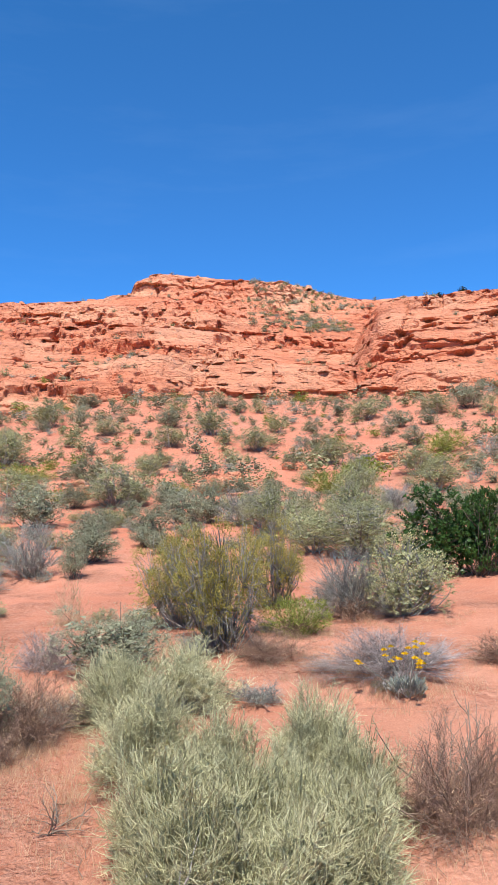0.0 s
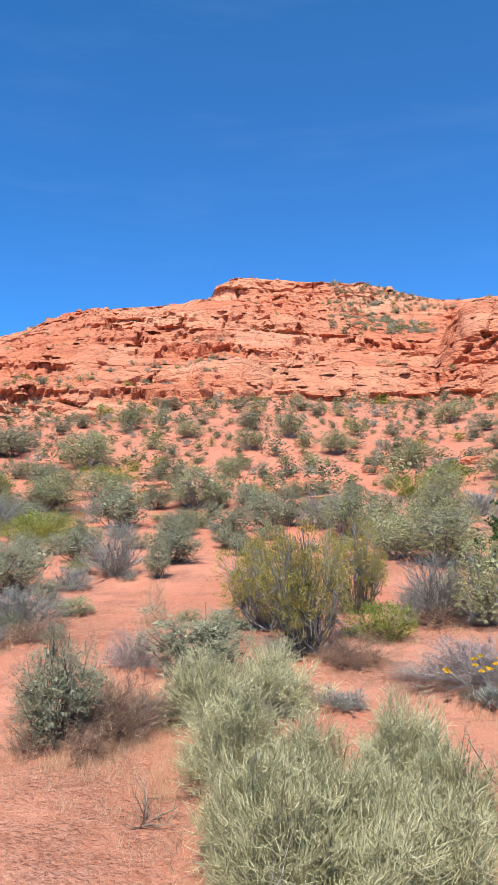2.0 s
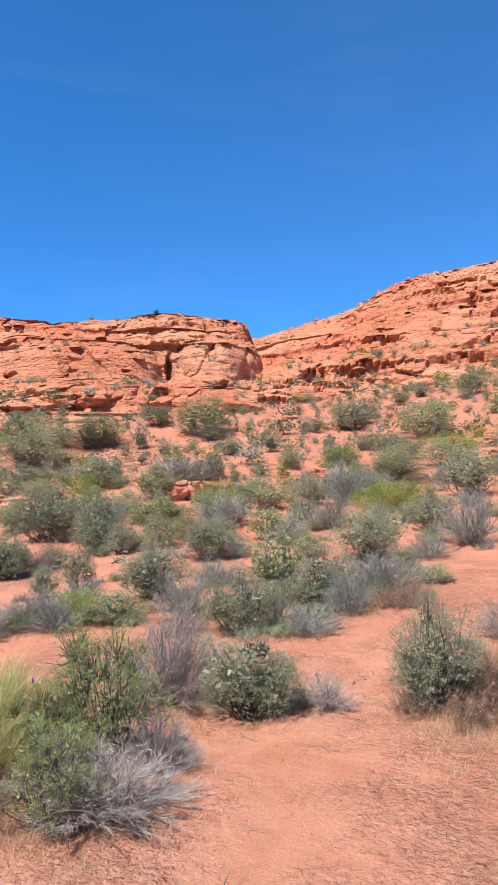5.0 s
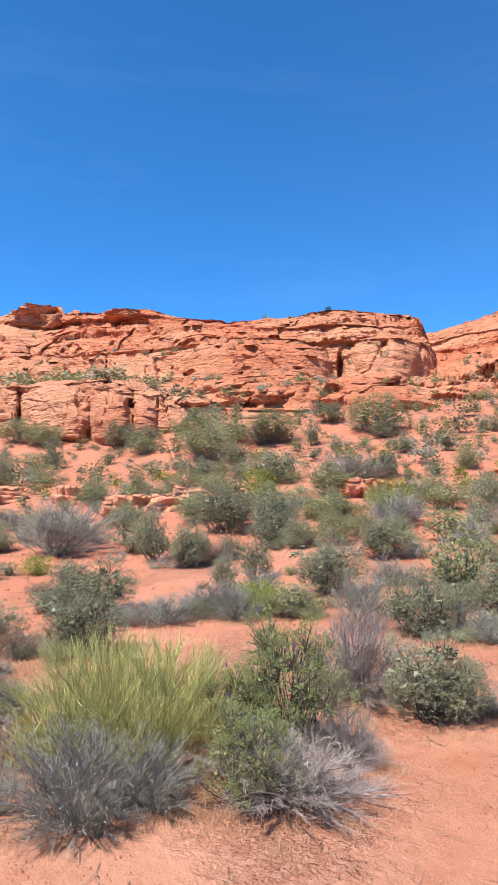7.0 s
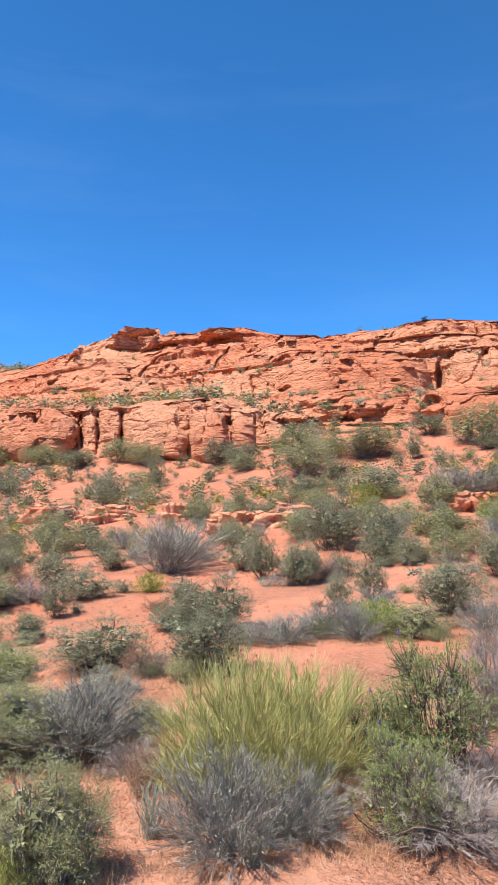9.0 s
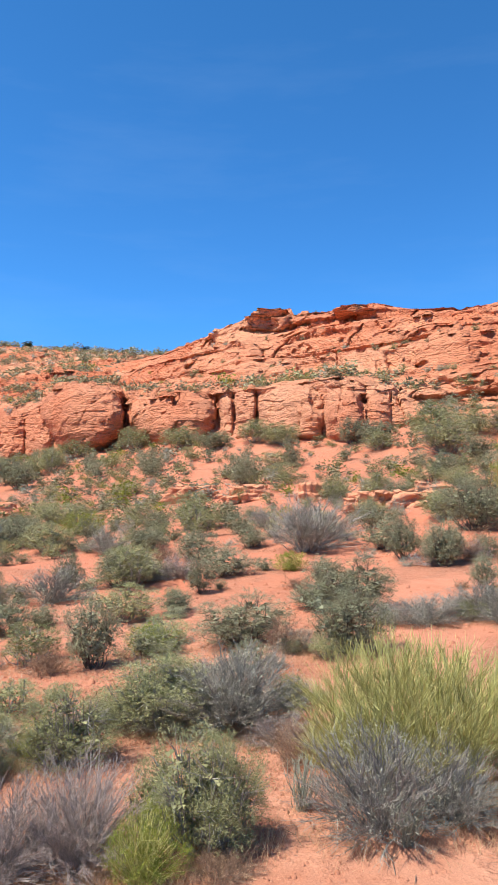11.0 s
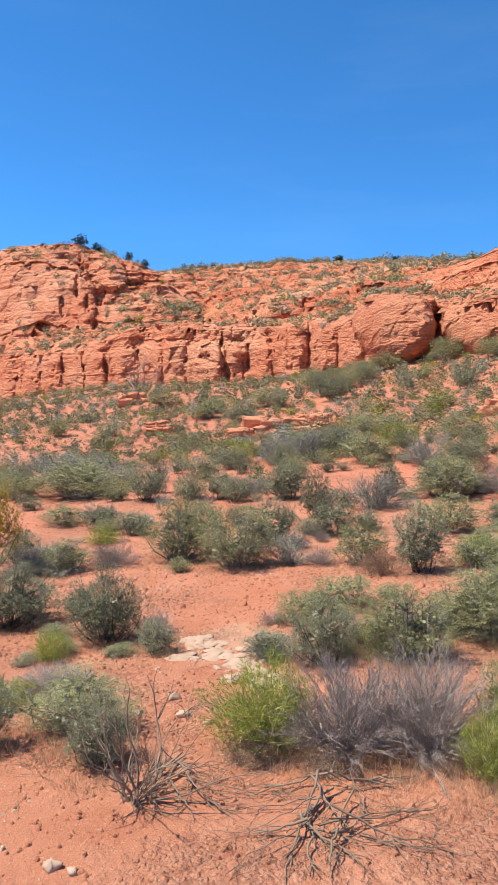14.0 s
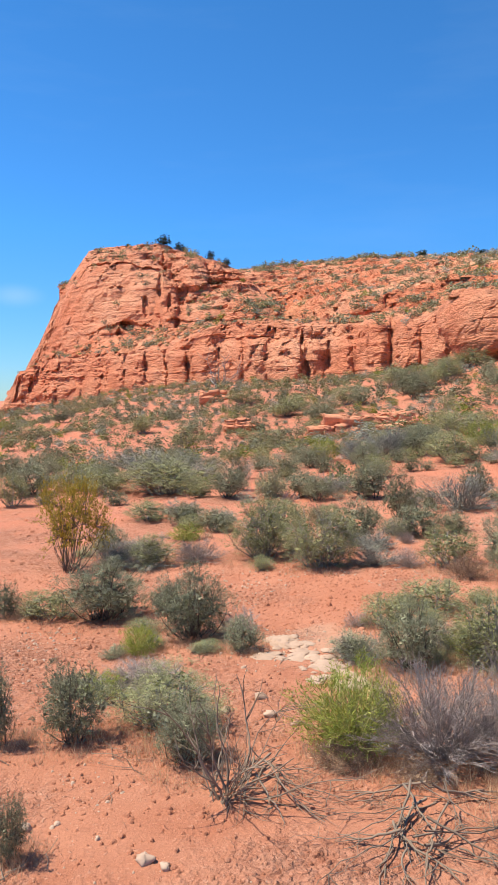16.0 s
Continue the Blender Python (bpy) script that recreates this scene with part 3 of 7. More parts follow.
MASSES["butte"] = dict(lumps=1.9, forms=BUTTE_FORMS, shelves=BUTTE_SHELVES, az0=97, az1=117.6, step=0.09, rows=240, seed=89, smooth=0.5, bench=0.55, pits=0.3, rough=0.95, knots=[
    [(97, 98, 5.0), (104, 111, 4.3), (110, 125, 3.2), (117.6, 150, 0)],
    [(97, 108, 6.2), (100, 114, 6.5), (104, 123, 5.6), (110, 139, 4.5), (114, 150, 3.4), (117.6, 152, 0)],
    [(97, 113, 6.6), (100, 121, 7.4), (104, 131, 8.6), (107, 140, 9.0), (110.5, 148, 9.0), (111.8, 152, 8.5), (113.2, 155, 6.6), (115.2, 158, 3.6), (117.6, 160, 0)],
    [(97, 120, 6.9), (98.5, 124, 7.8), (100.5, 132, 9.3), (104, 140, 10.3), (107, 149, 11.0), (110.5, 156, 10.5), (111.8, 159, 9.9), (113.2, 161, 8.0), (115.2, 164, 4.1), (117.6, 166, 0)],
    [(97, 126, 7.0), (98.5, 132, 8.2), (100.4, 140, 9.9), (102, 145, 10.5), (103.7, 150, 11.0), (106.5, 157, 11.7), (110, 164, 11.3), (111.7, 166, 10.8), (113.2, 168, 8.7), (114.4, 169, 6.6), (115.2, 170, 4.5), (117.6, 172, 0)],
    [(97, 160, 4), (106, 195, 6), (117.6, 195, -2)]])

# ---- materials ----
class Mat:
    """A node material under construction."""

    def __init__(self, name):
        self.m = bpy.data.materials.new(name)
        self.m.use_nodes = True
        self.t = self.m.node_tree
        self.bsdf = self.t.nodes["Principled BSDF"]

    def node(self, kind, **values):
        n = self.t.nodes.new(kind)
        for key, v in values.items():
            n.inputs[key.replace("_", " ")].default_value = v
        return n

    def link(self, a, b):
        self.t.links.new(a, b)

    def place(self, scale=(1, 1, 1)):
        g = self.t.nodes.new("ShaderNodeNewGeometry")
        m = self.node("ShaderNodeMapping", Scale=scale)
        self.link(g.outputs["Position"], m.inputs["Vector"])
        return m.outputs["Vector"]

    def noise(self, vec, scale, detail=4.0, rough=0.55, distort=0.0):
        n = self.node("ShaderNodeTexNoise", Scale=scale, Detail=detail, Roughness=rough, Distortion=distort)
        self.link(vec, n.inputs["Vector"])
        return n.outputs["Fac"]

    def ramp(self, fac, *stops):
        n = self.t.nodes.new("ShaderNodeValToRGB")
        e = n.color_ramp.elements
        while len(e) < len(stops):
            e.new(0.5)
        for k, (at, c) in enumerate(stops):
            e[k].position = at
            e[k].color = (c, c, c, 1) if isinstance(c, (int, float)) else (*c, 1)
        self.link(fac, n.inputs["Fac"])
        return n.outputs["Color"]

    def mix(self, fac, a, b, blend="MIX"):
        n = self.t.nodes.new("ShaderNodeMix")
        n.data_type, n.blend_type = "RGBA", blend
        for k, v in ((0, fac), (6, a), (7, b)):
            if isinstance(v, (int, float)):
                n.inputs[k].default_value = v
            elif isinstance(v, tuple):
                n.inputs[k].default_value = (*v, 1)
            else:
                self.link(v, n.inputs[k])
        return n.outputs[2]

    def math(self, op, a, b):
        n = self.t.nodes.new("ShaderNodeMath")
        n.operation = op
        for k, v in enumerate((a, b)):
            if isinstance(v, (int, float)):
                n.inputs[k].default_value = v
            else:
                self.link(v, n.inputs[k])
        return n.outputs[0]

    def bump(self, height, strength, distance):
        n = self.node("ShaderNodeBump", Strength=strength, Distance=distance)
        self.link(height, n.inputs["Height"])
        return n

    def done(self, color, roughness=0.9, normal=None, specular=0.25):
        if isinstance(color, tuple):
            self.bsdf.inputs["Base Color"].default_value = (*color, 1)
        else:
            self.link(color, self.bsdf.inputs["Base Color"])
        self.bsdf.inputs["Roughness"].default_value = roughness
        self.bsdf.inputs["Specular IOR Level"].default_value = specular
        if normal:
            self.link(normal.outputs[0], self.bsdf.inputs["Normal"])
        return self.m


def sandstone(name, base, pale, dark, slope_soil=None, varnish=0.5, relief=0.6):
    m = Mat(name)
    p = m.place()
    flat = m.place((0.09, 0.09, 1.0))
    layers = m.noise(flat, 1.1, 6, 0.62, 0.6)
    col = m.ramp(layers, (0.30, dark), (0.48, base), (0.62, base), (0.76, pale))
    big = m.noise(p, 0.07, 4, 0.6)
    col = m.mix(m.ramp(big, (0.42, 0.0), (0.66, 0.75)), col, pale)
    streak = m.noise(m.place((1.3, 1.3, 0.12)), 0.8, 5, 0.65)
    col = m.mix(m.ramp(streak, (0.56, 0.0), (0.74, varnish)), col, dark)
    grain = m.noise(p, 6.0, 6, 0.7)
    col = m.mix(0.55, col, m.ramp(grain, (0.25, 0.55), (0.75, 1.25)), "MULTIPLY")
    if slope_soil:
        g = m.t.nodes.new("ShaderNodeNewGeometry")
        s = m.t.nodes.new("ShaderNodeSeparateXYZ")
        m.link(g.outputs["True Normal"], s.inputs[0])
        lie = m.math("ADD", s.outputs[2], m.math("MULTIPLY", m.noise(p, 0.9, 4), 0.35))
        col = m.mix(m.ramp(lie, (1.06, 0.0), (1.17, 0.85)), col, slope_soil)
    h = m.math("ADD", m.math("MULTIPLY", m.noise(m.place((0.5, 0.5, 2.2)), 2.2, 8, 0.68), 1.0), m.math("MULTIPLY", m.noise(p, 9.0, 6, 0.7), 0.3))
    v = m.node("ShaderNodeTexVoronoi", Scale=1.1)
    m.link(m.place((0.6, 0.6, 1.6)), v.inputs["Vector"])
    h = m.math("ADD", h, m.math("MULTIPLY", v.outputs["Distance"], 0.35))
    w = m.node("ShaderNodeTexVoronoi", Scale=2.6)
    m.link(m.place((0.8, 0.8, 1.5)), w.inputs["Vector"])
    pit = m.math("MULTIPLY", m.ramp(w.outputs["Distance"], (0.12, 0.0), (0.3, 1.0)), 0.5)
    h = m.math("ADD", h, pit)
    joint = m.node("ShaderNodeTexVoronoi", Scale=0.75)
    joint.feature = "DISTANCE_TO_EDGE"
    bent = m.t.nodes.new("ShaderNodeVectorMath")
    bent.operation = "ADD"
    m.link(m.place((0.7, 0.7, 1.8)), bent.inputs[0])
    m.link(m.noise(p, 1.3, 5, 0.65), bent.inputs[1])
    m.link(bent.outputs[0], joint.inputs["Vector"])
    h = m.math("ADD", h, m.math("MULTIPLY", m.ramp(joint.outputs["Distance"], (0.0, 0.0), (0.07, 1.0)), 0.28))
    return m.done(col, 0.92, m.bump(h, 0.85, relief), 0.15)


def soil_material():
    m = Mat("red_soil")
    p = m.place()
    col = m.ramp(m.noise(p, 0.22, 5, 0.6), (0.32, (0.42, 0.158, 0.086)), (0.50, (0.50, 0.222, 0.134)), (0.70, (0.585, 0.30, 0.20)))
    col = m.mix(m.ramp(m.noise(p, 1.9, 7, 0.7), (0.48, 0.0), (0.70, 0.72)), col, (0.36, 0.122, 0.066))
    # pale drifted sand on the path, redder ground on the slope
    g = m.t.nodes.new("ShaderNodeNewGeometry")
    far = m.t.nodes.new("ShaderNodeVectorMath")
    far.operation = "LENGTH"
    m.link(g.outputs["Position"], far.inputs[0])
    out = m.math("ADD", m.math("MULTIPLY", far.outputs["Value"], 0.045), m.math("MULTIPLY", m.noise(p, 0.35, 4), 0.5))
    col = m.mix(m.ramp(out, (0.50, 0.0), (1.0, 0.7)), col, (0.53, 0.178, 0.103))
    # crumbs and grit of uneven shape, thicker in some places than in others
    loose = m.ramp(m.noise(p, 0.8, 5, 0.65), (0.45, 0.05), (0.62, 1.0))
    rise = m.math("ADD", m.math("MULTIPLY", m.noise(p, 3.0, 8, 0.72), 0.6), m.math("MULTIPLY", m.math("MULTIPLY", m.noise(p, 14.0, 8, 0.8), loose), 0.4))
    crumb = m.math("MULTIPLY", m.ramp(m.noise(p, 34.0, 3, 0.6, 0.3), (0.48, 0.0), (0.62, 1.0)), loose)
    rise = m.math("ADD", rise, m.math("MULTIPLY", crumb, 0.24))
    # rounded clods, each with a tone of its own
    for size, height in ((17.0, 0.34), (42.0, 0.20)):
        clod = m.node("ShaderNodeTexVoronoi", Scale=size)
        m.link(m.place((1, 1, 0.6)), clod.inputs["Vector"])
        lump = m.math("MULTIPLY", m.ramp(clod.outputs["Distance"], (0.0, 1.0), (0.55, 0.0)), loose)
        rise = m.math("ADD", rise, m.math("MULTIPLY", lump, height))
        hue = m.t.nodes.new("ShaderNodeSeparateColor")
        m.link(clod.outputs["Color"], hue.inputs[0])
        col = m.mix(m.math("MULTIPLY", loose, 0.45), col, m.mix(hue.outputs[0], (0.37, 0.128, 0.068), (0.66, 0.345, 0.225)))
    for scale, at, tint, low, high in ((38.0, 0.62, (0.66, 0.36, 0.24), 0.44, 0.62), (120.0, 0.60, (0.62, 0.30, 0.185), 0.38, 0.58), (70.0, 0.64, (0.26, 0.085, 0.045), 0.44, 0.62), (17.0, 0.66, (0.56, 0.235, 0.14), 0.46, 0.60)):
        stone = m.ramp(m.noise(p, scale, 2.5, 0.55, 0.35), (at, 0.0), (at + 0.06, 1.0))
        where = m.math("MULTIPLY", stone, m.ramp(m.noise(p, 0.9 + scale * 0.01, 4), (low, 0.0), (high, 0.85)))
        col = m.mix(where, col, tint)
        rise = m.math("ADD", rise, m.math("MULTIPLY", where, 5.0 / scale))
    col = m.mix(0.6, col, m.ramp(m.noise(p, 85.0, 8, 0.95), (0.34, 0.55), (0.66, 1.45)), "MULTIPLY")
    # plant litter in drifts
    litter = m.noise(m.place((1, 1, 1)), 30.0, 5, 0.8, 1.6)
    col = m.mix(m.math("MULTIPLY", m.ramp(litter, (0.55, 0.0), (0.63, 0.6)), m.ramp(m.noise(p, 0.6, 4), (0.42, 0.0), (0.60, 1.0))), col, (0.25, 0.115, 0.07))
    # cream crust that shows through beside the path
    crust = m.noise(p, 2.6, 6, 0.65, 0.4)
    spot = m.t.nodes.new("ShaderNodeVectorMath")
    spot.operation = "DISTANCE"
    m.link(g.outputs["Position"], spot.inputs[0])
    spot.inputs[1].default_value = (-5.75, -0.9, -0.1)
    near = m.ramp(m.math("MULTIPLY", spot.outputs["Value"], 0.5), (0.05, 1.0), (0.55, 0.0))
    col = m.mix(m.ramp(m.math("MULTIPLY", near, crust), (0.36, 0.0), (0.46, 0.4)), col, (0.56, 0.37, 0.25))
    rise = m.math("ADD", rise, m.math("MULTIPLY", m.noise(p, 26.0, 6, 0.85), 0.16))
    return m.done(col, 0.95, m.bump(rise, 0.95, 0.06), 0.1)


def plant_material(name, low, high, rough=0.75, thin=0.25):
    """Colour differs from plant to plant and from leaf to leaf."""
    m = Mat(name)
    g = m.t.nodes.new("ShaderNodeNewGeometry")
    o = m.t.nodes.new("ShaderNodeObjectInfo")
    f = m.math("ADD", m.math("MULTIPLY", g.outputs["Random Per Island"], 0.7), m.math("MULTIPLY", o.outputs["Random"], 0.3))
    col = m.mix(f, low, high)
    mottled = m.noise(m.place(), 5.0, 3)
    col = m.mix(0.6, col, m.ramp(mottled, (0.3, 0.7), (0.7, 1.25)), "MULTIPLY")
    m.done(col, rough, None, 0.2)
    if thin:
        tr = m.t.nodes.new("ShaderNodeBsdfTranslucent")
        m.link(col, tr.inputs["Color"])
        mx = m.t.nodes.new("ShaderNodeMixShader")
        mx.inputs[0].default_value = thin
        m.link(m.bsdf.outputs[0], mx.inputs[1])
        m.link(tr.outputs[0], mx.inputs[2])
        m.link(mx.outputs[0], m.t.nodes["Material Output"].inputs["Surface"])
    return m.m


SOIL = soil_material()
ROCK = sandstone("sandstone", (0.735, 0.252, 0.128), (0.86, 0.46, 0.27), (0.47, 0.138, 0.07), (0.58, 0.20, 0.105), 0.38)
ROCK_COLUMNS = sandstone("sandstone_columns", (0.74, 0.27, 0.142), (0.84, 0.43, 0.255), (0.47, 0.143, 0.075), (0.56, 0.20, 0.11), 0.45)
LEDGE_STONE = sandstone("ledge_stone", (0.66, 0.245, 0.128), (0.77, 0.39, 0.23), (0.43, 0.135, 0.07), None, 0.5, 0.12)
PALE_STONE = sandstone("pale_stone", (0.47, 0.32, 0.225), (0.57, 0.43, 0.325), (0.42, 0.22, 0.14), None, 0.4, 0.02)
SAGE_LEAF = plant_material("sage_leaf", (0.115, 0.12, 0.068), (0.44, 0.44, 0.275), 0.75, 0.06)
OLIVE_LEAF = plant_material("olive_leaf", (0.17, 0.175, 0.075), (0.48, 0.475, 0.24), 0.75, 0.1)
EPHEDRA_STEM = plant_material("pale_green_stem", (0.16, 0.148, 0.058), (0.77, 0.72, 0.42), 0.6, 0.0)
BROOM_STEM = plant_material("yellow_green_stem", (0.3, 0.29, 0.075), (0.84, 0.785, 0.35), 0.6, 0.1)
GREEN_LEAF = plant_material("fresh_green_leaf", (0.16, 0.195, 0.03), (0.4, 0.43, 0.09))
BLEACHED_WOOD = plant_material("bleached_wood", (0.4, 0.35, 0.29), (0.72, 0.66, 0.58), 0.9, 0.0)
GREY_TWIG = plant_material("grey_twig", (0.15, 0.135, 0.115), (0.46, 0.43, 0.375), 0.85, 0.0)
PURPLE_TWIG = plant_material("dull_purple_twig", (0.21, 0.165, 0.145), (0.56, 0.475, 0.425), 0.85, 0.0)
BROWN_TWIG = plant_material("brown_twig", (0.16, 0.09, 0.06), (0.46, 0.30, 0.21), 0.85, 0.0)
BARK = plant_material("grey_brown_bark", (0.08, 0.056, 0.042), (0.25, 0.19, 0.145), 0.9, 0.0)
WEATHERED_WOOD = plant_material("weathered_wood", (0.12, 0.08, 0.052), (0.36, 0.275, 0.2), 0.9, 0.0)
OAK_LEAF = plant_material("dark_oak_leaf", (0.022, 0.055, 0.012), (0.075, 0.145, 0.03), 0.4, 0.1)
LUPINE_LEAF = plant_material("lupine_leaf", (0.16, 0.205, 0.07), (0.4, 0.43, 0.18))
PURPLE_PETAL = plant_material("purple_petal", (0.06, 0.02, 0.22), (0.14, 0.06, 0.38))
CREAM_PETAL = plant_material("cream_petal", (0.48, 0.46, 0.17), (0.76, 0.72, 0.38))
YELLOW_LEAF = plant_material("yellow_olive_leaf", (0.2, 0.18, 0.04), (0.52, 0.43, 0.12))
ORANGE_LEAF = plant_material("orange_olive_leaf", (0.2, 0.18, 0.03), (0.54, 0.39, 0.065))
YELLOW_PETAL = plant_material("yellow_petal", (0.75, 0.48, 0.01), (0.9, 0.62, 0.02), 0.6, 0.2)
SILVER_LEAF = plant_material("silver_leaf", (0.27, 0.285, 0.215), (0.56, 0.57, 0.45))
DRY_GRASS = plant_material("dry_grass", (0.46, 0.27, 0.15), (0.78, 0.58, 0.36), 0.8, 0.2)
JUNIPER_LEAF = plant_material("juniper_leaf", (0.018, 0.03, 0.012), (0.06, 0.085, 0.035))

# ---- the large structure ----
def grid_mesh(name, pts, material, smooth=True):
    """A sheet from an array of points, columns x rows x 3."""
    n, m = pts.shape[:2]
    i = (np.arange(n - 1)[:, None] * m + np.arange(m - 1)[None, :]).ravel()
    quads = np.stack([i, i + 1, i + m + 1, i + m], 1)
    me = bpy.data.meshes.new(name)
    me.vertices.add(n * m)
    me.vertices.foreach_set("co", pts.reshape(-1, 3).astype(np.float32).ravel())
    me.loops.add(len(quads) * 4)
    me.loops.foreach_set("vertex_index", quads.ravel().astype(np.int32))
    me.polygons.add(len(quads))
    me.polygons.foreach_set("loop_start", np.arange(0, len(quads) * 4, 4, dtype=np.int32))
    me.polygons.foreach_set("use_smooth", np.full(len(quads), smooth))
    me.update(calc_edges=True)
    me.materials.append(material)
    return me


def ground_sheet():
    a = np.concatenate([np.arange(-26, 126, 0.28), np.arange(126, 334.01, 2.0)])
    r = [0.0, 0.25]
    while r[-1] < 4000:
        r.append(r[-1] * (1.021 if 1.0 < r[-1] < 70 else 1.12))
    r = np.array(r)
    A, R = np.meshgrid(np.append(a[:-1], a[0] + 360), r, indexing="ij")
    Z = ground_z(np.where(A > 190, A - 360, A), R)
    keep = np.clip((R - 300) / 300, 0, 1)
    Z = Z * (1 - keep) + keep * -14.0
    Ar = np.radians(A)
    return np.stack([-np.sin(Ar) * R, np.cos(Ar) * R, Z], -1)


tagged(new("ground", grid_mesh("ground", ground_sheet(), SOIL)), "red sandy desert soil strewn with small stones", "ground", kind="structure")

MASS_TAGS = {
    "mesa": "broad red sandstone mesa with ledges and hollows",
    "spur": "rounded red sandstone spur pitted with small holes",
    "rim_cliff": "red sandstone cliff with overhanging rim and bare slabs",
    "column_band": "band of weathered red sandstone columns above the scrub slope",
    "far_slope": "stepped red slope dotted with scrub below the plateau",
    "butte": "tall rounded red sandstone butte with a steep bare face"}
SHEETS = {}
for mass, label in MASS_TAGS.items():
    pts, along = rock_points(**MASSES[mass])
    SHEETS[mass] = (pts, along)
    tagged(new(mass, grid_mesh(mass, pts, ROCK_COLUMNS if mass in ("column_band", "butte") else ROCK, False)), label, "cliff", kind="structure")

# ---- plants ----
class Tris:
    """Gathers triangles and quads for one mesh."""

    def __init__(self):
        self.v, self.f, self.n = [], [], 0

    def add(self, verts, faces):
        self.v.append(verts.reshape(-1, 3))
        self.f.append(faces + self.n)
        self.n += len(self.v[-1])

    def mesh(self, name, material):
        me = bpy.data.meshes.new(name)
        if self.n:
            v, f = np.concatenate(self.v), np.concatenate(self.f)
            me.vertices.add(len(v))
            me.vertices.foreach_set("co", v.astype(np.float32).ravel())
            me.loops.add(f.size)
            me.loops.foreach_set("vertex_index", f.ravel().astype(np.int32))
            me.polygons.add(len(f))
            me.polygons.foreach_set("loop_start", np.arange(0, f.size, f.shape[1], dtype=np.int32))
            me.update(calc_edges=True)
        me.materials.append(material)
        return me

    def rods(self, paths, r0, r1, sides=3):
        """paths: rods x points x 3. Tapered rods with that many sides."""
        k, n = paths.shape[:2]
        t = np.gradient(paths, axis=1)
        t /= np.linalg.norm(t, axis=2, keepdims=True) + 1e-9
        ref = np.where(np.abs(t[..., 2:3]) > 0.9, np.array([1.0, 0, 0]), np.array([0, 0, 1.0]))
        u = np.cross(t, ref)
        u /= np.linalg.norm(u, axis=2, keepdims=True) + 1e-9
        w = np.cross(t, u)
        r0, r1 = np.broadcast_to(r0, (k,)), np.broadcast_to(r1, (k,))
        rad = r0[:, None] + (r1 - r0)[:, None] * np.linspace(0, 1, n)[None, :]
        ang = np.arange(sides) * 2 * np.pi / sides
        ring = paths[:, :, None] + rad[..., None, None] * (u[:, :, None] * np.cos(ang)[None, None, :, None] + w[:, :, None] * np.sin(ang)[None, None, :, None])
        i = (np.arange(k)[:, None, None] * n + np.arange(n - 1)[None, :, None]) * sides + np.arange(sides)[None, None, :]
        j = (np.arange(k)[:, None, None] * n + np.arange(n - 1)[None, :, None]) * sides + (np.arange(sides)[None, None, :] + 1) % sides
        self.add(ring, np.stack([i, j, j + sides, i + sides], -1).reshape(-1, 4))

    def blades(self, at, along, size, wide, rng, triangles=False):
        """Small folded leaves, four corners each."""
        n = len(at)
        along = along / (np.linalg.norm(along, axis=1, keepdims=True) + 1e-9)
        side = np.cross(along, rng.normal(size=(n, 3)))
        side /= np.linalg.norm(side, axis=1, keepdims=True) + 1e-9
        up = np.cross(side, along)
        s, w = np.broadcast_to(size, (n,))[:, None], np.broadcast_to(wide, (n,))[:, None]
        mid = at + along * s * 0.5 + up * s * 0.08
        if triangles:
            self.add(np.stack([at + side * w * 0.5, at - side * w * 0.5, at + along * s], 1), np.arange(n)[:, None] * 3 + np.array([[0, 1, 2]]))
            return
        v = np.stack([at + side * w * 0.3, mid - side * w * 0.5, at + along * s, mid + side * w * 0.5], 1)
        i = np.arange(n)[:, None] * 4
        self.add(v, i + np.array([[0, 1, 2, 3]]))


def curve_paths(p0, p1, p2, n):
    t = np.linspace(0, 1, n)[None, :, None]
    return (1 - t) ** 2 * p0[:, None] + 2 * t * (1 - t) * p1[:, None] + t ** 2 * p2[:, None]


def crown_tips(rng, n, low, seed, fill=0.35, lumps=0.3):
    """Tips of the main stems in a lumpy half-ellipsoid one high and one wide."""
    az = rng.uniform(0, 2 * np.pi, n)
    s = low + (1 - low) * rng.random(n) ** 0.8
    c = np.sqrt(np.clip(1 - s * s, 0, 1))
    d = np.stack([np.cos(az) * c, np.sin(az) * c, s], 1)
    k = 1.0 + lumps * vnoise(d[:, 0] * 1.9 + seed, d[:, 1] * 1.9, d[:, 2] * 1.9, seed) + lumps * 0.6 * vnoise(d[:, 0] * 4, d[:, 1] * 4 + seed, d[:, 2] * 4, seed + 1)
    k = k * (1 - fill * rng.random(n) ** 2)
    return d * k[:, None] * np.array([0.5, 0.5, 1.0])


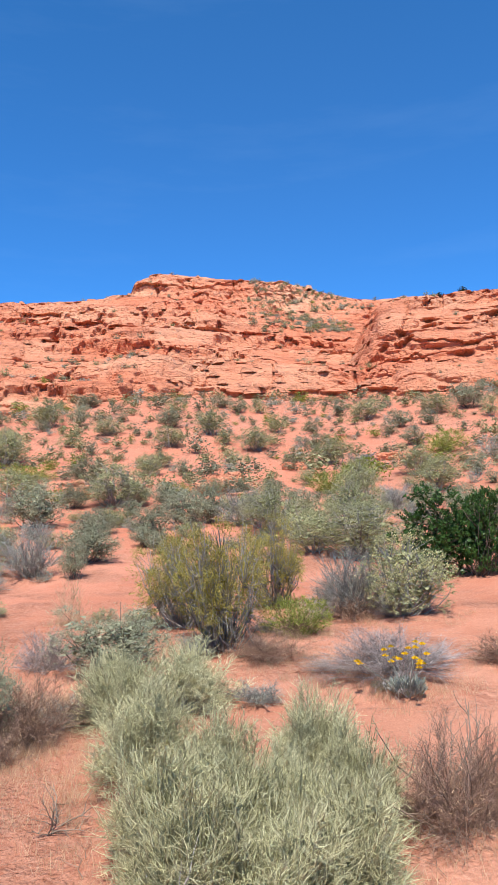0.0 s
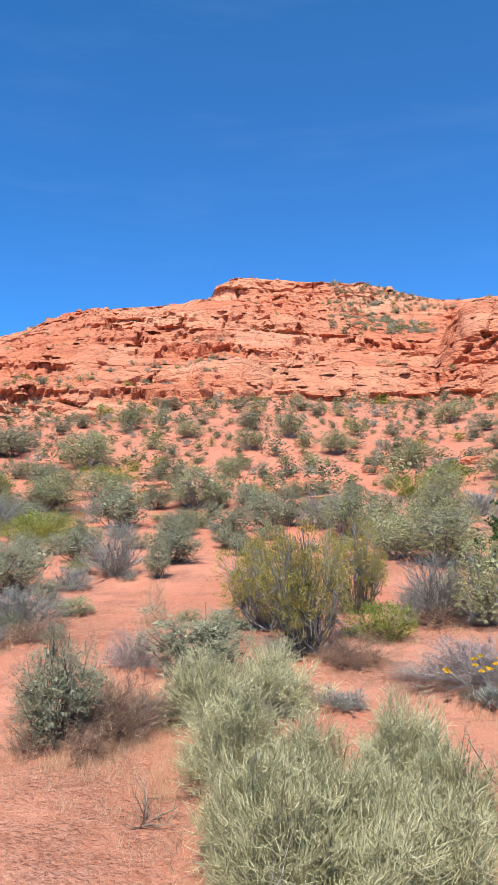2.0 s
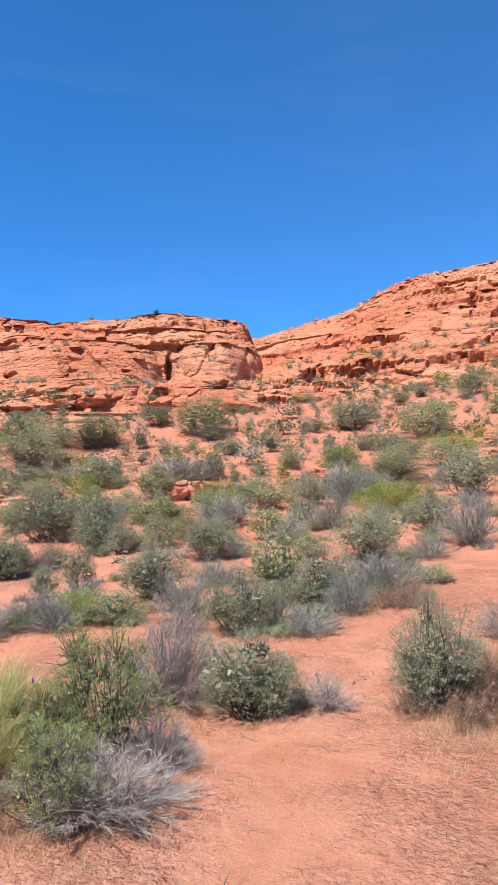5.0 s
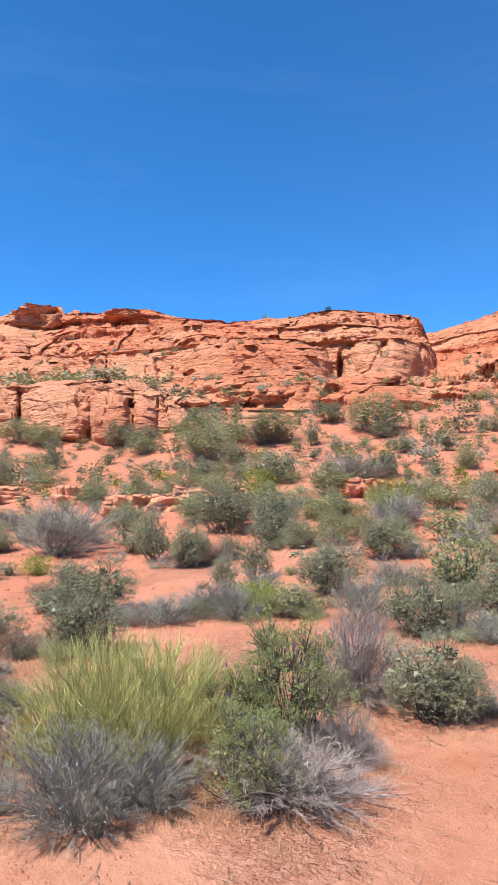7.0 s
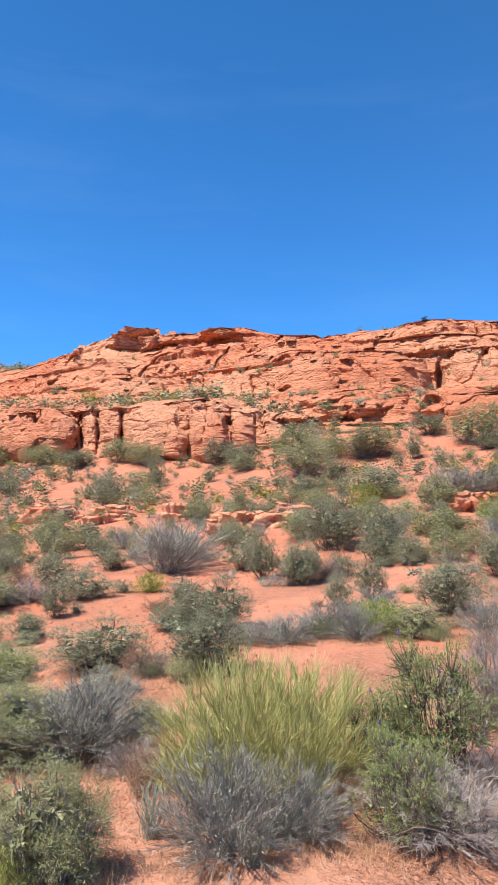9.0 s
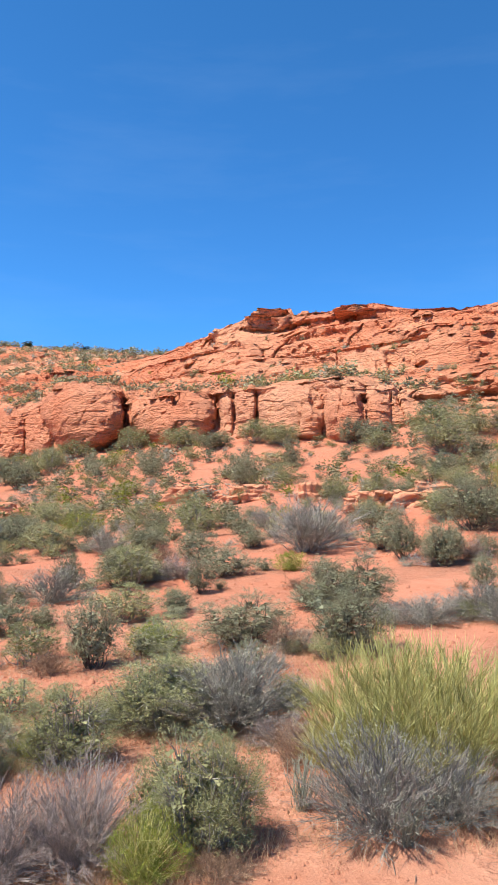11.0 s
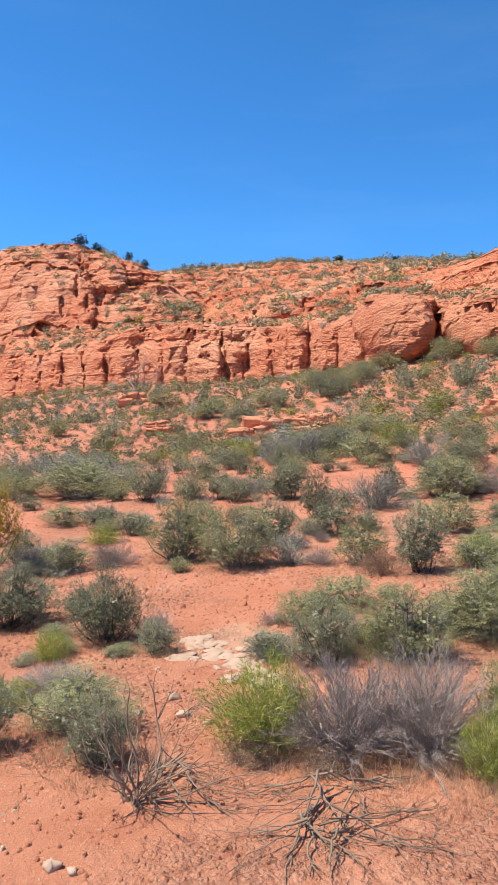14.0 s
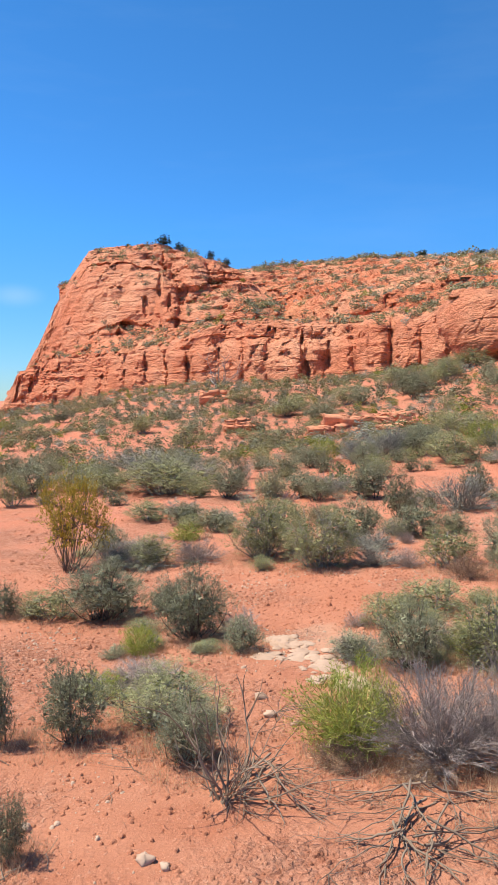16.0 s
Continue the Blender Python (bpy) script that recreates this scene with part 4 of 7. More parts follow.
def shrub_parts(seed, stems, twigs, leaves, leaf=0.05, wide=0.02, low=0.05, stem_r=0.011, twig_r=0.004, twig_len=0.22, droop=0.15, base=0.10, lift=0.5, noise_dir=0.7, inner=0.25, lumps=0.3, shell=0.6, tuft_of=8, shoot=0.14, bend=0.02, skirt=0.58, stand=0.06, triangles=False):
    """Stems and leaves of a shrub one unit high and one wide."""
    rng = np.random.default_rng(seed)
    tips = crown_tips(rng, stems, low, seed, lumps=lumps)
    p0 = np.stack([np.clip(rng.normal(0, base, stems), -1.5 * base, 1.5 * base), np.clip(rng.normal(0, base, stems), -1.5 * base, 1.5 * base), np.full(stems, -0.03)], 1) * np.array([0.6, 0.6, 1]) + tips * np.array([stand, stand, 0])
    p1 = p0 * 0.5 + tips * 0.5 + np.stack([0 * tips[:, 0], 0 * tips[:, 0], lift * 0.35 * (1 - tips[:, 2])], 1) * np.array([1, 1, 1.0]) + rng.normal(0, 0.05, (stems, 3))
    n = 5 if stems > 12 else 4
    paths = curve_paths(p0, p1, tips, n)
    paths[:, 1:-1] += rng.normal(0, 0.012, paths[:, 1:-1].shape)
    wood, green = Tris(), Tris()
    wood.rods(paths, stem_r * rng.uniform(0.6, 1.3, stems), twig_r * 0.8)
    pt = paths
    if twigs:
        who = rng.integers(0, stems, twigs)
        t = inner + (1 - inner) * rng.random(twigs) ** 0.7
        k = np.clip((t * (n - 1)).astype(int), 0, n - 2)
        f = (t * (n - 1) - k)[:, None]
        q0 = paths[who, k] * (1 - f) + paths[who, k + 1] * f
        d = paths[who, k + 1] - paths[who, k]
        d = d / (np.linalg.norm(d, axis=1, keepdims=True) + 1e-9) + rng.normal(0, noise_dir, (twigs, 3)) + np.array([0, 0, 0.25])
        d /= np.linalg.norm(d, axis=1, keepdims=True)
        ln = twig_len * rng.uniform(0.4, 1.2, twigs)[:, None]
        q2 = q0 + d * ln
        q2[:, 2] = np.maximum(q2[:, 2], 0.02)
        q1 = (q0 + q2) / 2 + rng.normal(0, bend, (twigs, 3)) - np.array([0, 0, droop * 0.1])
        pt = curve_paths(q0, q1, q2, 3)
        wood.rods(pt, twig_r, twig_r * 0.45)
    if leaves:
        on_twigs = int(leaves * (1 - shell))
        who = rng.integers(0, len(pt), on_twigs)
        t = (0.15 + 0.85 * rng.random(on_twigs)) if twigs else (0.55 + 0.45 * rng.random(on_twigs))
        n2 = pt.shape[1]
        k = np.clip((t * (n2 - 1)).astype(int), 0, n2 - 2)
        f = (t * (n2 - 1) - k)[:, None]
        at = pt[who, k] * (1 - f) + pt[who, k + 1] * f
        d = pt[who, k + 1] - pt[who, k]
        d = d / (np.linalg.norm(d, axis=1, keepdims=True) + 1e-9) * 0.8
        rest = leaves - on_twigs
        if rest:
            # tufts at the ends of the shoots all over the crown
            tufts = max(40, rest // tuft_of)
            zz = 0.10 + 0.90 * rng.random(tufts) ** 0.85
            tt = rng.uniform(0, 2 * np.pi, tufts)
            rad = 0.5 * np.sqrt(1 - np.clip(zz, 0, 0.98) ** 4.0) * (skirt + (1 - skirt) * np.minimum(zz / 0.4, 1)) * (0.5 + 0.5 * rng.random(tufts) ** 0.4)
            lump = 1 + lumps * vnoise(np.cos(tt) * 1.5 + seed, np.sin(tt) * 1.5, zz * 1.8, seed) + lumps * 0.8 * vnoise(np.cos(tt) * 3.5 + seed, np.sin(tt) * 3.5, zz * 5, seed + 1)
            mid = np.stack([np.cos(tt) * rad * lump, np.sin(tt) * rad * lump, zz * (0.4 + 0.6 * lump)], 1)
            pick = rng.integers(0, tufts, rest)
            wide_tuft = rng.uniform(0.018, 0.042, tufts)[pick][:, None]
            out = mid * np.array([1.5, 1.5, 0.5]) + np.array([0, 0, 0.55]) + rng.normal(0, 0.15, (tufts, 3))
            out = (out / (np.linalg.norm(out, axis=1, keepdims=True) + 1e-9))[pick]
            slide = (rng.random((rest, 1)) - 0.75) * shoot
            at = np.concatenate([at, mid[pick] + out * slide + rng.normal(0, 0.4, (rest, 3)) * wide_tuft])
            d = np.concatenate([d, out * 0.8])
        d = d + rng.normal(0, 0.6, (leaves, 3)) + np.array([0, 0, 0.25])
        at[:, 2] = np.maximum(at[:, 2], 0.01)
        if rest:
            # broader, shaded growth deep inside the crown
            deep = rng.integers(0, tufts, max(leaves // 7, 30))
            core = mid[deep] * np.array([1, 1, 0.92]) * rng.uniform(0.25, 0.8, len(deep))[:, None] + rng.normal(0, 0.03, (len(deep), 3))
            core[:, 2] = np.maximum(core[:, 2], 0.03)
            green.blades(core, rng.normal(0, 1, (len(deep), 3)), leaf * 1.7, wide * 2.0, rng, triangles)
        green.blades(at, d, leaf * rng.uniform(0.6, 1.4, leaves), wide * rng.uniform(0.7, 1.3, leaves), rng, triangles)
    every = np.concatenate(wood.v + green.v)
    fit = np.array([0.5, 0.5, 1]) / np.array([*np.full(2, np.percentile(np.hypot(every[:, 0], every[:, 1]), 95)), np.percentile(every[:, 2], 99.3)])
    wood.v, green.v, pt = [v * fit for v in wood.v], [v * fit for v in green.v], pt * fit
    return wood, green, pt


def mound_parts(seed, stems, twigs, leaves, leaf=0.03, wide=0.016, lobes=24, lobe=(0.13, 0.22), tall=1.3, floor=0.16, reach=0.80, stem_r=0.011, twig_r=0.004, gap=0.0, core=9, ragged=0.1, sprig=0.35, fan=0.75, skirt=0.62, rise=0.45, triangles=True):
    """A compact shrub one unit high and wide: leafy lobes round a shaded heart, on forking stems."""
    rng = np.random.default_rng(seed)
    az = np.arange(lobes) * 2.39996 + rng.normal(0, 0.35, lobes)
    s = np.clip((np.arange(lobes) + 0.5) / lobes + rng.normal(0, 0.06, lobes), 0.02, 1)
    c = np.sqrt(1 - s ** 2.6) * (skirt + (1 - skirt) * np.minimum(s / 0.4, 1))
    out = reach * (1 - 0.35 * rng.random(lobes) ** 2.2) * (1 + ragged * rng.normal(0, 1, lobes))
    rho = rng.uniform(*lobe, lobes)
    mid = np.stack([np.cos(az) * c * out * (0.5 - 0.45 * rho), np.sin(az) * c * out * (0.5 - 0.45 * rho), floor + (0.98 - floor) * s * out], 1)
    mid = mid[rng.random(lobes) >= gap] if gap else mid
    lobes = len(mid)
    rho = rho[:lobes]
    heart = np.array([0, 0, 0.28])
    outward = mid - heart
    outward /= np.linalg.norm(outward, axis=1, keepdims=True) + 1e-9
    wood, green = Tris(), Tris()
    who = rng.integers(0, lobes, stems)
    end = mid[who] + rng.normal(0, 0.04, (stems, 3)) + outward[who] * rho[who][:, None] * rng.uniform(-0.4, 0.7, (stems, 1))
    p0 = np.stack([rng.normal(0, 0.05, stems), rng.normal(0, 0.05, stems), np.full(stems, -0.04)], 1)
    p1 = p0 * 0.4 + end * np.array([0.75, 0.75, 0.35]) + rng.normal(0, 0.03, (stems, 3))
    paths = curve_paths(p0, p1, end, 5)
    paths[:, 1:-1] += rng.normal(0, 0.012, paths[:, 1:-1].shape)
    wood.rods(paths, stem_r * rng.uniform(0.5, 1.2, stems), twig_r * 0.7)
    pt = paths
    if twigs:
        who = rng.integers(0, lobes, twigs)
        q0 = mid[who] - outward[who] * rho[who][:, None] * 0.8
        d = outward[who] + rng.normal(0, 0.7, (twigs, 3))
        d /= np.linalg.norm(d, axis=1, keepdims=True)
        q2 = q0 + d * rho[who][:, None] * rng.uniform(1.0, 1.75, (twigs, 1)) * np.array([1, 1, tall])
        q2[:, 2] = np.maximum(q2[:, 2], 0.03)
        pt = curve_paths(q0, (q0 + q2) / 2 + rng.normal(0, 0.02, (twigs, 3)), q2, 3)
        wood.rods(pt, twig_r, twig_r * 0.45)
    # sprigs stand out from each lobe and carry the leaves
    sprigs = max(60, leaves // 14)
    who = rng.integers(0, lobes, sprigs)
    d = rng.normal(0, 1, (sprigs, 3)) + outward[who] * 0.75 + np.array([0, 0, 0.25])
    d /= np.linalg.norm(d, axis=1, keepdims=True)
    root = mid[who] + d * rho[who][:, None] * np.array([1, 1, tall]) * rng.uniform(0.55, 0.85, (sprigs, 1))
    aim = d + np.array([0, 0, rise]) + rng.normal(0, 0.25, (sprigs, 3))
    aim /= np.linalg.norm(aim, axis=1, keepdims=True)
    long = rho[who] * sprig * rng.uniform(0.5, 1.5, sprigs)
    pick = rng.integers(0, sprigs, leaves)
    along = rng.random(leaves)
    at = root[pick] + aim[pick] * (along * long[pick])[:, None] + rng.normal(0, 0.010, (leaves, 3))
    keep = at[:, 2] > 0.03 + 0.05 * rng.random(leaves)
    at, pick = at[keep], pick[keep]
    d = aim[pick] + rng.normal(0, fan, (len(at), 3))
    green.blades(at, d, leaf * rng.uniform(0.6, 1.35, len(at)), wide * rng.uniform(0.7, 1.3, len(at)), rng, triangles)
    # broad shaded growth in the heart of each lobe
    who = np.repeat(np.arange(lobes), core * 3)
    inside = mid[who] - outward[who] * rho[who][:, None] * 0.5 + rng.normal(0, 0.27, (len(who), 3)) * rho[who][:, None]
    inside[:, 2] = np.maximum(inside[:, 2], 0.07)
    aim = rng.normal(0, 1, (len(who), 3))
    aim /= np.linalg.norm(aim, axis=1, keepdims=True)
    big = rho[who] * 0.45 * rng.uniform(0.6, 1.1, len(who))
    green.blades(inside - aim * big[:, None] * 0.5, aim, big, big * 0.62, rng, triangles)
    every = np.concatenate(wood.v + green.v)
    fit = np.array([0.5, 0.5, 1]) / np.array([*np.full(2, np.percentile(np.hypot(every[:, 0], every[:, 1]), 97)), np.percentile(every[:, 2], 99.5)])
    wood.v, green.v, pt = [v * fit for v in wood.v], [v * fit for v in green.v], pt * fit
    return wood, green, pt


def part(name, mesh, parent, label=""):
    ob = new(name, mesh)
    ob.parent = parent
    if label:
        ob["label"] = label
    return ob


# stems, twigs, leaves and their size by nearness; then the look of each kind
LEVELS = {"near": 0, "mid": 1, "far": 2}
KINDS = {
    "sage": dict(name="sagebrush", wood=BARK, leafy=SAGE_LEAF, mound=True, counts=((40, 160, 24000), (20, 40, 12000), (6, 0, 4400)), sizes=((0.019, 0.0055), (0.023, 0.0078), (0.032, 0.016)), opts=dict(lobes=44, lobe=(0.10, 0.175), tall=1.6, ragged=0.15, rise=0.9, sprig=0.6, fan=0.6),
                 label="dense dark grey-green sagebrush rooted in red soil", category="shrub"),
    "olive": dict(name="desert_shrub", wood=GREY_TWIG, leafy=OLIVE_LEAF, mound=True, counts=((60, 320, 18000), (26, 90, 10000), (6, 0, 4000)), sizes=((0.024, 0.0048), (0.028, 0.007), (0.036, 0.015)), opts=dict(lobes=40, lobe=(0.10, 0.18), sprig=0.6, ragged=0.13, core=6),
                  label="twiggy olive-green desert shrub on red soil", category="shrub"),
    "green": dict(name="green_shrub", wood=BROOM_STEM, leafy=GREEN_LEAF, counts=((140, 420, 8000), (60, 160, 3400), (14, 20, 900)), sizes=((0.055, 0.0055), (0.07, 0.010), (0.10, 0.026)), opts=dict(twig_len=0.22, noise_dir=0.25, low=0.25, stem_r=0.005, twig_r=0.003, shell=0.5, lumps=0.25),
                  label="low fresh yellow-green shrub with thin upright leaves", category="shrub"),
    "grey": dict(name="grey_shrub", wood=GREY_TWIG, leafy=SILVER_LEAF, counts=((130, 2800, 5000), (80, 1500, 5000), (16, 120, 2200)), sizes=((0.020, 0.0045), (0.024, 0.006), (0.040, 0.014)), opts=dict(twig_len=0.19, noise_dir=0.34, low=0.16, shell=0.45, twig_r=0.0022, stem_r=0.005, lumps=0.35, bend=0.02),
                 label="silvery grey shrub of fine bare twigs", category="shrub"),
    "purple": dict(name="bare_shrub", wood=PURPLE_TWIG, leafy=PURPLE_TWIG, counts=((170, 4200, 2400), (90, 1500, 1500), (20, 120, 900)), sizes=((0.05, 0.003), (0.06, 0.006), (0.08, 0.018)), opts=dict(twig_len=0.19, noise_dir=0.3, low=0.05, shell=0.3, twig_r=0.0017, stem_r=0.004, lumps=0.3, bend=0.03),
                   label="leafless purplish-grey shrub of fine twigs", category="shrub"),
    "brittle": dict(name="dry_brown_bush", wood=BROWN_TWIG, leafy=DRY_GRASS, counts=((150, 3600, 1500), (80, 1200, 700), (20, 120, 300)), sizes=((0.05, 0.0035), (0.06, 0.006), (0.08, 0.018)), opts=dict(twig_len=0.2, noise_dir=0.55, low=0.0, shell=0.25, twig_r=0.0018, stem_r=0.004, lumps=0.4, base=0.3, bend=0.03),
                    label="low dry reddish-brown bush of brittle twigs", category="shrub"),
    "ephedra": dict(name="jointfir_bush", wood=EPHEDRA_STEM, leafy=EPHEDRA_STEM, counts=((380, 5000, 900), (160, 1400, 500), (16, 60, 600)), sizes=((0.10, 0.0045), (0.14, 0.009), (0.15, 0.03)), opts=dict(twig_len=0.17, noise_dir=0.75, stem_r=0.005, twig_r=0.0034, low=0.02, inner=0.42, lumps=0.42, base=0.14, stand=0.1, lift=0.25, shell=0.0, bend=0.035),
                    label="pale grey-green bush of leafless jointed stems", category="bush"),
    "broom": dict(name="broom_bush", wood=BROOM_STEM, leafy=BROOM_STEM, counts=((620, 8200, 1500), (80, 400, 200), (20, 60, 60)), sizes=((0.05, 0.0018), (0.12, 0.014), (0.15, 0.03)), opts=dict(twig_len=0.17, noise_dir=0.13, stem_r=0.0019, twig_r=0.00105, low=0.34, inner=0.4, lumps=0.10, base=0.1, stand=0.5, lift=0.1, shell=0.0, bend=0.012),
                  label="domed yellow-green broom bush of upright stems", category="bush"),
    "lupine": dict(name="lupine_bush", wood=BARK, leafy=LUPINE_LEAF, mound=True, counts=((80, 480, 12500), (24, 80, 4200), (10, 0, 1200)), sizes=((0.021, 0.007), (0.036, 0.016), (0.06, 0.034)), opts=dict(lobes=30, lobe=(0.09, 0.17), ragged=0.2, core=4, gap=0.12, sprig=0.7),
                   label="green lupine bush with small purple flower spikes", category="bush"),
    "oak": dict(name="scrub_oak", wood=BARK, leafy=OAK_LEAF, mound=True, counts=((30, 200, 7000), (24, 140, 7000), (10, 34, 1500)), sizes=((0.034, 0.024), (0.034, 0.024), (0.07, 0.045)), opts=dict(lobes=34, floor=0.12),
                label="dark glossy green leafy scrub oak", category="shrub"),
    "cream": dict(name="flowering_shrub", wood=GREY_TWIG, leafy=OLIVE_LEAF, mound=True, counts=((60, 260, 9000), (26, 90, 4200), (8, 10, 1200)), sizes=((0.028, 0.008), (0.04, 0.014), (0.065, 0.03)), opts=dict(lobes=32, core=6),
                  label="olive shrub topped with pale yellow blossom", category="shrub"),
    "yellow": dict(name="yellow_shrub", wood=GREY_TWIG, leafy=YELLOW_LEAF, mound=True, counts=((110, 520, 21000), (110, 520, 21000), (10, 36, 1200)), sizes=((0.021, 0.0055), (0.021, 0.0055), (0.08, 0.04)), opts=dict(lobes=30, lobe=(0.08, 0.14), tall=2.3, floor=0.26, core=5, ragged=0.3, sprig=0.7, gap=0.12, stem_r=0.010),
                   label="tall yellow-olive shrub with bare grey lower stems", category="shrub"),
    "spindly": dict(name="tall_shrub", wood=BARK, leafy=ORANGE_LEAF, mound=True, counts=((34, 200, 8000), (34, 200, 8000), (10, 34, 900)), sizes=((0.03, 0.010), (0.03, 0.010), (0.08, 0.04)), opts=dict(lobes=38, lobe=(0.08, 0.14), tall=1.8, floor=0.3, core=2, ragged=0.3, sprig=1.1, stem_r=0.008),
                    label="tall open shrub with bare stems and orange-olive leaves", category="shrub"),
    "tuft": dict(name="grey_grass_tuft", wood=SILVER_LEAF, leafy=SILVER_LEAF, counts=((70, 160, 400), (60, 100, 100), (20, 30, 30)), sizes=((0.16, 0.010), (0.2, 0.02), (0.2, 0.04)), opts=dict(twig_len=0.3, noise_dir=0.15, low=0.6, stem_r=0.008, shell=0.0),
                 label="small upright tuft of blue-grey grass", category="grass tuft"),
    "grass": dict(name="dry_grass_tuft", wood=DRY_GRASS, leafy=DRY_GRASS, counts=((260, 700, 700), (110, 260, 260), (20, 30, 30)), sizes=((0.09, 0.005), (0.12, 0.010), (0.2, 0.04)), opts=dict(twig_len=0.18, noise_dir=0.4, low=0.0, stem_r=0.0025, twig_r=0.0016, base=0.42, inner=0.5, shell=0.0),
                  label="dry tan grass tuft on red sand", category="grass tuft"),
}
VARIANTS = {}


def plant_model(kind, level, variant):
    """One plant of that kind, a unit high and wide; made once, then copied."""
    key = (kind, level, variant)
    if key not in VARIANTS:
        k = KINDS[kind]
        lv = LEVELS[level]
        opts = dict(k["opts"])
        scale = (1.0, 1.5, 2.4)[lv]
        opts["stem_r"] = opts.get("stem_r", 0.011) * (1.0, 1.15, 1.5)[lv]
        opts["twig_r"] = opts.get("twig_r", 0.004) * scale
        opts["triangles"] = True
        if lv == 2 and k.get("mound"):
            opts["lobes"], opts["lobe"] = 15, (0.19, 0.28)
        wood, green, twig_paths = (mound_parts if k.get("mound") else shrub_parts)(1000 + 37 * variant + 11 * lv + sum(map(ord, kind)), *k["counts"][lv], leaf=k["sizes"][lv][0], wide=k["sizes"][lv][1], **opts)
        ob = tagged(new(k["name"]), k["label"], k["category"])
        part("branchwork", wood.mesh("branchwork", k["wood"]), ob)
        part("foliage", green.mesh("foliage", k["leafy"]), ob)
        rng = np.random.default_rng(5 + variant)
        tops = twig_paths[:, -1]
        tops = tops[np.argsort(-(tops[:, 2] + 0.3 * rng.random(len(tops))))]
        if kind == "lupine":
            at = tops[rng.choice(max(len(tops) // 2, 1), 9 if lv < 2 else 4)]
            for p in at:
                spikes = Tris()
                q = p + np.stack([rng.normal(0, 0.006, 26), rng.normal(0, 0.006, 26), rng.uniform(0, 0.045, 26)], 1)
                spikes.blades(q, rng.normal(0, 1, (26, 3)), 0.014, 0.010, rng)
                part("flower_spike", spikes.mesh("flower_spike", PURPLE_PETAL), ob, "small purple flower spike")
        if kind == "cream":
            bloom = Tris()
            count = (1500, 700, 220)[lv]
            q = tops[rng.integers(0, max(len(tops) * 2 // 3, 1), count)] + rng.normal(0, 0.02, (count, 3))
            bloom.blades(q, rng.normal(0, 1, (count, 3)) + np.array([0, 0, 1]), (0.018, 0.026, 0.045)[lv], (0.015, 0.02, 0.035)[lv], rng)
            part("blossom", bloom.mesh("blossom", CREAM_PETAL), ob, "pale yellow blossom")
        VARIANTS[key] = [ob, False]
    return VARIANTS[key]


def put_plant(kind, x, y, width, height, rng):
    """A plant on the soil: finer models for those that are large or near the path."""
    r = math.hypot(x, y)
    level = "near" if width / r > 0.095 else "mid" if width / r > 0.042 or r < 11 else "far"
    slot = plant_model(kind, level, int(rng.integers(0, 3 if kind in ("sage", "olive") else 2)))
    m = pose(x, y, ground_at(x, y) - 0.015, 0, 0, rng.uniform(0, 360)) @ pose(0, 0, 0, rng.uniform(-6, 6), rng.uniform(-6, 6), 0) @ Matrix.Diagonal((width * rng.uniform(0.92, 1.12), width * rng.uniform(0.92, 1.12), height, 1))
    if not slot[1]:
        slot[0].matrix_basis = m
        slot[1] = True
        slot[0].scale = m.to_scale()
        return slot[0]
    keep = slot[0].scale.copy()
    slot[0].scale = (1, 1, 1)
    ob = copy_thing(slot[0], m)
    slot[0].scale = keep
    return ob

# ---- where the plants stand: x, y, width, height ----
EPHEDRA_1 = [(-1.37, 5.11, 0.66, 0.61), (-0.96, 5.34, 0.72, 0.6), (-1, 4.17, 0.68, 0.71), (-0.55, 4, 0.55, 0.54), (-0.7, 3.32, 0.64, 0.65), (-0.32, 3.29, 0.57, 0.65), (-0.49, 2.94, 0.65, 0.66), (-0.03, 4.12, 0.62, 0.62), (0.19, 3.7, 0.54, 0.55), (-0.11, 3.47, 0.54, 0.57), (0.11, 3.13, 0.58, 0.6), (-0.16, 2.9, 0.59, 0.61)]
SAGE_1 = [(-7.77, 24.38, 1.47, 0.87), (-7.59, 37.75, 1.5, 0.94), (-14.59, 37.81, 0.79, 0.67), (-12.79, 38.75, 1.21, 1.2), (5.2, 23.62, 0.79, 0.71), (3.8, 36.04, 0.96, 0.65), (4.61, 33.09, 1.3, 0.82), (0.15, 33.35, 1.04, 0.65), (-9.88, 31.38, 0.82, 0.64), (-4.88, 26.95, 0.85, 0.62), (1.58, 42.73, 1.34, 0.91), (0.05, 37.19, 0.87, 0.67), (4.55, 37.61, 1.3, 0.87), (8.82, 41.39, 1.98, 1.38), (5.98, 37.57, 1.19, 0.75), (-4.52, 43.28, 1.36, 0.79), (-5.54, 44.56, 1.54, 0.74), (-14.49, 45.93, 1.88, 0.87), (-10.67, 39.48, 0.96, 0.54), (-21.92, 25.28, 1.54, 0.76), (-23.9, 22.72, 1.07, 1.07), (-18.05, 15.36, 1.97, 0.94), (-15.13, 17.2, 1.4, 0.73), (-17.27, 20.98, 1.05, 0.57)]
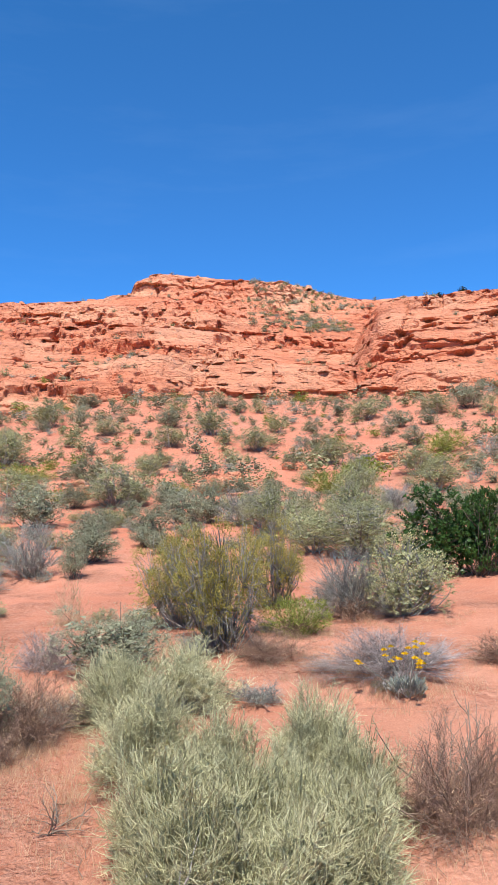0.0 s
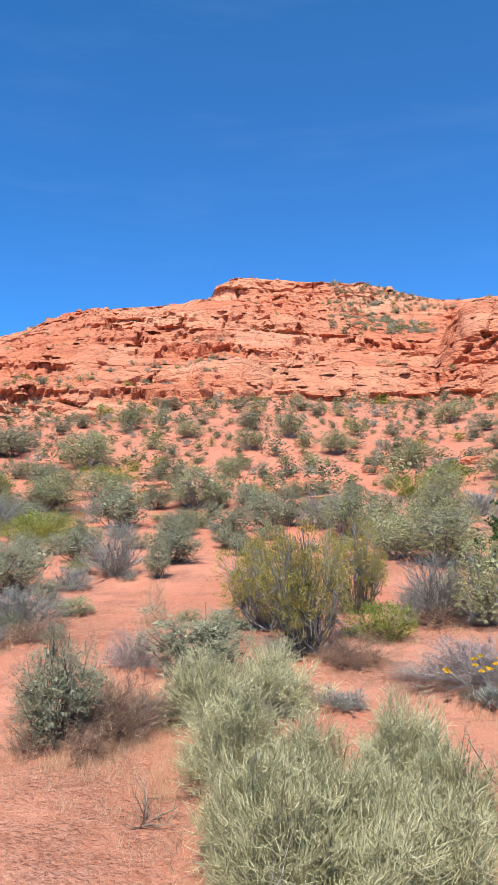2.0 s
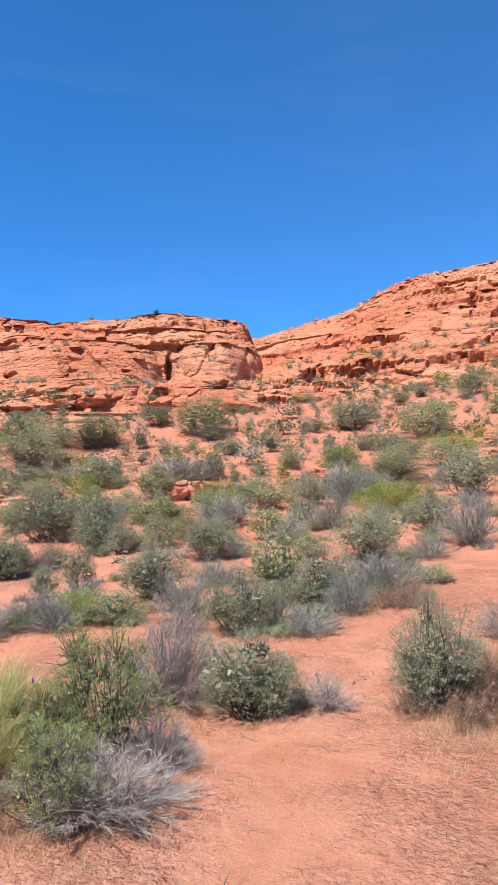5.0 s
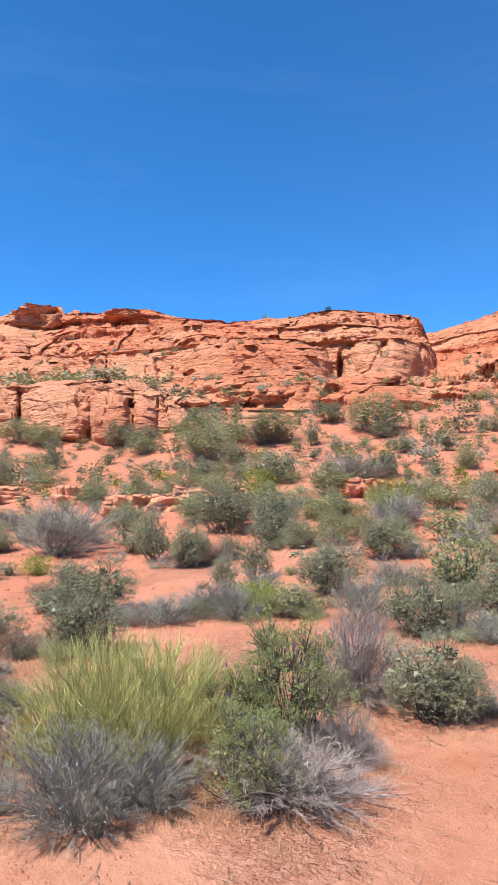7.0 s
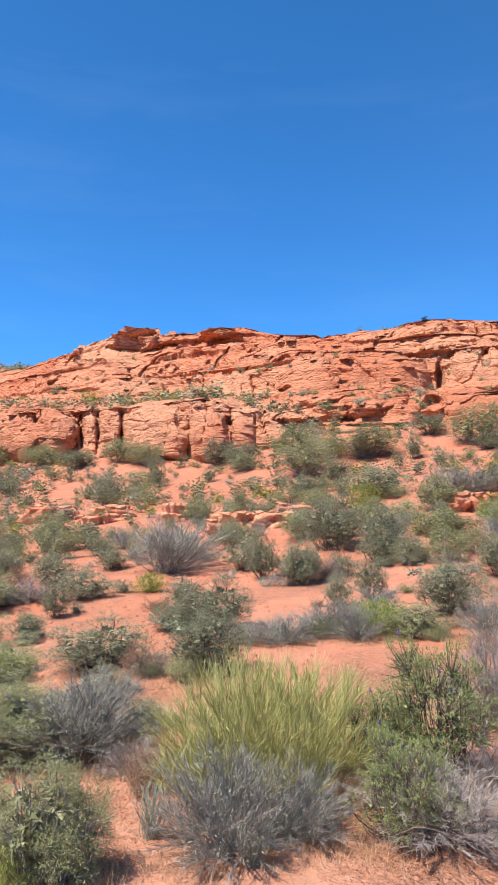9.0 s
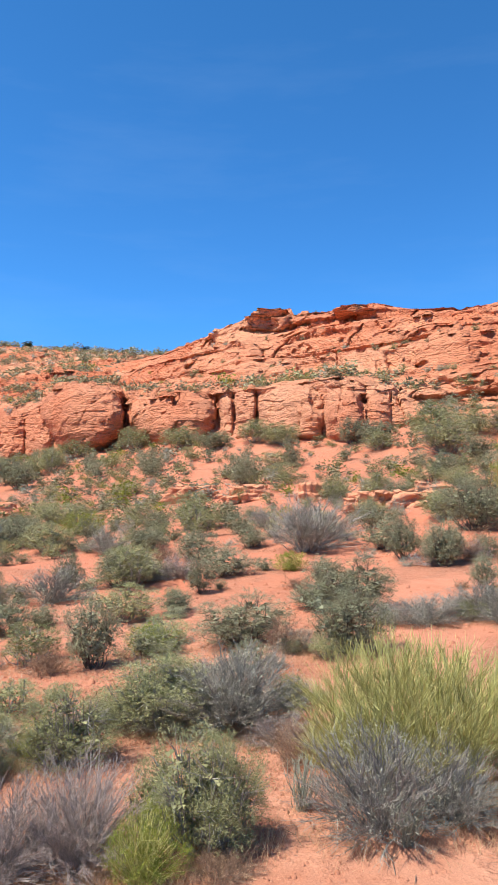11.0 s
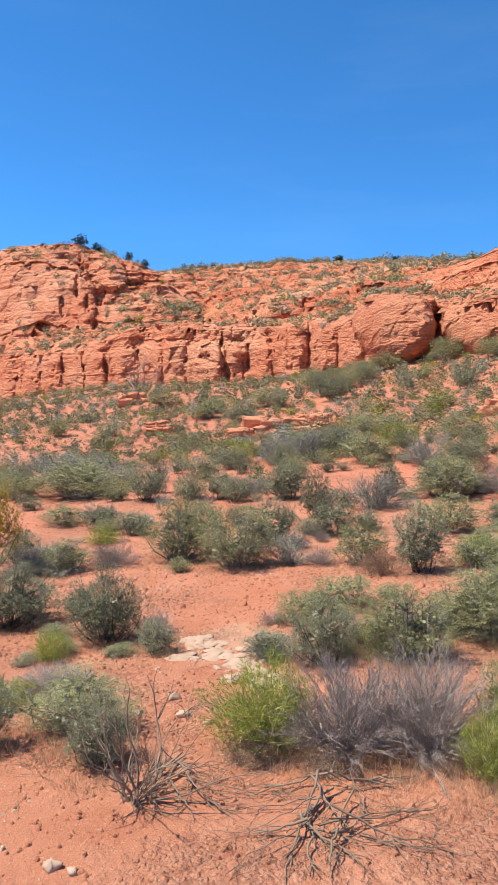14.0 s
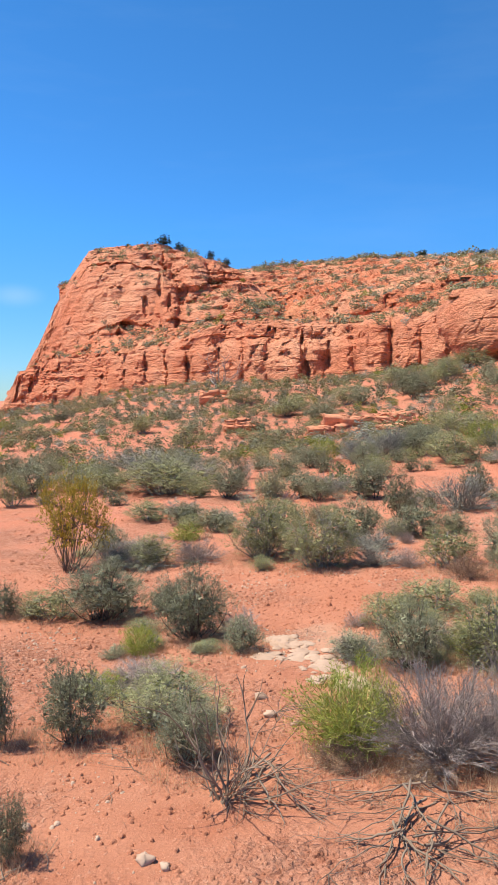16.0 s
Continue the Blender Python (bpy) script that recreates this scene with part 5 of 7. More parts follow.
SAGE_2 = [(-16.41, 22.32, 0.86, 0.81), (-19.13, 28.86, 0.91, 0.73), (-17.48, 30.28, 2.15, 1.3), (-11.67, 22.76, 1.18, 0.83), (-18.45, 28.79, 0.8, 0.67), (-17.66, 31.74, 1.4, 1.18), (-18.28, 37.53, 1.3, 0.89), (-18.32, 40.33, 1.38, 0.87), (-32.58, 22.98, 0.93, 0.91), (-25.96, 25.87, 1.69, 0.95), (-13.53, 24.14, 0.86, 0.67), (-20.8, 20.98, 0.91, 0.72), (-19.92, 15.38, 0.77, 0.61), (-29.78, 10.74, 1.45, 1.52), (-31.4, 16.4, 0.82, 0.75), (-21.23, 14.54, 0.59, 0.42), (-35.22, 19.09, 1.84, 1.29), (-32.88, 19.13, 1.75, 1.23), (-20.72, 0.81, 1.09, 0.85), (-28.92, 10.31, 1.22, 1.28), (-34.06, 11.3, 1.1, 0.69), (-33.7, 14.78, 1.02, 1.48), (-42.69, 9.69, 2, 1.4), (-61.41, 8.41, 2.85, 1.49)]
SAGE_3 = [(-44.72, 14.24, 2.15, 1.13), (-21.55, 14.81, 1.2, 0.84), (-22.96, 17.63, 1.33, 0.93), (-55.34, 5.1, 2.55, 1.34), (-49.49, 2.07, 2.27, 1.59), (-25.4, 16.5, 0.93, 0.73), (-49.38, 7.07, 1.53, 1.2), (-53.59, -6.9, 1.65, 1.3), (-42.14, -3.34, 1.93, 1.01), (-38.98, -6.26, 1.2, 0.76), (-47.24, 2.38, 2.16, 1.51), (-40.46, 8.97, 1.58, 1), (-46.51, 7.05, 1.44, 0.98), (-17.09, -6.91, 0.82, 0.58), (-19.84, -10.68, 1.01, 0.71), (-23.29, -8.3, 1.11, 0.66), (-30.35, -14.05, 1.52, 0.8), (-34.48, -5.12, 1.06, 0.67), (-43.75, -2.97, 1.67, 1.05), (-39.38, -10.17, 1.54, 0.78), (-41.99, -16.38, 1.37, 0.87), (-47.56, -1.02, 1.45, 0.99), (-21.67, 1.13, 0.82, 0.69), (-54.79, -24.54, 1.84, 1.16)]
SAGE_4 = [(-47.37, -13.68, 1.5, 0.95), (-1.73, 6.18, 0.93, 0.5), (-3.86, 11.44, 0.51, 0.64), (-2.97, 13.93, 0.66, 0.43), (-4.89, 16.22, 0.97, 0.58), (-3.59, 15.68, 0.92, 0.67), (-3.02, 17.02, 1.06, 0.86), (-2.6, 17.84, 0.97, 0.97), (-6.97, 17.62, 1.58, 1.07), (-6.86, 20.25, 0.82, 0.66), (-4.09, 20.34, 0.96, 0.72), (-1.08, 20.99, 0.65, 0.65), (-0.24, 18.54, 0.99, 0.64), (3.73, 18.69, 1.02, 0.58), (2.89, 19.15, 0.89, 0.6), (-5.2, 20.86, 0.99, 0.66), (-2.28, 4.61, 0.62, 0.69), (-5.68, 10.1, 1.14, 0.8), (-4.73, 9.24, 0.4, 0.39), (-6.75, 14.76, 0.38, 0.62), (-10.42, 18.03, 1.12, 0.64), (-4.81, 5.71, 0.79, 0.58), (-3.32, 3.95, 0.73, 0.58), (-4.65, 7.05, 0.83, 0.63)]
SAGE_5 = [(-8.4, 9.38, 0.86, 0.64), (-7.14, 6.8, 1, 0.7), (-8.94, 7.05, 0.61, 0.59), (-8.91, 6.37, 0.42, 0.45), (-11.21, 9.24, 0.99, 0.64), (-10.54, 9.35, 0.54, 0.53), (-13.96, 10.48, 0.8, 0.59), (-10.78, 7.13, 0.69, 0.77), (-13.46, 13.27, 0.65, 0.43), (-12.29, 13.69, 0.7, 0.56), (-11.27, 14.1, 0.69, 0.62), (-10.07, 15.2, 0.97, 0.76), (-10.2, 17.39, 0.93, 0.62), (-9.47, 17.31, 1.05, 0.6), (-8.66, 4.22, 0.93, 0.63), (-6.72, 3.04, 0.87, 0.6), (-7.67, 2.33, 1.05, 0.49), (-6.46, 1.9, 0.45, 0.32), (-12.65, 3.84, 0.99, 0.5), (-11.28, 2.97, 0.53, 0.51), (-10.49, 4.72, 0.61, 0.45), (-15.93, 5.62, 0.77, 0.49), (-20.4, 6.64, 0.81, 0.64), (-11.84, 7, 0.73, 0.76)]
SAGE_6 = [(-10.87, 7.14, 0.79, 0.56), (-15.64, 8.61, 1.08, 0.59), (-14.12, 10.68, 0.94, 0.52), (-11.58, 9.68, 1.03, 1), (-10.63, 9.47, 0.54, 0.53), (-8.62, 9.7, 0.6, 0.58), (-7.64, 0.77, 0.62, 0.64), (-17.59, 3.59, 0.81, 0.52), (-20.43, 4.55, 0.71, 0.62), (-20.27, 2.64, 0.62, 0.6), (-14.63, 3.94, 0.91, 0.54), (-13.41, 1.26, 0.6, 0.58), (-5.23, -0.29, 0.46, 0.41), (-10, -0.69, 0.66, 0.56), (-10.4, 0.13, 0.69, 0.42), (-11.98, -0.08, 0.62, 0.69), (-14.45, -1.85, 0.86, 0.5), (-13.75, -2.36, 0.52, 0.6), (-14.83, -0.75, 0.45, 0.32), (-18.28, -1.63, 0.55, 0.4), (-15.53, -3.28, 0.36, 0.71), (-12.81, 2.04, 0.87, 0.54), (-21.8, 0.83, 0.99, 0.63), (-17.31, 3.5, 0.8, 0.51)]
SAGE_7 = [(-3.71, -1.42, 0.35, 0.3), (-3.88, -2.03, 0.36, 0.36), (-6.39, -2.84, 0.76, 0.51), (-5.84, -1.89, 0.56, 0.53), (-5.44, -1.45, 0.3, 0.24), (-9.09, -3.76, 0.5, 0.4), (-6.36, -3.71, 0.24, 0.31), (-3.8, -2.38, 0.19, 0.42), (-2.89, -1.86, 0.14, 0.24), (-11.26, -2.85, 0.64, 0.35), (-11.81, -3.47, 0.63, 0.37), (-14.56, -3.31, 0.77, 0.63), (-16.61, -8.42, 1.24, 0.77), (-13.93, -1.53, 0.62, 0.44)]
YELLOW_1 = [(-1.38, 7.76, 0.9, 0.92), (-0.87, 6.82, 0.84, 1.2), (-0.47, 8.71, 0.73, 1.08)]
GREEN_1 = [(-10.13, 24.99, 1.45, 0.61), (5.38, 29.82, 1.45, 1.03), (-10.29, 27.64, 0.6, 0.43), (-15.57, 15.15, 0.67, 0.53), (-12.66, 20.26, 0.74, 0.39), (-0.18, 7.37, 0.51, 0.43), (-4.24, 22.43, 0.79, 0.49), (0.84, 20.41, 0.32, 0.4), (-7.85, 15.07, 1.42, 0.76), (-12.64, 21.14, 1.14, 0.66), (-7.21, 5.56, 0.55, 0.39), (-12.43, 5.02, 0.51, 0.39), (-6.86, 5.37, 0.46, 0.38), (-7.97, 1.41, 0.42, 0.34), (-4.04, -0.65, 0.47, 0.46), (-3.61, 0.34, 0.3, 0.35), (-5.43, 0.14, 0.36, 0.29), (-4.63, -2.14, 0.34, 0.13), (-5.38, -2.19, 0.25, 0.23), (-10.51, -3.14, 0.4, 0.26)]
GREY_1 = [(-0.37, 33.93, 1.05, 0.69), (1.77, 27.04, 1.25, 0.66), (6.66, 27.77, 0.89, 0.93), (-15.47, 16.27, 1.87, 0.89), (-20.84, -0.02, 1.4, 0.82), (-17.18, -5.39, 2.23, 0.85), (-22.17, 0.2, 1, 0.7), (0.4, 8.34, 0.73, 0.74), (-4.61, 11.56, 0.86, 0.88), (-1.71, 17.36, 1.2, 0.93), (2.06, 18.84, 0.87, 0.73), (-4.45, 8.05, 1.04, 0.51), (-4.04, 6.57, 0.36, 0.53), (-9.24, 15.49, 1.1, 1.09), (-4.09, 5.84, 0.44, 0.31), (-4.5, 5.9, 0.34, 0.33), (-4.19, 6.53, 0.3, 0.32), (-7.55, 10.7, 0.6, 0.54), (-7.34, 5.1, 0.74, 0.4), (-5.72, 5.86, 0.56, 0.6), (-7.8, 12.48, 0.79, 0.72), (-3.59, 1.5, 0.59, 0.5), (-3.5, 1.83, 0.4, 0.39), (-5.4, 1.38, 0.74, 0.6)]
GREY_2 = [(-14.24, 6.19, 1.72, 1.21), (-7.42, 4.42, 0.78, 0.34), (-6.81, 4.99, 0.51, 0.42), (-17.64, 2.69, 0.94, 0.64), (-5.43, 1.26, 0.62, 0.45), (-12.19, 0.84, 0.9, 0.59), (-9.5, -0.55, 0.56, 0.25)]
CREAM_1 = [(-35.43, 6.17, 1.15, 0.75), (-35.15, 2.73, 1.34, 0.85), (0.96, 8.1, 0.93, 0.92), (-5.38, 7.26, 0.65, 0.87), (-8.27, 11.02, 0.84, 0.61), (-10.71, 14.35, 0.96, 0.61), (-12.3, 12, 1.17, 0.57), (-15.54, -1.11, 0.53, 0.57)]
OLIVE_1 = [(3.5, 24.8, 1.73, 1.01), (-3.31, 29.22, 1.03, 0.77), (-2.57, 33.19, 1.54, 1.14), (-5.19, 36.27, 1.7, 1.55), (0.79, 28.98, 1.67, 1.22), (-1.88, 37.86, 1.33, 1.05), (-6.68, 33.21, 1.57, 0.99), (-10.32, 35.71, 1.5, 1.03), (-14.63, 38.77, 1.99, 1.69), (-12.8, 29.61, 1.25, 1.57), (-0.2, 24.19, 0.79, 0.55), (3.11, 41.25, 1.93, 1.15), (-6.18, 26.95, 1.07, 0.81), (-6.31, 29.03, 1.38, 0.6), (-0.77, 28.63, 1.11, 0.7), (6.8, 40.59, 1.92, 1.34), (9.29, 38.3, 1.23, 1.16), (-3.17, 43.51, 1.03, 0.72), (-8.16, 42.33, 1.35, 1.06), (-8.32, 29.93, 0.58, 0.46), (-11.37, 33.06, 1.19, 0.74), (5.51, 27.22, 0.86, 0.45), (-4.14, 34.27, 1.07, 0.73), (-22.81, 25.91, 2.51, 1.83)]
OLIVE_2 = [(-26.52, 22.17, 3.15, 1.6), (-27.03, 19.13, 2.76, 1.69), (-17.15, 15.25, 0.74, 0.48), (-18.43, 13.18, 1.04, 0.58), (-13.8, 19.8, 0.89, 0.82), (-12.7, 21.06, 1.17, 0.71), (-12.78, 28.67, 2.16, 1.56), (-10.89, 21.58, 1.11, 0.78), (-24.52, 37.18, 1.39, 0.73), (-28.17, 21.35, 1.63, 1.14), (-21.64, 27.71, 0.66, 0.57), (-13, 24.49, 1.07, 0.67), (-20.57, 22.42, 0.57, 0.45), (-20.81, 13.93, 0.96, 0.6), (-24.95, 8.68, 0.61, 0.64), (-30.17, 12.49, 1.5, 0.79), (-21.67, 12.3, 1.14, 0.6), (-19.46, 12.22, 0.71, 0.74), (-42.75, 16.32, 2.11, 1.47), (-40.09, 16.98, 2, 1.4), (-21.66, 15.85, 1.03, 0.65), (-22.07, 11.03, 0.94, 0.79), (-19.08, 1.45, 1.15, 0.78), (-21.34, 10.53, 1.09, 0.65)]
OLIVE_3 = [(-39.65, 3.56, 1.22, 0.96), (-43.44, 12.35, 1.39, 0.95), (-27.08, 11.51, 1.03, 0.57), (-40.87, 16.94, 2.03, 1.21), (-31.87, 18.59, 1.69, 1.07), (-55.53, 11.42, 2.6, 1.82), (-51.48, 13.87, 2.85, 1.28), (-29.88, 20.53, 2.49, 1.74), (-19.18, 13.93, 1.09, 0.57), (-58.55, 7.13, 2.71, 1.42), (-51.51, 3.62, 1.97, 1.24), (-49.72, 8.63, 1.55, 1.02), (-26.27, 2.31, 1.2, 0.92), (-33.1, -5.37, 1.53, 1.07), (-24.04, 4.71, 1.11, 0.78), (-47.59, -5.12, 1.83, 1.15), (-48.61, -1.97, 1.86, 1.56), (-53.17, 1.11, 2.43, 1.7), (-52.61, 4.74, 2.02, 1.7), (-36.95, -0.5, 1.69, 0.77), (-49.55, 13.53, 2.36, 1.65), (-35.33, 6.91, 1.37, 0.75), (-35.03, 14.63, 1.74, 0.91), (-33.26, -8.93, 1.56, 1.09)]
OLIVE_4 = [(-38.15, -3.24, 1.17, 0.92), (-44.95, -5.46, 2.4, 1.08), (-40.55, -13.45, 1.62, 1.02), (-56.06, -10.21, 2.6, 1.37), (-43.41, -21.42, 1.84, 1.16), (-50.95, -26.88, 1.76, 1.2), (-36.68, -6.86, 1.14, 0.6), (0.79, 12.85, 1.73, 1.02), (-0.98, 16.29, 1.48, 1.1), (0.01, 13.33, 1.02, 0.9), (-5.72, 20.6, 1.79, 1.3), (1.39, 21.57, 1.16, 1.16), (3.64, 21.86, 1.52, 1.02), (-3.11, 22.58, 0.88, 0.53), (-9.04, 21.46, 1.6, 0.89), (-9.95, 19.43, 2.14, 0.82), (-11.02, 22.71, 1.16, 0.68), (-8.32, 9.98, 0.4, 0.39), (-6.57, 5.64, 0.72, 0.39), (-14.68, 9.92, 1.07, 0.79), (-14.6, 12.01, 1.15, 0.78), (-14.27, 12.95, 0.88, 0.51), (-10.21, 10.79, 0.68, 0.5), (-3.75, 0.74, 0.35, 0.52)]
OLIVE_5 = [(-5.53, 1.89, 0.31, 0.24), (-19, 5.29, 1.04, 1.02), (-14.95, 10.28, 1.23, 0.67), (-6.64, 2.77, 0.38, 0.25), (-11.87, 11.95, 1.15, 0.62), (-5.64, 0.9, 0.67, 0.54), (-9.92, 1.53, 0.82, 0.51), (-12.77, 2.17, 1.05, 0.82), (-20.75, 5.69, 1.45, 1.1), (-25.28, 3.02, 1.34, 0.94), (-3.8, 0.66, 0.5, 0.56), (-3.97, 0.49, 0.3, 0.45), (-5.25, 0.25, 0.61, 0.49), (-6.08, -0.45, 0.38, 0.26), (-6.46, -0.06, 0.45, 0.27), (-5.63, 0.99, 0.75, 0.48), (-8.38, 0.25, 0.62, 0.42), (-9.07, -1.82, 0.77, 0.73), (-8.43, -1.1, 0.71, 0.7), (-11.41, -1.87, 0.77, 0.47), (-4.14, -1.64, 0.54, 0.34), (-8.46, -3.05, 0.65, 0.38), (-12.27, -4.28, 0.76, 0.39), (-15.83, -4.88, 1.92, 0.88)]
OLIVE_6 = [(-16.07, -6.4, 0.9, 0.6), (-17.33, -7.74, 0.99, 0.67), (-14.57, -7.94, 0.74, 0.71)]
OAK_1 = [(1.72, 10.84, 1.08, 1.3), (2.29, 10.54, 0.74, 1.22)]
DAISY_1 = [(0.64, 5.45, 0.35, 0.34)]
PURPLE_1 = [(0.61, 6.04, 1.05, 0.38), (-4.04, 3.9, 0.81, 0.69), (-3.76, 4.02, 0.3, 0.37), (-3.08, 2.41, 0.72, 0.35), (-3.2, 2.97, 0.41, 0.35), (-4.93, 1.54, 0.39, 0.22), (-3.92, -0.24, 0.57, 0.5), (-3.87, 0.1, 0.51, 0.51), (-4.72, -1.92, 0.46, 0.17)]
GRASS_1 = [(-2.71, 8.04, 0.4, 0.55), (-2.05, 5.02, 0.71, 0.28), (-1.78, 5.23, 0.52, 0.22)]
DEAD_1 = [(0.69, 3.73, 0.49, 0.52), (-2.95, 2.43, 0.43, 0.42), (-3.38, -1.17, 0.47, 0.5)]
BROOM_1 = [(-4.12, 2.07, 1.2, 0.73), (-4.23, 1.78, 0.65, 0.35)]
LUPINE_1 = [(-3.57, 2.86, 0.66, 0.77), (-3.19, 2.21, 0.45, 0.48), (-3.69, 2.58, 0.45, 0.5)]
TUFT_1 = [(-3.94, 1.24, 0.19, 0.29), (-3.39, 1.5, 0.15, 0.22)]
ROOTS_1 = [(-3.45, -0.34, 0.48, 0.29), (-3.6, -1.02, 0.35, 0.28), (-3.15, -0.42, 0.63, 0.31)]
SPINDLY_1 = [(-8.22, -3.91, 0.91, 1.12)]
BRITTLE_1 = [(0.61, 3.68, 0.57, 0.49), (0.81, 3.74, 0.37, 0.48), (-1.92, 4.81, 0.69, 0.42), (-2.35, 4.43, 0.47, 0.19), (-1.92, 4.75, 0.52, 0.23), (-1.93, 4.37, 0.41, 0.26), (-4.56, 1.57, 0.54, 0.19), (-0.46, 6.47, 0.7, 0.25), (-3.82, -0.7, 0.37, 0.11), (-3.7, -0.38, 0.33, 0.11), (-3.51, 0.68, 0.35, 0.11), (0.36, 8.07, 0.68, 0.28), (-3.85, 7.25, 0.82, 0.24)]
PLACES = {
    "brittle": BRITTLE_1,
    "ephedra": EPHEDRA_1,
    "sage": SAGE_1 + SAGE_2 + SAGE_3 + SAGE_4 + SAGE_5 + SAGE_6 + SAGE_7,
    "yellow": YELLOW_1,
    "green": GREEN_1,
    "grey": GREY_1 + GREY_2,
    "cream": CREAM_1,
    "olive": OLIVE_1 + OLIVE_2 + OLIVE_3 + OLIVE_4 + OLIVE_5 + OLIVE_6,
    "oak": OAK_1,
    "daisy": DAISY_1,
    "purple": PURPLE_1,
    "grass": GRASS_1,
    "dead": DEAD_1,
    "broom": BROOM_1,
    "lupine": LUPINE_1,
    "tuft": TUFT_1,
    "roots": ROOTS_1,
    "spindly": SPINDLY_1,
}
LEDGES_1 = [(-7.58, 22.64, 1.12, 0.45), (-2.8, 23.01, 1.63, 0.72), (-2.08, 21.19, 1, 0.37), (3.04, 29.15, 1.15, 0.37), (-0.75, 27.82, 0.87, 0.35), (-7.38, 21.88, 0.9, 0.4), (-12.2, 19.19, 1.06, 0.32), (-13.56, 15.01, 2.04, 0.53), (-18.26, 12.2, 1.53, 0.51), (-17.69, 10.71, 2.88, 0.54), (-24.86, 9.03, 1.64, 0.61)]
LEDGES_2 = [(-22.25, 10.31, 0.83, 0.61), (-27.71, 7.81, 2.44, 0.66), (-21.86, 9.94, 0.81, 0.67), (-18.39, 9.87, 0.87, 0.64), (-45.21, 16.56, 1.12, 0.67), (-36.37, -1.18, 4.2, 1.12), (-37.73, -2.19, 1.75, 0.87), (-37.1, 0.74, 2.57, 0.97), (-39.24, -7.3, 1.84, 0.74), (-59.53, -13.19, 2.35, 1.13), (-20.98, 1.68, 0.96, 0.32)]

# ---- plants in their places ----
rng = np.random.default_rng(7)
taken = []
FORM = {"lupine": (1.15, 1.05), "broom": (1.12, 0.95), "purple": (1.2, 0.9), "sage": (1.1, 1.1), "green": (1.25, 0.9), "olive": (1.16, 1.0), "grey": (1.2, 0.95), "yellow": (1.22, 1.0), "cream": (1.12, 1.0), "ephedra": (0.9, 0.8), "oak": (1.1, 1.0)}
for kind, spots in PLACES.items():
    for x, y, w, h in spots:
        taken.append((x, y, w))
        if kind in KINDS:
            wide, high = FORM.get(kind, (1.0, 1.0))
            put_plant(kind, x, y, w * wide, h * high, rng)

# low dry growth that fills in between the shrubs
r5 = np.random.default_rng(17)
for x, y, w in list(taken):
    r = math.hypot(x, y)
    if 5.0 < r < 17 and w < 1.6:
        for _ in range(2 if math.degrees(math.atan2(-x, y)) > 28 else 1):
            side, back = r5.choice([-1, 1]) * w * r5.uniform(0.5, 0.95), w * r5.uniform(-0.1, 0.5)
            cx, cy = x + (-y * side + x * back) / r, y + (x * side + y * back) / r
            cw = float(np.clip(w * r5.uniform(0.45, 0.85), 0.2, 0.75))
            kind = str(r5.choice(["brittle", "grey", "purple", "olive", "sage"], p=[0.24, 0.24, 0.16, 0.2, 0.16]))
            put_plant(kind, cx, cy, cw, cw * r5.uniform(0.4, 0.62), r5)

# scrub on the slope beyond: single shrubs up to a middle distance, then one joined growth
T = np.array(taken)
far_spots = []
for _ in range(9000):
    a = rng.uniform(-22, 119)
    rf = float(np.interp(a, FA, FR))
    r = 13 + (rf - 12) * rng.random() ** 0.75
    x, y = -math.sin(radians(a)) * r, math.cos(radians(a)) * r
    dense = 0.36 + 0.30 * float(vnoise(x / 8, y / 8, 0.2, 31)) + 0.12 * min(max((a - 74) / 14, 0), 1)
    if rng.random() > dense:
        continue
    w = float(np.clip(rng.lognormal(-0.36 - 0.2 * min(max((a - 74) / 14, 0), 1), 0.42), 0.3, 1.6))
    if np.any(np.hypot(T[:, 0] - x, T[:, 1] - y) < 0.5 * (T[:, 2] + w) * (0.62 if a > 80 else 0.95)):
        continue
    T = np.vstack([T, (x, y, w)])
    kind = str(rng.choice(["sage", "olive", "grey", "green", "cream"], p=[0.42, 0.36, 0.12, 0.07, 0.03]))
    h = w * rng.uniform(0.5, 0.78)
    far_spots.append((kind, x, y, ground_at(x, y) - 0.03, w, h))
for count, a0, a1, r0, dense in ((5200, 76, 119, 17, 0.75), (2600, -22, 76, 17, 0.5)):
    for _ in range(count):
        a = rng.uniform(a0, a1)
        r = r0 + (float(np.interp(a, FA, FR)) - r0 + 1) * rng.random() ** 0.7
        x, y = polar(a, r)
        if rng.random() > dense + 0.35 * float(vnoise(x / 6, y / 6, 0.6, 33)):
            continue
        w = float(np.clip(rng.lognormal(-0.5 + 0.004 * r, 0.35), 0.3, 1.3))
        if np.any(np.hypot(T[:, 0] - x, T[:, 1] - y) < 0.5 * (T[:, 2] + w) * 0.8):
            continue
        T = np.vstack([T, (x, y, w)])
        kind = str(rng.choice(["sage", "olive", "grey", "green"], p=[0.5, 0.34, 0.11, 0.05]))
        far_spots.append((kind, x, y, ground_at(x, y) - 0.03, w, w * rng.uniform(0.5, 0.8)))
far_spots.sort(key=lambda q: math.hypot(q[1], q[2]))
for kind, x, y, z, w, h in far_spots[:290]:
    put_plant(kind, x, y, w, h, rng)
far_spots = far_spots[290:]


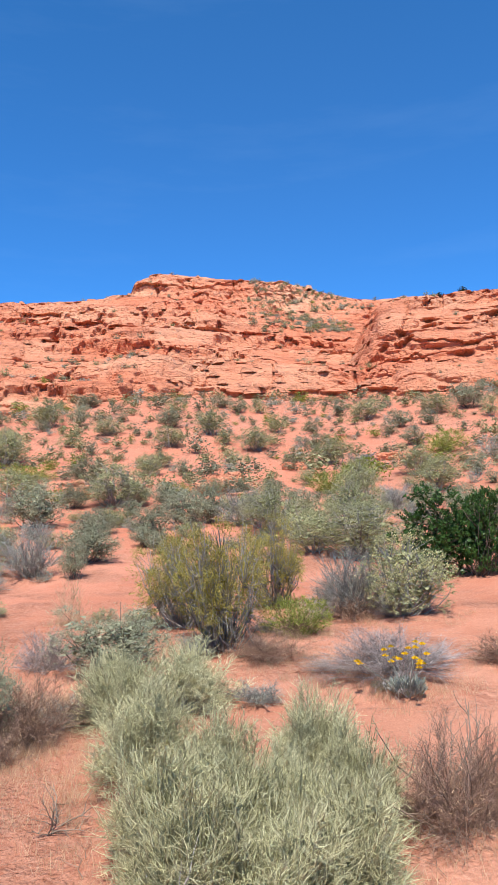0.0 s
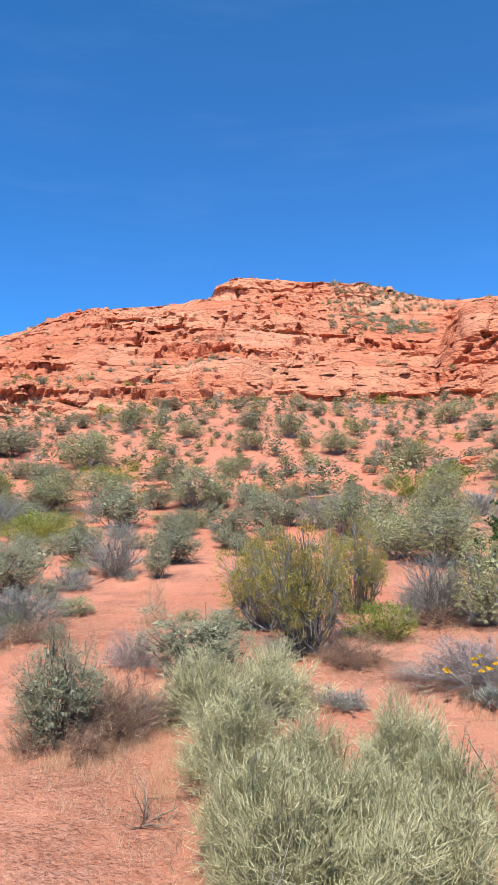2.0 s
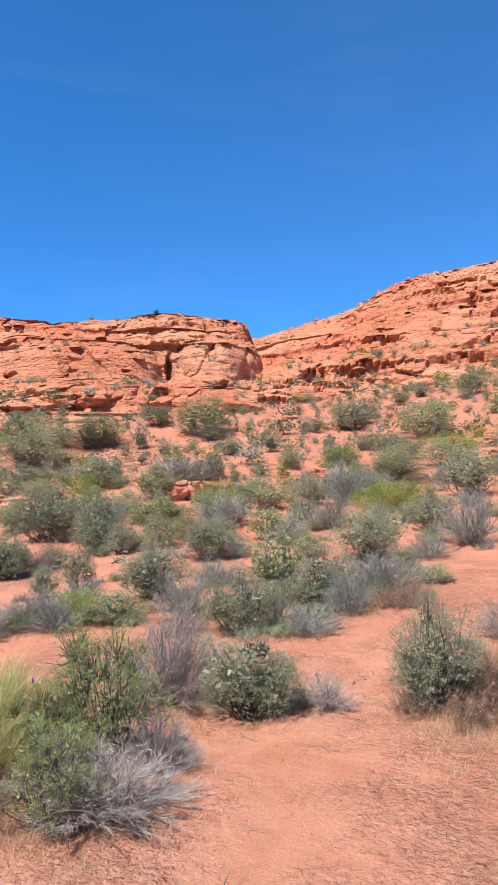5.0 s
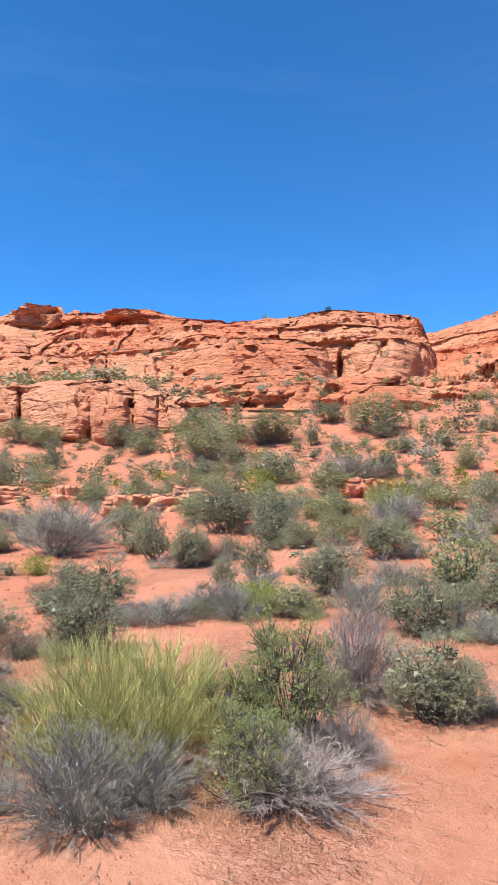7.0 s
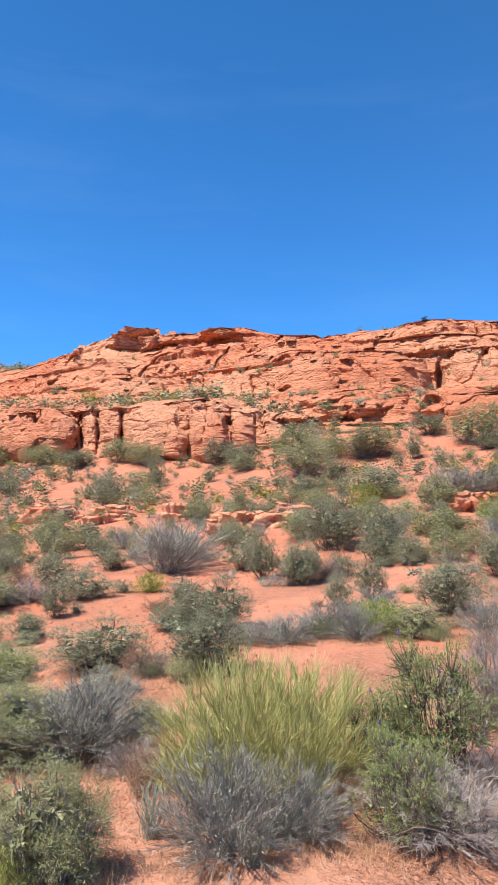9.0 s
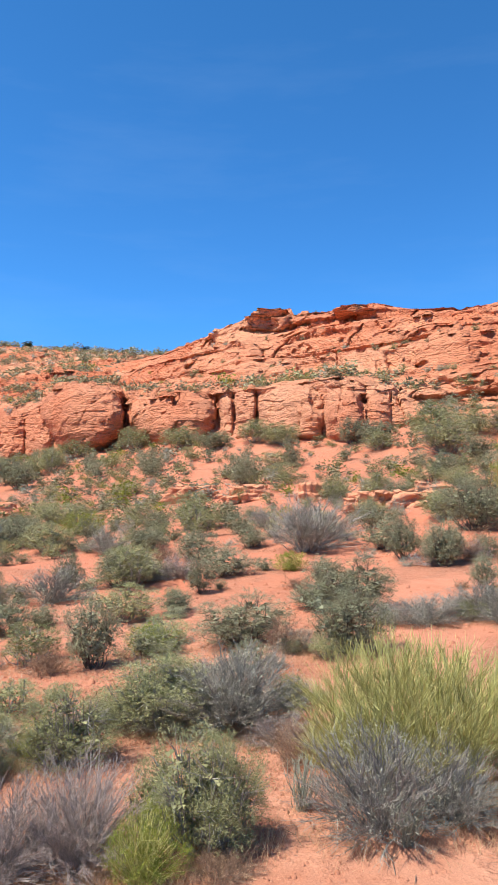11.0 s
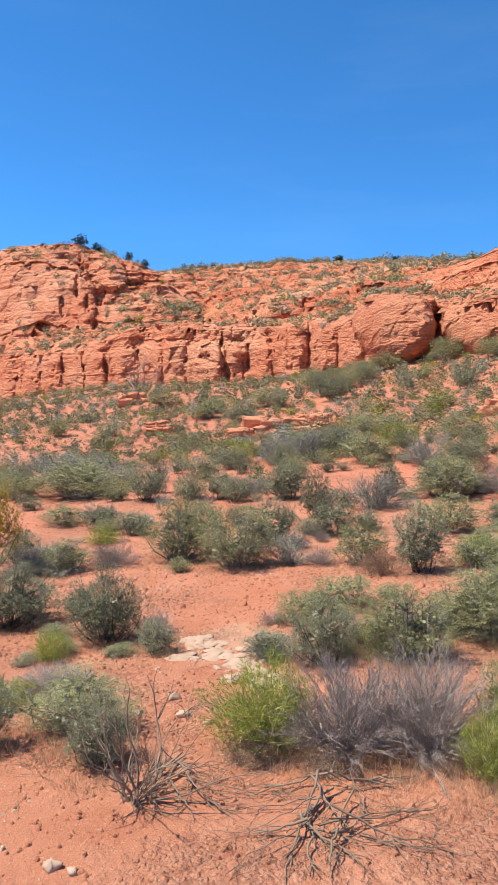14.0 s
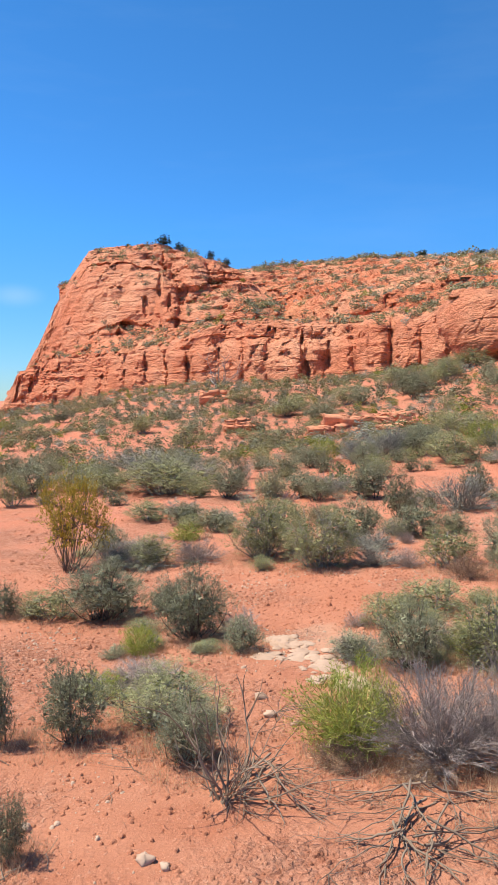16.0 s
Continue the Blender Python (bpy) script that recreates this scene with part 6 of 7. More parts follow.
def joined_growth(name, spots, label, leaves=150, seed=0, leaf=0.11, slim=0.6, core=4):
    """Many small far shrubs as one growth, a material for each sort."""
    sorts = {"sage": SAGE_LEAF, "olive": OLIVE_LEAF, "grey": SILVER_LEAF, "green": GREEN_LEAF, "cream": OLIVE_LEAF, "juniper": JUNIPER_LEAF}
    names = list(sorts)
    models = []
    for v in range(5):
        _, green, _ = mound_parts(400 + seed + v, 4, 0, leaves, leaf=leaf, wide=leaf * slim, lobes=13, lobe=(0.2, 0.3), core=core, sprig=0.18)
        models.append((np.concatenate(green.v), np.concatenate(green.f)))
    vs, fs, ms, n = [], [], [], 0
    r2 = np.random.default_rng(seed)
    for kind, x, y, z, w, h in spots:
        v, f = models[int(r2.integers(0, 5))]
        t = r2.uniform(0, 6.28)
        c, s = math.cos(t), math.sin(t)
        q = np.stack([(v[:, 0] * c - v[:, 1] * s) * w + x, (v[:, 0] * s + v[:, 1] * c) * w + y, v[:, 2] * h + z], 1)
        vs.append(q)
        fs.append(f + n)
        ms.append(np.full(len(f), names.index(kind)))
        n += len(q)
    tri = Tris()
    tri.v, tri.f, tri.n = vs, fs, n
    me = tri.mesh(name, sorts[names[0]])
    for k in names[1:]:
        me.materials.append(sorts[k])
    me.polygons.foreach_set("material_index", np.concatenate(ms).astype(np.int32))
    return tagged(new(name, me), label, "scrub", kind="stuff")


joined_growth("slope_scrub", [q for q in far_spots if math.hypot(q[1], q[2]) < 46], "grey-green desert scrub scattered over the red slope", 520, 1, 0.056)
joined_growth("far_scrub", [q for q in far_spots if math.hypot(q[1], q[2]) >= 46], "grey-green desert scrub dotted over the far slope", 100, 4, 0.13)


def sheet_spots(mass, n, seed, wide=(0.5, 1.6), lo=0.1, hi=9.0, kinds=("sage", "olive", "grey", "green"), probs=(0.4, 0.42, 0.1, 0.08), lie=0.72, az=(-30, 130)):
    """Level places on a rock mass where soil and shrubs gather."""
    pts, along = SHEETS[mass]
    r2 = np.random.default_rng(seed)
    du, dv = np.gradient(pts, axis=0), np.gradient(pts, axis=1)
    nrm = np.cross(du, dv)
    nz = np.abs(nrm[..., 2]) / (np.linalg.norm(nrm, axis=2) + 1e-9)
    a = np.degrees(np.arctan2(-pts[..., 0], pts[..., 1]))
    ok = np.argwhere((nz > lie) & (along > lo) & (along < hi) & (a > az[0]) & (a < az[1]) & (vnoise(pts[..., 0] / 9, pts[..., 1] / 9, pts[..., 2] / 5, seed) > -0.25))
    out = []
    for i, j in ok[r2.integers(0, len(ok), n)]:
        x, y, z = pts[i, j]
        w = r2.uniform(*wide) * r2.uniform(0.6, 1.1)
        out.append((str(r2.choice(kinds, p=probs)), x, y, z - 0.08, w, w * r2.uniform(0.5, 0.8)))
    return out


LOW = (0.5, 0.36, 0.1, 0.04)
bench_spots = sheet_spots("mesa", 330, 61, (0.3, 1.05), 0.15, 5.2, probs=LOW) + sheet_spots("spur", 70, 62, (0.3, 0.9), 0.2, 5.1, probs=LOW) + sheet_spots("rim_cliff", 170, 63, (0.3, 1.0), 0.2, 5.1, probs=LOW)
bench_spots += sheet_spots("mesa", 90, 71, (0.4, 1.2), 0.0, 1.2, probs=LOW, az=(14, 40)) + sheet_spots("rim_cliff", 55, 72, (0.4, 1.2), 0.0, 2.0, probs=LOW, az=(37, 58))
bench_spots += sheet_spots("mesa", 520, 73, (0.4, 1.4), 2.7, 5.1, probs=LOW, az=(-7, 5), lie=0.12)
joined_growth("ledge_scrub", bench_spots, "small green shrubs rooted on the sandstone ledges", 140, 2, 0.11)
HIGH = (0.62, 0.3, 0.06, 0.02)
plateau_spots = sheet_spots("far_slope", 520, 67, (0.9, 2.4), 3.7, 4.25, probs=HIGH, lie=0.3) + sheet_spots("far_slope", 1900, 64, (0.7, 2.2), 0.1, 4.6, probs=HIGH, lie=0.6) + sheet_spots("column_band", 420, 65, (0.6, 1.7), 1.0, 2.8, probs=HIGH, lie=0.6) + sheet_spots("butte", 420, 66, (0.7, 2.0), 0.1, 4.5, probs=HIGH)
joined_growth("plateau_scrub", plateau_spots, "dark scrub dotted over the high slope and butte", 40, 3, 0.18, 0.8, 2)


# ---- rocks ----
def stone_mesh(name, seed, material, flat=1.0, nu=16, nv=9, blocky=3.2, rough=0.16):
    """A weathered block about one unit across."""
    u, v = np.linspace(0, 2 * np.pi, nu, endpoint=False), np.linspace(-np.pi / 2, np.pi / 2, nv)
    U, V = np.meshgrid(u, v, indexing="ij")
    p = lambda q, e: np.sign(q) * np.abs(q) ** (2 / e)
    x, y, z = p(np.cos(V), blocky) * p(np.cos(U), blocky), p(np.cos(V), blocky) * p(np.sin(U), blocky), p(np.sin(V), blocky)
    chip = cells(np.floor(x * 2.3 + seed), np.floor(y * 2.3), np.floor(z * 2.6), seed) + 0.5 * cells(np.floor(x * 4.7 + seed), np.floor(y * 4.7), np.floor(z * 5.5), seed + 2)
    k = 1 + rough * 0.9 * (chip - 0.75) + rough * fbm(x * 1.3 + seed, y * 1.3, z * 1.3, seed, 3) * 2
    pts = np.stack([x * k, y * k, z * (1 + rough * vnoise(x * 2, y * 2, 0.5, seed + 9)) * flat], -1) * 0.5
    t = Tris()
    i = (np.arange(nu)[:, None] * nv + np.arange(nv - 1)[None, :]).ravel()
    j = ((np.arange(nu)[:, None] + 1) % nu * nv + np.arange(nv - 1)[None, :]).ravel()
    t.add(pts, np.stack([i, j, j + 1, i + 1], 1))
    return t.mesh(name, material)


BLOCKS = [stone_mesh("block", 300 + k, LEDGE_STONE, blocky=5.0, rough=0.42, nu=30, nv=16) for k in range(6)]
for n, (x, y, w, h) in enumerate(LEDGES_1 + LEDGES_2):
    ledge = tagged(new("rock_ledge"), "weathered red sandstone ledge breaking out of the slope", "rock")
    ledge.location = (x, y, ground_at(x, y))
    face = math.degrees(math.atan2(-x, y))
    c, sn = math.cos(radians(face)), math.sin(radians(face))
    for tier, (lift, back0, share) in enumerate(((0.12, 0.0, 1.0), (0.52, 0.35, 0.75))):
        pieces = max(3, min(11, int(w * share / max(h, 0.25) * 1.7)))
        for k in range(pieces):
            b = new("block", BLOCKS[int(rng.integers(0, 6))])
            b.parent = ledge
            s = ((k + 0.5) / pieces - 0.5) * share + rng.uniform(-0.06, 0.06)
            size = w * share / pieces * rng.uniform(1.0, 1.6)
            hh = h * rng.uniform(0.5, 0.75)
            back = back0 * h + rng.uniform(0.0, 0.5) * size
            b.matrix_basis = pose(s * w * c - back * sn, s * w * sn + back * c, lift * h + rng.uniform(-0.08, 0.08) * h, rng.uniform(-4, 4), rng.uniform(-6, 6), face + rng.uniform(-14, 14)) @ Matrix.Diagonal((size, size * rng.uniform(0.8, 1.4), hh, 1))

# blocks standing proud on the rims
for a, r, e, w, h, d in ((67.6, 72.0, 13.15, 3.4, 0.9, 4.0), (67.9, 72.5, 12.5, 3.2, 1.6, 4.0), (66.7, 71.0, 12.5, 1.9, 1.3, 3.0), (61.0, 66.0, 13.4, 3.0, 0.9, 3.5), (12.4, 112.0, 18.8, 1.6, 1.2, 2.0)):
    b = tagged(new("rim_block", stone_mesh("rim_block", int(a * 10), ROCK_COLUMNS, 1.0, 44, 26, 5.0, 0.36)), "massive red sandstone block on the cliff", "rock")
    x, y = -math.sin(radians(a)) * r, math.cos(radians(a)) * r
    b.matrix_basis = pose(x, y, 1.6 + r * math.tan(radians(e)), 0, 0, a) @ Matrix.Diagonal((w, d, h, 1))

# pale crust of broken slabs beside the path
crust = tagged(new("pale_slab_outcrop"), "cracked cream-white rock slabs flush with red soil", "rock")
crust.location = (-5.4, -0.95, ground_at(-5.4, -0.95))
SLABS = [stone_mesh("slab", 330 + k, PALE_STONE, 1.0, 15, 8, 2.6, 0.45) for k in range(5)]
for k in range(90):
    u, v = rng.random(), rng.normal(0, 0.13)
    dx, dy = -5.80 + 0.94 * u + v + 5.4, -1.30 + 0.67 * u + 0.8 * rng.normal(0, 0.13) + 0.95
    size = float(np.clip(rng.lognormal(-3.2, 0.6), 0.02, 0.12)) * (1.2 - abs(v) * 2)
    b = new("slab", SLABS[k % 5])
    b.parent = crust
    b.matrix_basis = pose(dx, dy, ground_at(-5.4 + dx, -0.95 + dy) - crust.location.z + 0.002, rng.uniform(-5, 5), rng.uniform(-5, 5), rng.uniform(0, 360)) @ Matrix.Diagonal((size * rng.uniform(0.9, 1.7), size, min(0.026, size * 0.35), 1))

for x, y, size in ((-4.57, -1.19, 0.075), (-2.93, -1.36, 0.06), (-2.90, -1.28, 0.04), (-4.2, -0.95, 0.05), (-3.1, -1.9, 0.05), (-4.35, -1.35, 0.06), (-4.3, -1.1, 0.07)):
    b = tagged(new("stone", SLABS[int(rng.integers(0, 5))]), "small pale stone lying on red sand", "stone", group="stones on the sand")
    b.matrix_basis = pose(x, y, ground_at(x, y) + size * 0.12, rng.uniform(-10, 10), 0, rng.uniform(0, 360)) @ Matrix.Diagonal((size * 1.0, size * 0.75, size * 0.6, 1))


def scatter_bits(name, model, spots, material, label, category):
    """Many small bits as one object."""
    v, f = np.concatenate(model.v), np.concatenate(model.f)
    t = Tris()
    for x, y, sx, sy, sz, lift, turn in spots:
        c, s = math.cos(turn), math.sin(turn)
        q = np.stack([(v[:, 0] * sx * c - v[:, 1] * sy * s) + x, (v[:, 0] * sx * s + v[:, 1] * sy * c) + y, v[:, 2] * sz + lift], 1)
        t.add(q, f)
    return tagged(new(name, t.mesh(name, material)), label, category, kind="stuff")


def pebble_model(seed):
    t = Tris()
    r2 = np.random.default_rng(seed)
    u = np.arange(6) * np.pi / 3
    low = np.stack([np.cos(u), np.sin(u), 0 * u - 0.3], 1) * r2.uniform(0.8, 1.1, (6, 1)) * 0.5
    top = np.stack([np.cos(u + 0.3) * 0.6, np.sin(u + 0.3) * 0.6, 0 * u + 0.8], 1) * r2.uniform(0.8, 1.1, (6, 1)) * 0.5
    i = np.arange(6)
    j = (i + 1) % 6
    t.add(np.concatenate([low, top]), np.concatenate([np.stack([i, j, j + 6, i + 6], 1), np.array([[6, 7, 8, 9], [6, 9, 10, 11]])]))
    return t


def ground_many(xs, ys):
    return ground_z(np.degrees(np.arctan2(-xs, ys)), np.hypot(xs, ys))


def bit_spots(n, seed, az, rr, size, spread=0.6, power=0.6, mask=None):
    r2 = np.random.default_rng(seed)
    a, r = np.radians(r2.uniform(*az, n)), rr[0] + (rr[1] - rr[0]) * r2.random(n) ** power
    x, y = -np.sin(a) * r, np.cos(a) * r
    z = ground_many(x, y)
    s = np.clip(size * r2.lognormal(0, spread, n), size * 0.4, size * 2.4)
    keep = vnoise(x / 1.1, y / 1.1, 0.4, seed) > (-2 if mask is None else mask)
    return [(x[i], y[i], s[i] * r2.uniform(0.8, 1.5), s[i], s[i] * r2.uniform(0.6, 1.1), z[i], r2.uniform(0, 6.28)) for i in np.nonzero(keep)[0]]


scatter_bits("pale_gravel", pebble_model(1), bit_spots(3000, 3, (88, 120), (2.8, 8.5), 0.013, mask=0.0), PALE_STONE, "pale gravel strewn over red sand", "gravel")
scatter_bits("red_gravel", pebble_model(2), bit_spots(8000, 4, (-20, 122), (2.4, 11), 0.013, 0.7, mask=-0.1), SOIL, "small red clods and stones strewn over the soil", "gravel")
scatter_bits("soil_crumbs", pebble_model(4), bit_spots(17000, 6, (64, 122), (2.6, 9.5), 0.012, 0.7, mask=-0.25), SOIL, "crumbled red soil clods beside the path", "soil")
scatter_bits("slope_stones", pebble_model(6), bit_spots(9000, 8, (-20, 120), (5, 26), 0.034, 0.6, 0.8, -0.05), SOIL, "small broken stones littering the red slope", "gravel")
scatter_bits("red_rubble", pebble_model(3), bit_spots(2600, 5, (-20, 120), (12, 60), 0.075, 0.7, 0.8, 0.05), LEDGE_STONE, "broken red rock scattered on the slope", "rubble")


def sheet_blocks(mass, n, seed, size, lo, hi, lie=0.6):
    r2 = np.random.default_rng(seed)
    out = []
    for _, x, y, z, w, _ in sheet_spots(mass, n, seed, size, lo, hi, lie=lie):
        out.append((x, y, w * r2.uniform(0.8, 1.6), w, w * r2.uniform(0.4, 0.9), z + 0.05, r2.uniform(0, 6.28)))
    return out


fallen = sheet_blocks("far_slope", 1100, 81, (0.5, 2.2), 0.1, 4.4) + sheet_blocks("mesa", 700, 82, (0.4, 1.5), 0.1, 5.0) + sheet_blocks("rim_cliff", 350, 83, (0.3, 1.2), 0.1, 5.0) + sheet_blocks("column_band", 420, 84, (0.4, 1.6), 0.9, 2.8) + sheet_blocks("butte", 400, 85, (0.5, 1.6), 0.1, 4.0)
scatter_bits("fallen_blocks", pebble_model(5), fallen, ROCK_COLUMNS, "fallen red sandstone blocks on the ledges", "rubble")


# ---- dead wood, daisies, dry grass ----
def branch_path(rng, start, way, length, n=6, wander=0.35, drop=0.0):
    p, d = [np.array(start, float)], np.array(way, float)
    for _ in range(n - 1):
        d = d / np.linalg.norm(d)
        p.append(p[-1] + d * length / (n - 1))
        d = d + rng.normal(0, wander, 3) * np.array([1, 1, 0.7]) + np.array([0, 0, -drop])
    return np.array(p)


def dead_shrub(name, x, y, width, height, label, arms=11, flat=False, material=WEATHERED_WOOD, thick=0.006, sweep=(0, 360)):
    """Forking dead branches, each arm a part. sweep: the directions that the arms take."""
    r2 = np.random.default_rng(int(abs(x * 100) + abs(y * 37)))
    ob = tagged(new(name), label, "dead shrub")
    z0 = ground_at(x, y)
    ob.location = (x, y, z0)
    for k in range(arms):
        t = radians(r2.uniform(*sweep))
        rise = r2.uniform(0.02, 0.2) if flat else r2.uniform(0.25, 2.2)
        way = np.array([math.cos(t), math.sin(t), rise])
        ln = (width * 0.62 if flat else math.hypot(width * 0.5, height) * 0.95) * r2.uniform(0.35, 1.15)
        fat = thick * r2.uniform(0.45, 1.2)
        tri = Tris()
        off = r2.normal(0, 0.06 * width, 2)
        main = branch_path(r2, (off[0], off[1], 0.03 if flat else -0.02), way, ln, 9, 0.17, 0.06 if flat else -0.02)
        if flat:
            main[:, 2] = ground_many(main[:, 0] + x, main[:, 1] + y) - z0 + 0.006 + 0.10 * r2.random() * np.linspace(1, 0, 9) ** 2 + 0.018 * r2.random(9)
        tri.rods(main[None], fat, fat * 0.3, 5)
        arm = part("branch", tri.mesh("branch", material), ob)
        for s in range(6):
            tri = Tris()
            i = int(r2.integers(2, 8))
            d = main[i] - main[i - 1]
            sub = branch_path(r2, main[i], d / np.linalg.norm(d) + r2.normal(0, 0.6, 3) * np.array([1, 1, 0.25 if flat else 0.8]), ln * r2.uniform(0.15, 0.5), 6, 0.2)
            if flat:
                sub[:, 2] = np.maximum(ground_many(sub[:, 0] + x, sub[:, 1] + y) - z0 + 0.005, np.minimum(sub[:, 2], 0.04))
            tri.rods(sub[None], fat * 0.5, fat * 0.15, 4)
            part("twig", tri.mesh("twig", material), arm)
    return ob


for x, y, w, h in PLACES["dead"]:
    dead_shrub("dead_shrub", x, y, w * 1.1, h, "bare grey-brown dead shrub with forking branches", 19)
dead_shrub("dead_shrub", -0.55, 2.75, 0.55, 0.22, "bleached grey dead branches beside a pale bush", 12, material=BLEACHED_WOOD, thick=0.007)
dead_shrub("dead_shrub", -3.32, 2.92, 0.5, 0.32, "bleached white dead branches beside a lupine", 14, material=BLEACHED_WOOD, thick=0.006)
dead_shrub("dead_shrub", -1.32, 3.62, 0.5, 0.16, "brown dead twigs in dry grass", 8, thick=0.006)
for x, y, w, h in PLACES["roots"]:
    dead_shrub("dead_root_crown", x, y, max(w, 0.55) * 1.4, h, "fallen dead branches spread flat on red sand", 12, True, thick=0.0055, sweep=(-100, 130))

# bare tree below the columns
a, r = 101.9, 82.0
x, y = polar(a, r)
dead_shrub("dead_tree", x, y, 4.6, 4.2, "bare grey dead tree standing in scrub", 10, material=GREY_TWIG, thick=0.07)


def daisy_clump(x, y, w, h):
    r2 = np.random.default_rng(12)
    ob = tagged(new("daisy_clump"), "clump of yellow daisies over silvery basal leaves", "wildflower")
    z0 = ground_at(x, y)
    ob.location = (x, y, z0)
    leaf = Tris()
    n = 900
    t, s = r2.uniform(0, 6.28, n), r2.random(n) ** 0.5
    at = np.stack([np.cos(t) * s * 0.11, np.sin(t) * s * 0.11, 0.02 + 0.08 * r2.random(n)], 1)
    leaf.blades(at, np.stack([np.cos(t) * 0.6, np.sin(t) * 0.6, 0.5 + r2.random(n)], 1), 0.06 * r2.uniform(0.5, 1.2, n), 0.009, r2)
    part("leaves", leaf.mesh("leaves", SILVER_LEAF), ob)
    for k in range(19):
        t = r2.uniform(0, 6.28)
        top = np.array([math.cos(t) * r2.uniform(0.05, 0.42), math.sin(t) * r2.uniform(0.05, 0.34), r2.uniform(0.22, 0.46)])
        stalk = Tris()
        stalk.rods(curve_paths(top[None] * np.array([0.1, 0.1, 0]), top[None] * np.array([0.5, 0.5, 0.6]), top[None], 5), 0.0022, 0.0015)
        st = part("stalk", stalk.mesh("stalk", SILVER_LEAF), ob)
        head = Tris()
        q = np.arange(16) * np.pi / 8
        ray = np.stack([np.cos(q), np.sin(q), np.full(16, 0.15)], 1)
        head.blades(np.repeat(top[None], 16, 0), ray, 0.027, 0.015, r2)
        head.blades(np.repeat(top[None] + [[0, 0, 0.003]], 16, 0), ray + r2.normal(0, 0.3, (16, 3)) + [0, 0, 0.6], 0.018, 0.012, r2)
        part("flower_head", head.mesh("flower_head", YELLOW_PETAL), st, "bright yellow daisy head")


for spot in PLACES["daisy"]:
    daisy_clump(*spot)


def junipers():
    """Dark conifers and scrub along the crest of the butte and plateau."""
    r2 = np.random.default_rng(44)
    for mass, a, h, w in (("butte", 106.1, 3.2, 3.4), ("butte", 104.6, 2.0, 1.6), ("butte", 102.5, 2.6, 2.0), ("butte", 101.2, 2.0, 1.8), ("butte", 104.9, 2.2, 2.2), ("far_slope", 86.3, 2.4, 3.0), ("far_slope", 82.0, 1.6, 2.4), ("spur", -12.0, 0.8, 0.9), ("spur", -10.2, 0.6, 0.7), ("far_slope", 79.0, 1.3, 2.0), ("butte", 108.8, 1.0, 1.6), ("rim_cliff", 45.0, 0.7, 0.7)):
        pts, along = SHEETS[mass]
        col = pts[int(np.argmin(np.abs(np.degrees(np.arctan2(-pts[:, 40, 0], pts[:, 40, 1])) - a)))]
        e = col[:, 2] / np.hypot(col[:, 0], col[:, 1])
        x, y, z = col[int(np.argmax(e))]
        wood, green, _ = mound_parts(int(r2.integers(0, 999)), 12, 40, 2200, leaf=0.05, wide=0.035, lobes=20, stem_r=0.02)
        trunk = Tris()
        trunk.rods(np.array([[[0, 0, -0.1], [0.02, 0, 0.3], [0, 0.02, 0.7]]]), 0.05, 0.02, 6)
        ob = tagged(new("juniper"), "dark green juniper on the rock crest", "tree")
        ob.matrix_basis = pose(x, y, z - 0.25, 0, 0, r2.uniform(0, 360)) @ Matrix.Diagonal((w * 0.95, w * 0.95, h * 0.75, 1))
        part("trunk", trunk.mesh("trunk", BARK), ob)
        part("branchwork", wood.mesh("branchwork", BARK), ob)
        part("crown", green.mesh("crown", JUNIPER_LEAF), ob)


junipers()

# dry grass and fallen twigs between the near shrubs
blade_model = Tris()
r3 = np.random.default_rng(9)
n = 22
t = r3.uniform(0, 6.28, n)
base = np.stack([r3.normal(0, 0.35, n), r3.normal(0, 0.35, n), np.zeros(n)], 1)
tip = base + np.stack([np.cos(t) * 0.3, np.sin(t) * 0.3, r3.uniform(0.3, 1.0, n)], 1)
blade_model.blades(base, tip - base, np.linalg.norm(tip - base, axis=1), 0.016, r3, True)
grass_spots = []
near = [s for k in ("sage", "ephedra", "grey", "purple", "olive", "green", "yellow", "lupine", "broom", "grass", "cream") for s in PLACES.get(k, []) if math.hypot(s[0], s[1]) < 9.5]
for x, y, w, h in near:
    for _ in range(int(26 + 46 * w)):
        t, q = rng.uniform(0, 6.28), w * rng.uniform(0.35, 0.8)
        gx, gy = x + math.cos(t) * q, y + math.sin(t) * q
        if math.hypot(gx + 0.3, gy + 0.2) > 1.9:
            s = rng.uniform(0.05, 0.14)
            grass_spots.append((gx, gy, s, s, s * rng.uniform(0.6, 1.1), ground_at(gx, gy), rng.uniform(0, 6.28)))
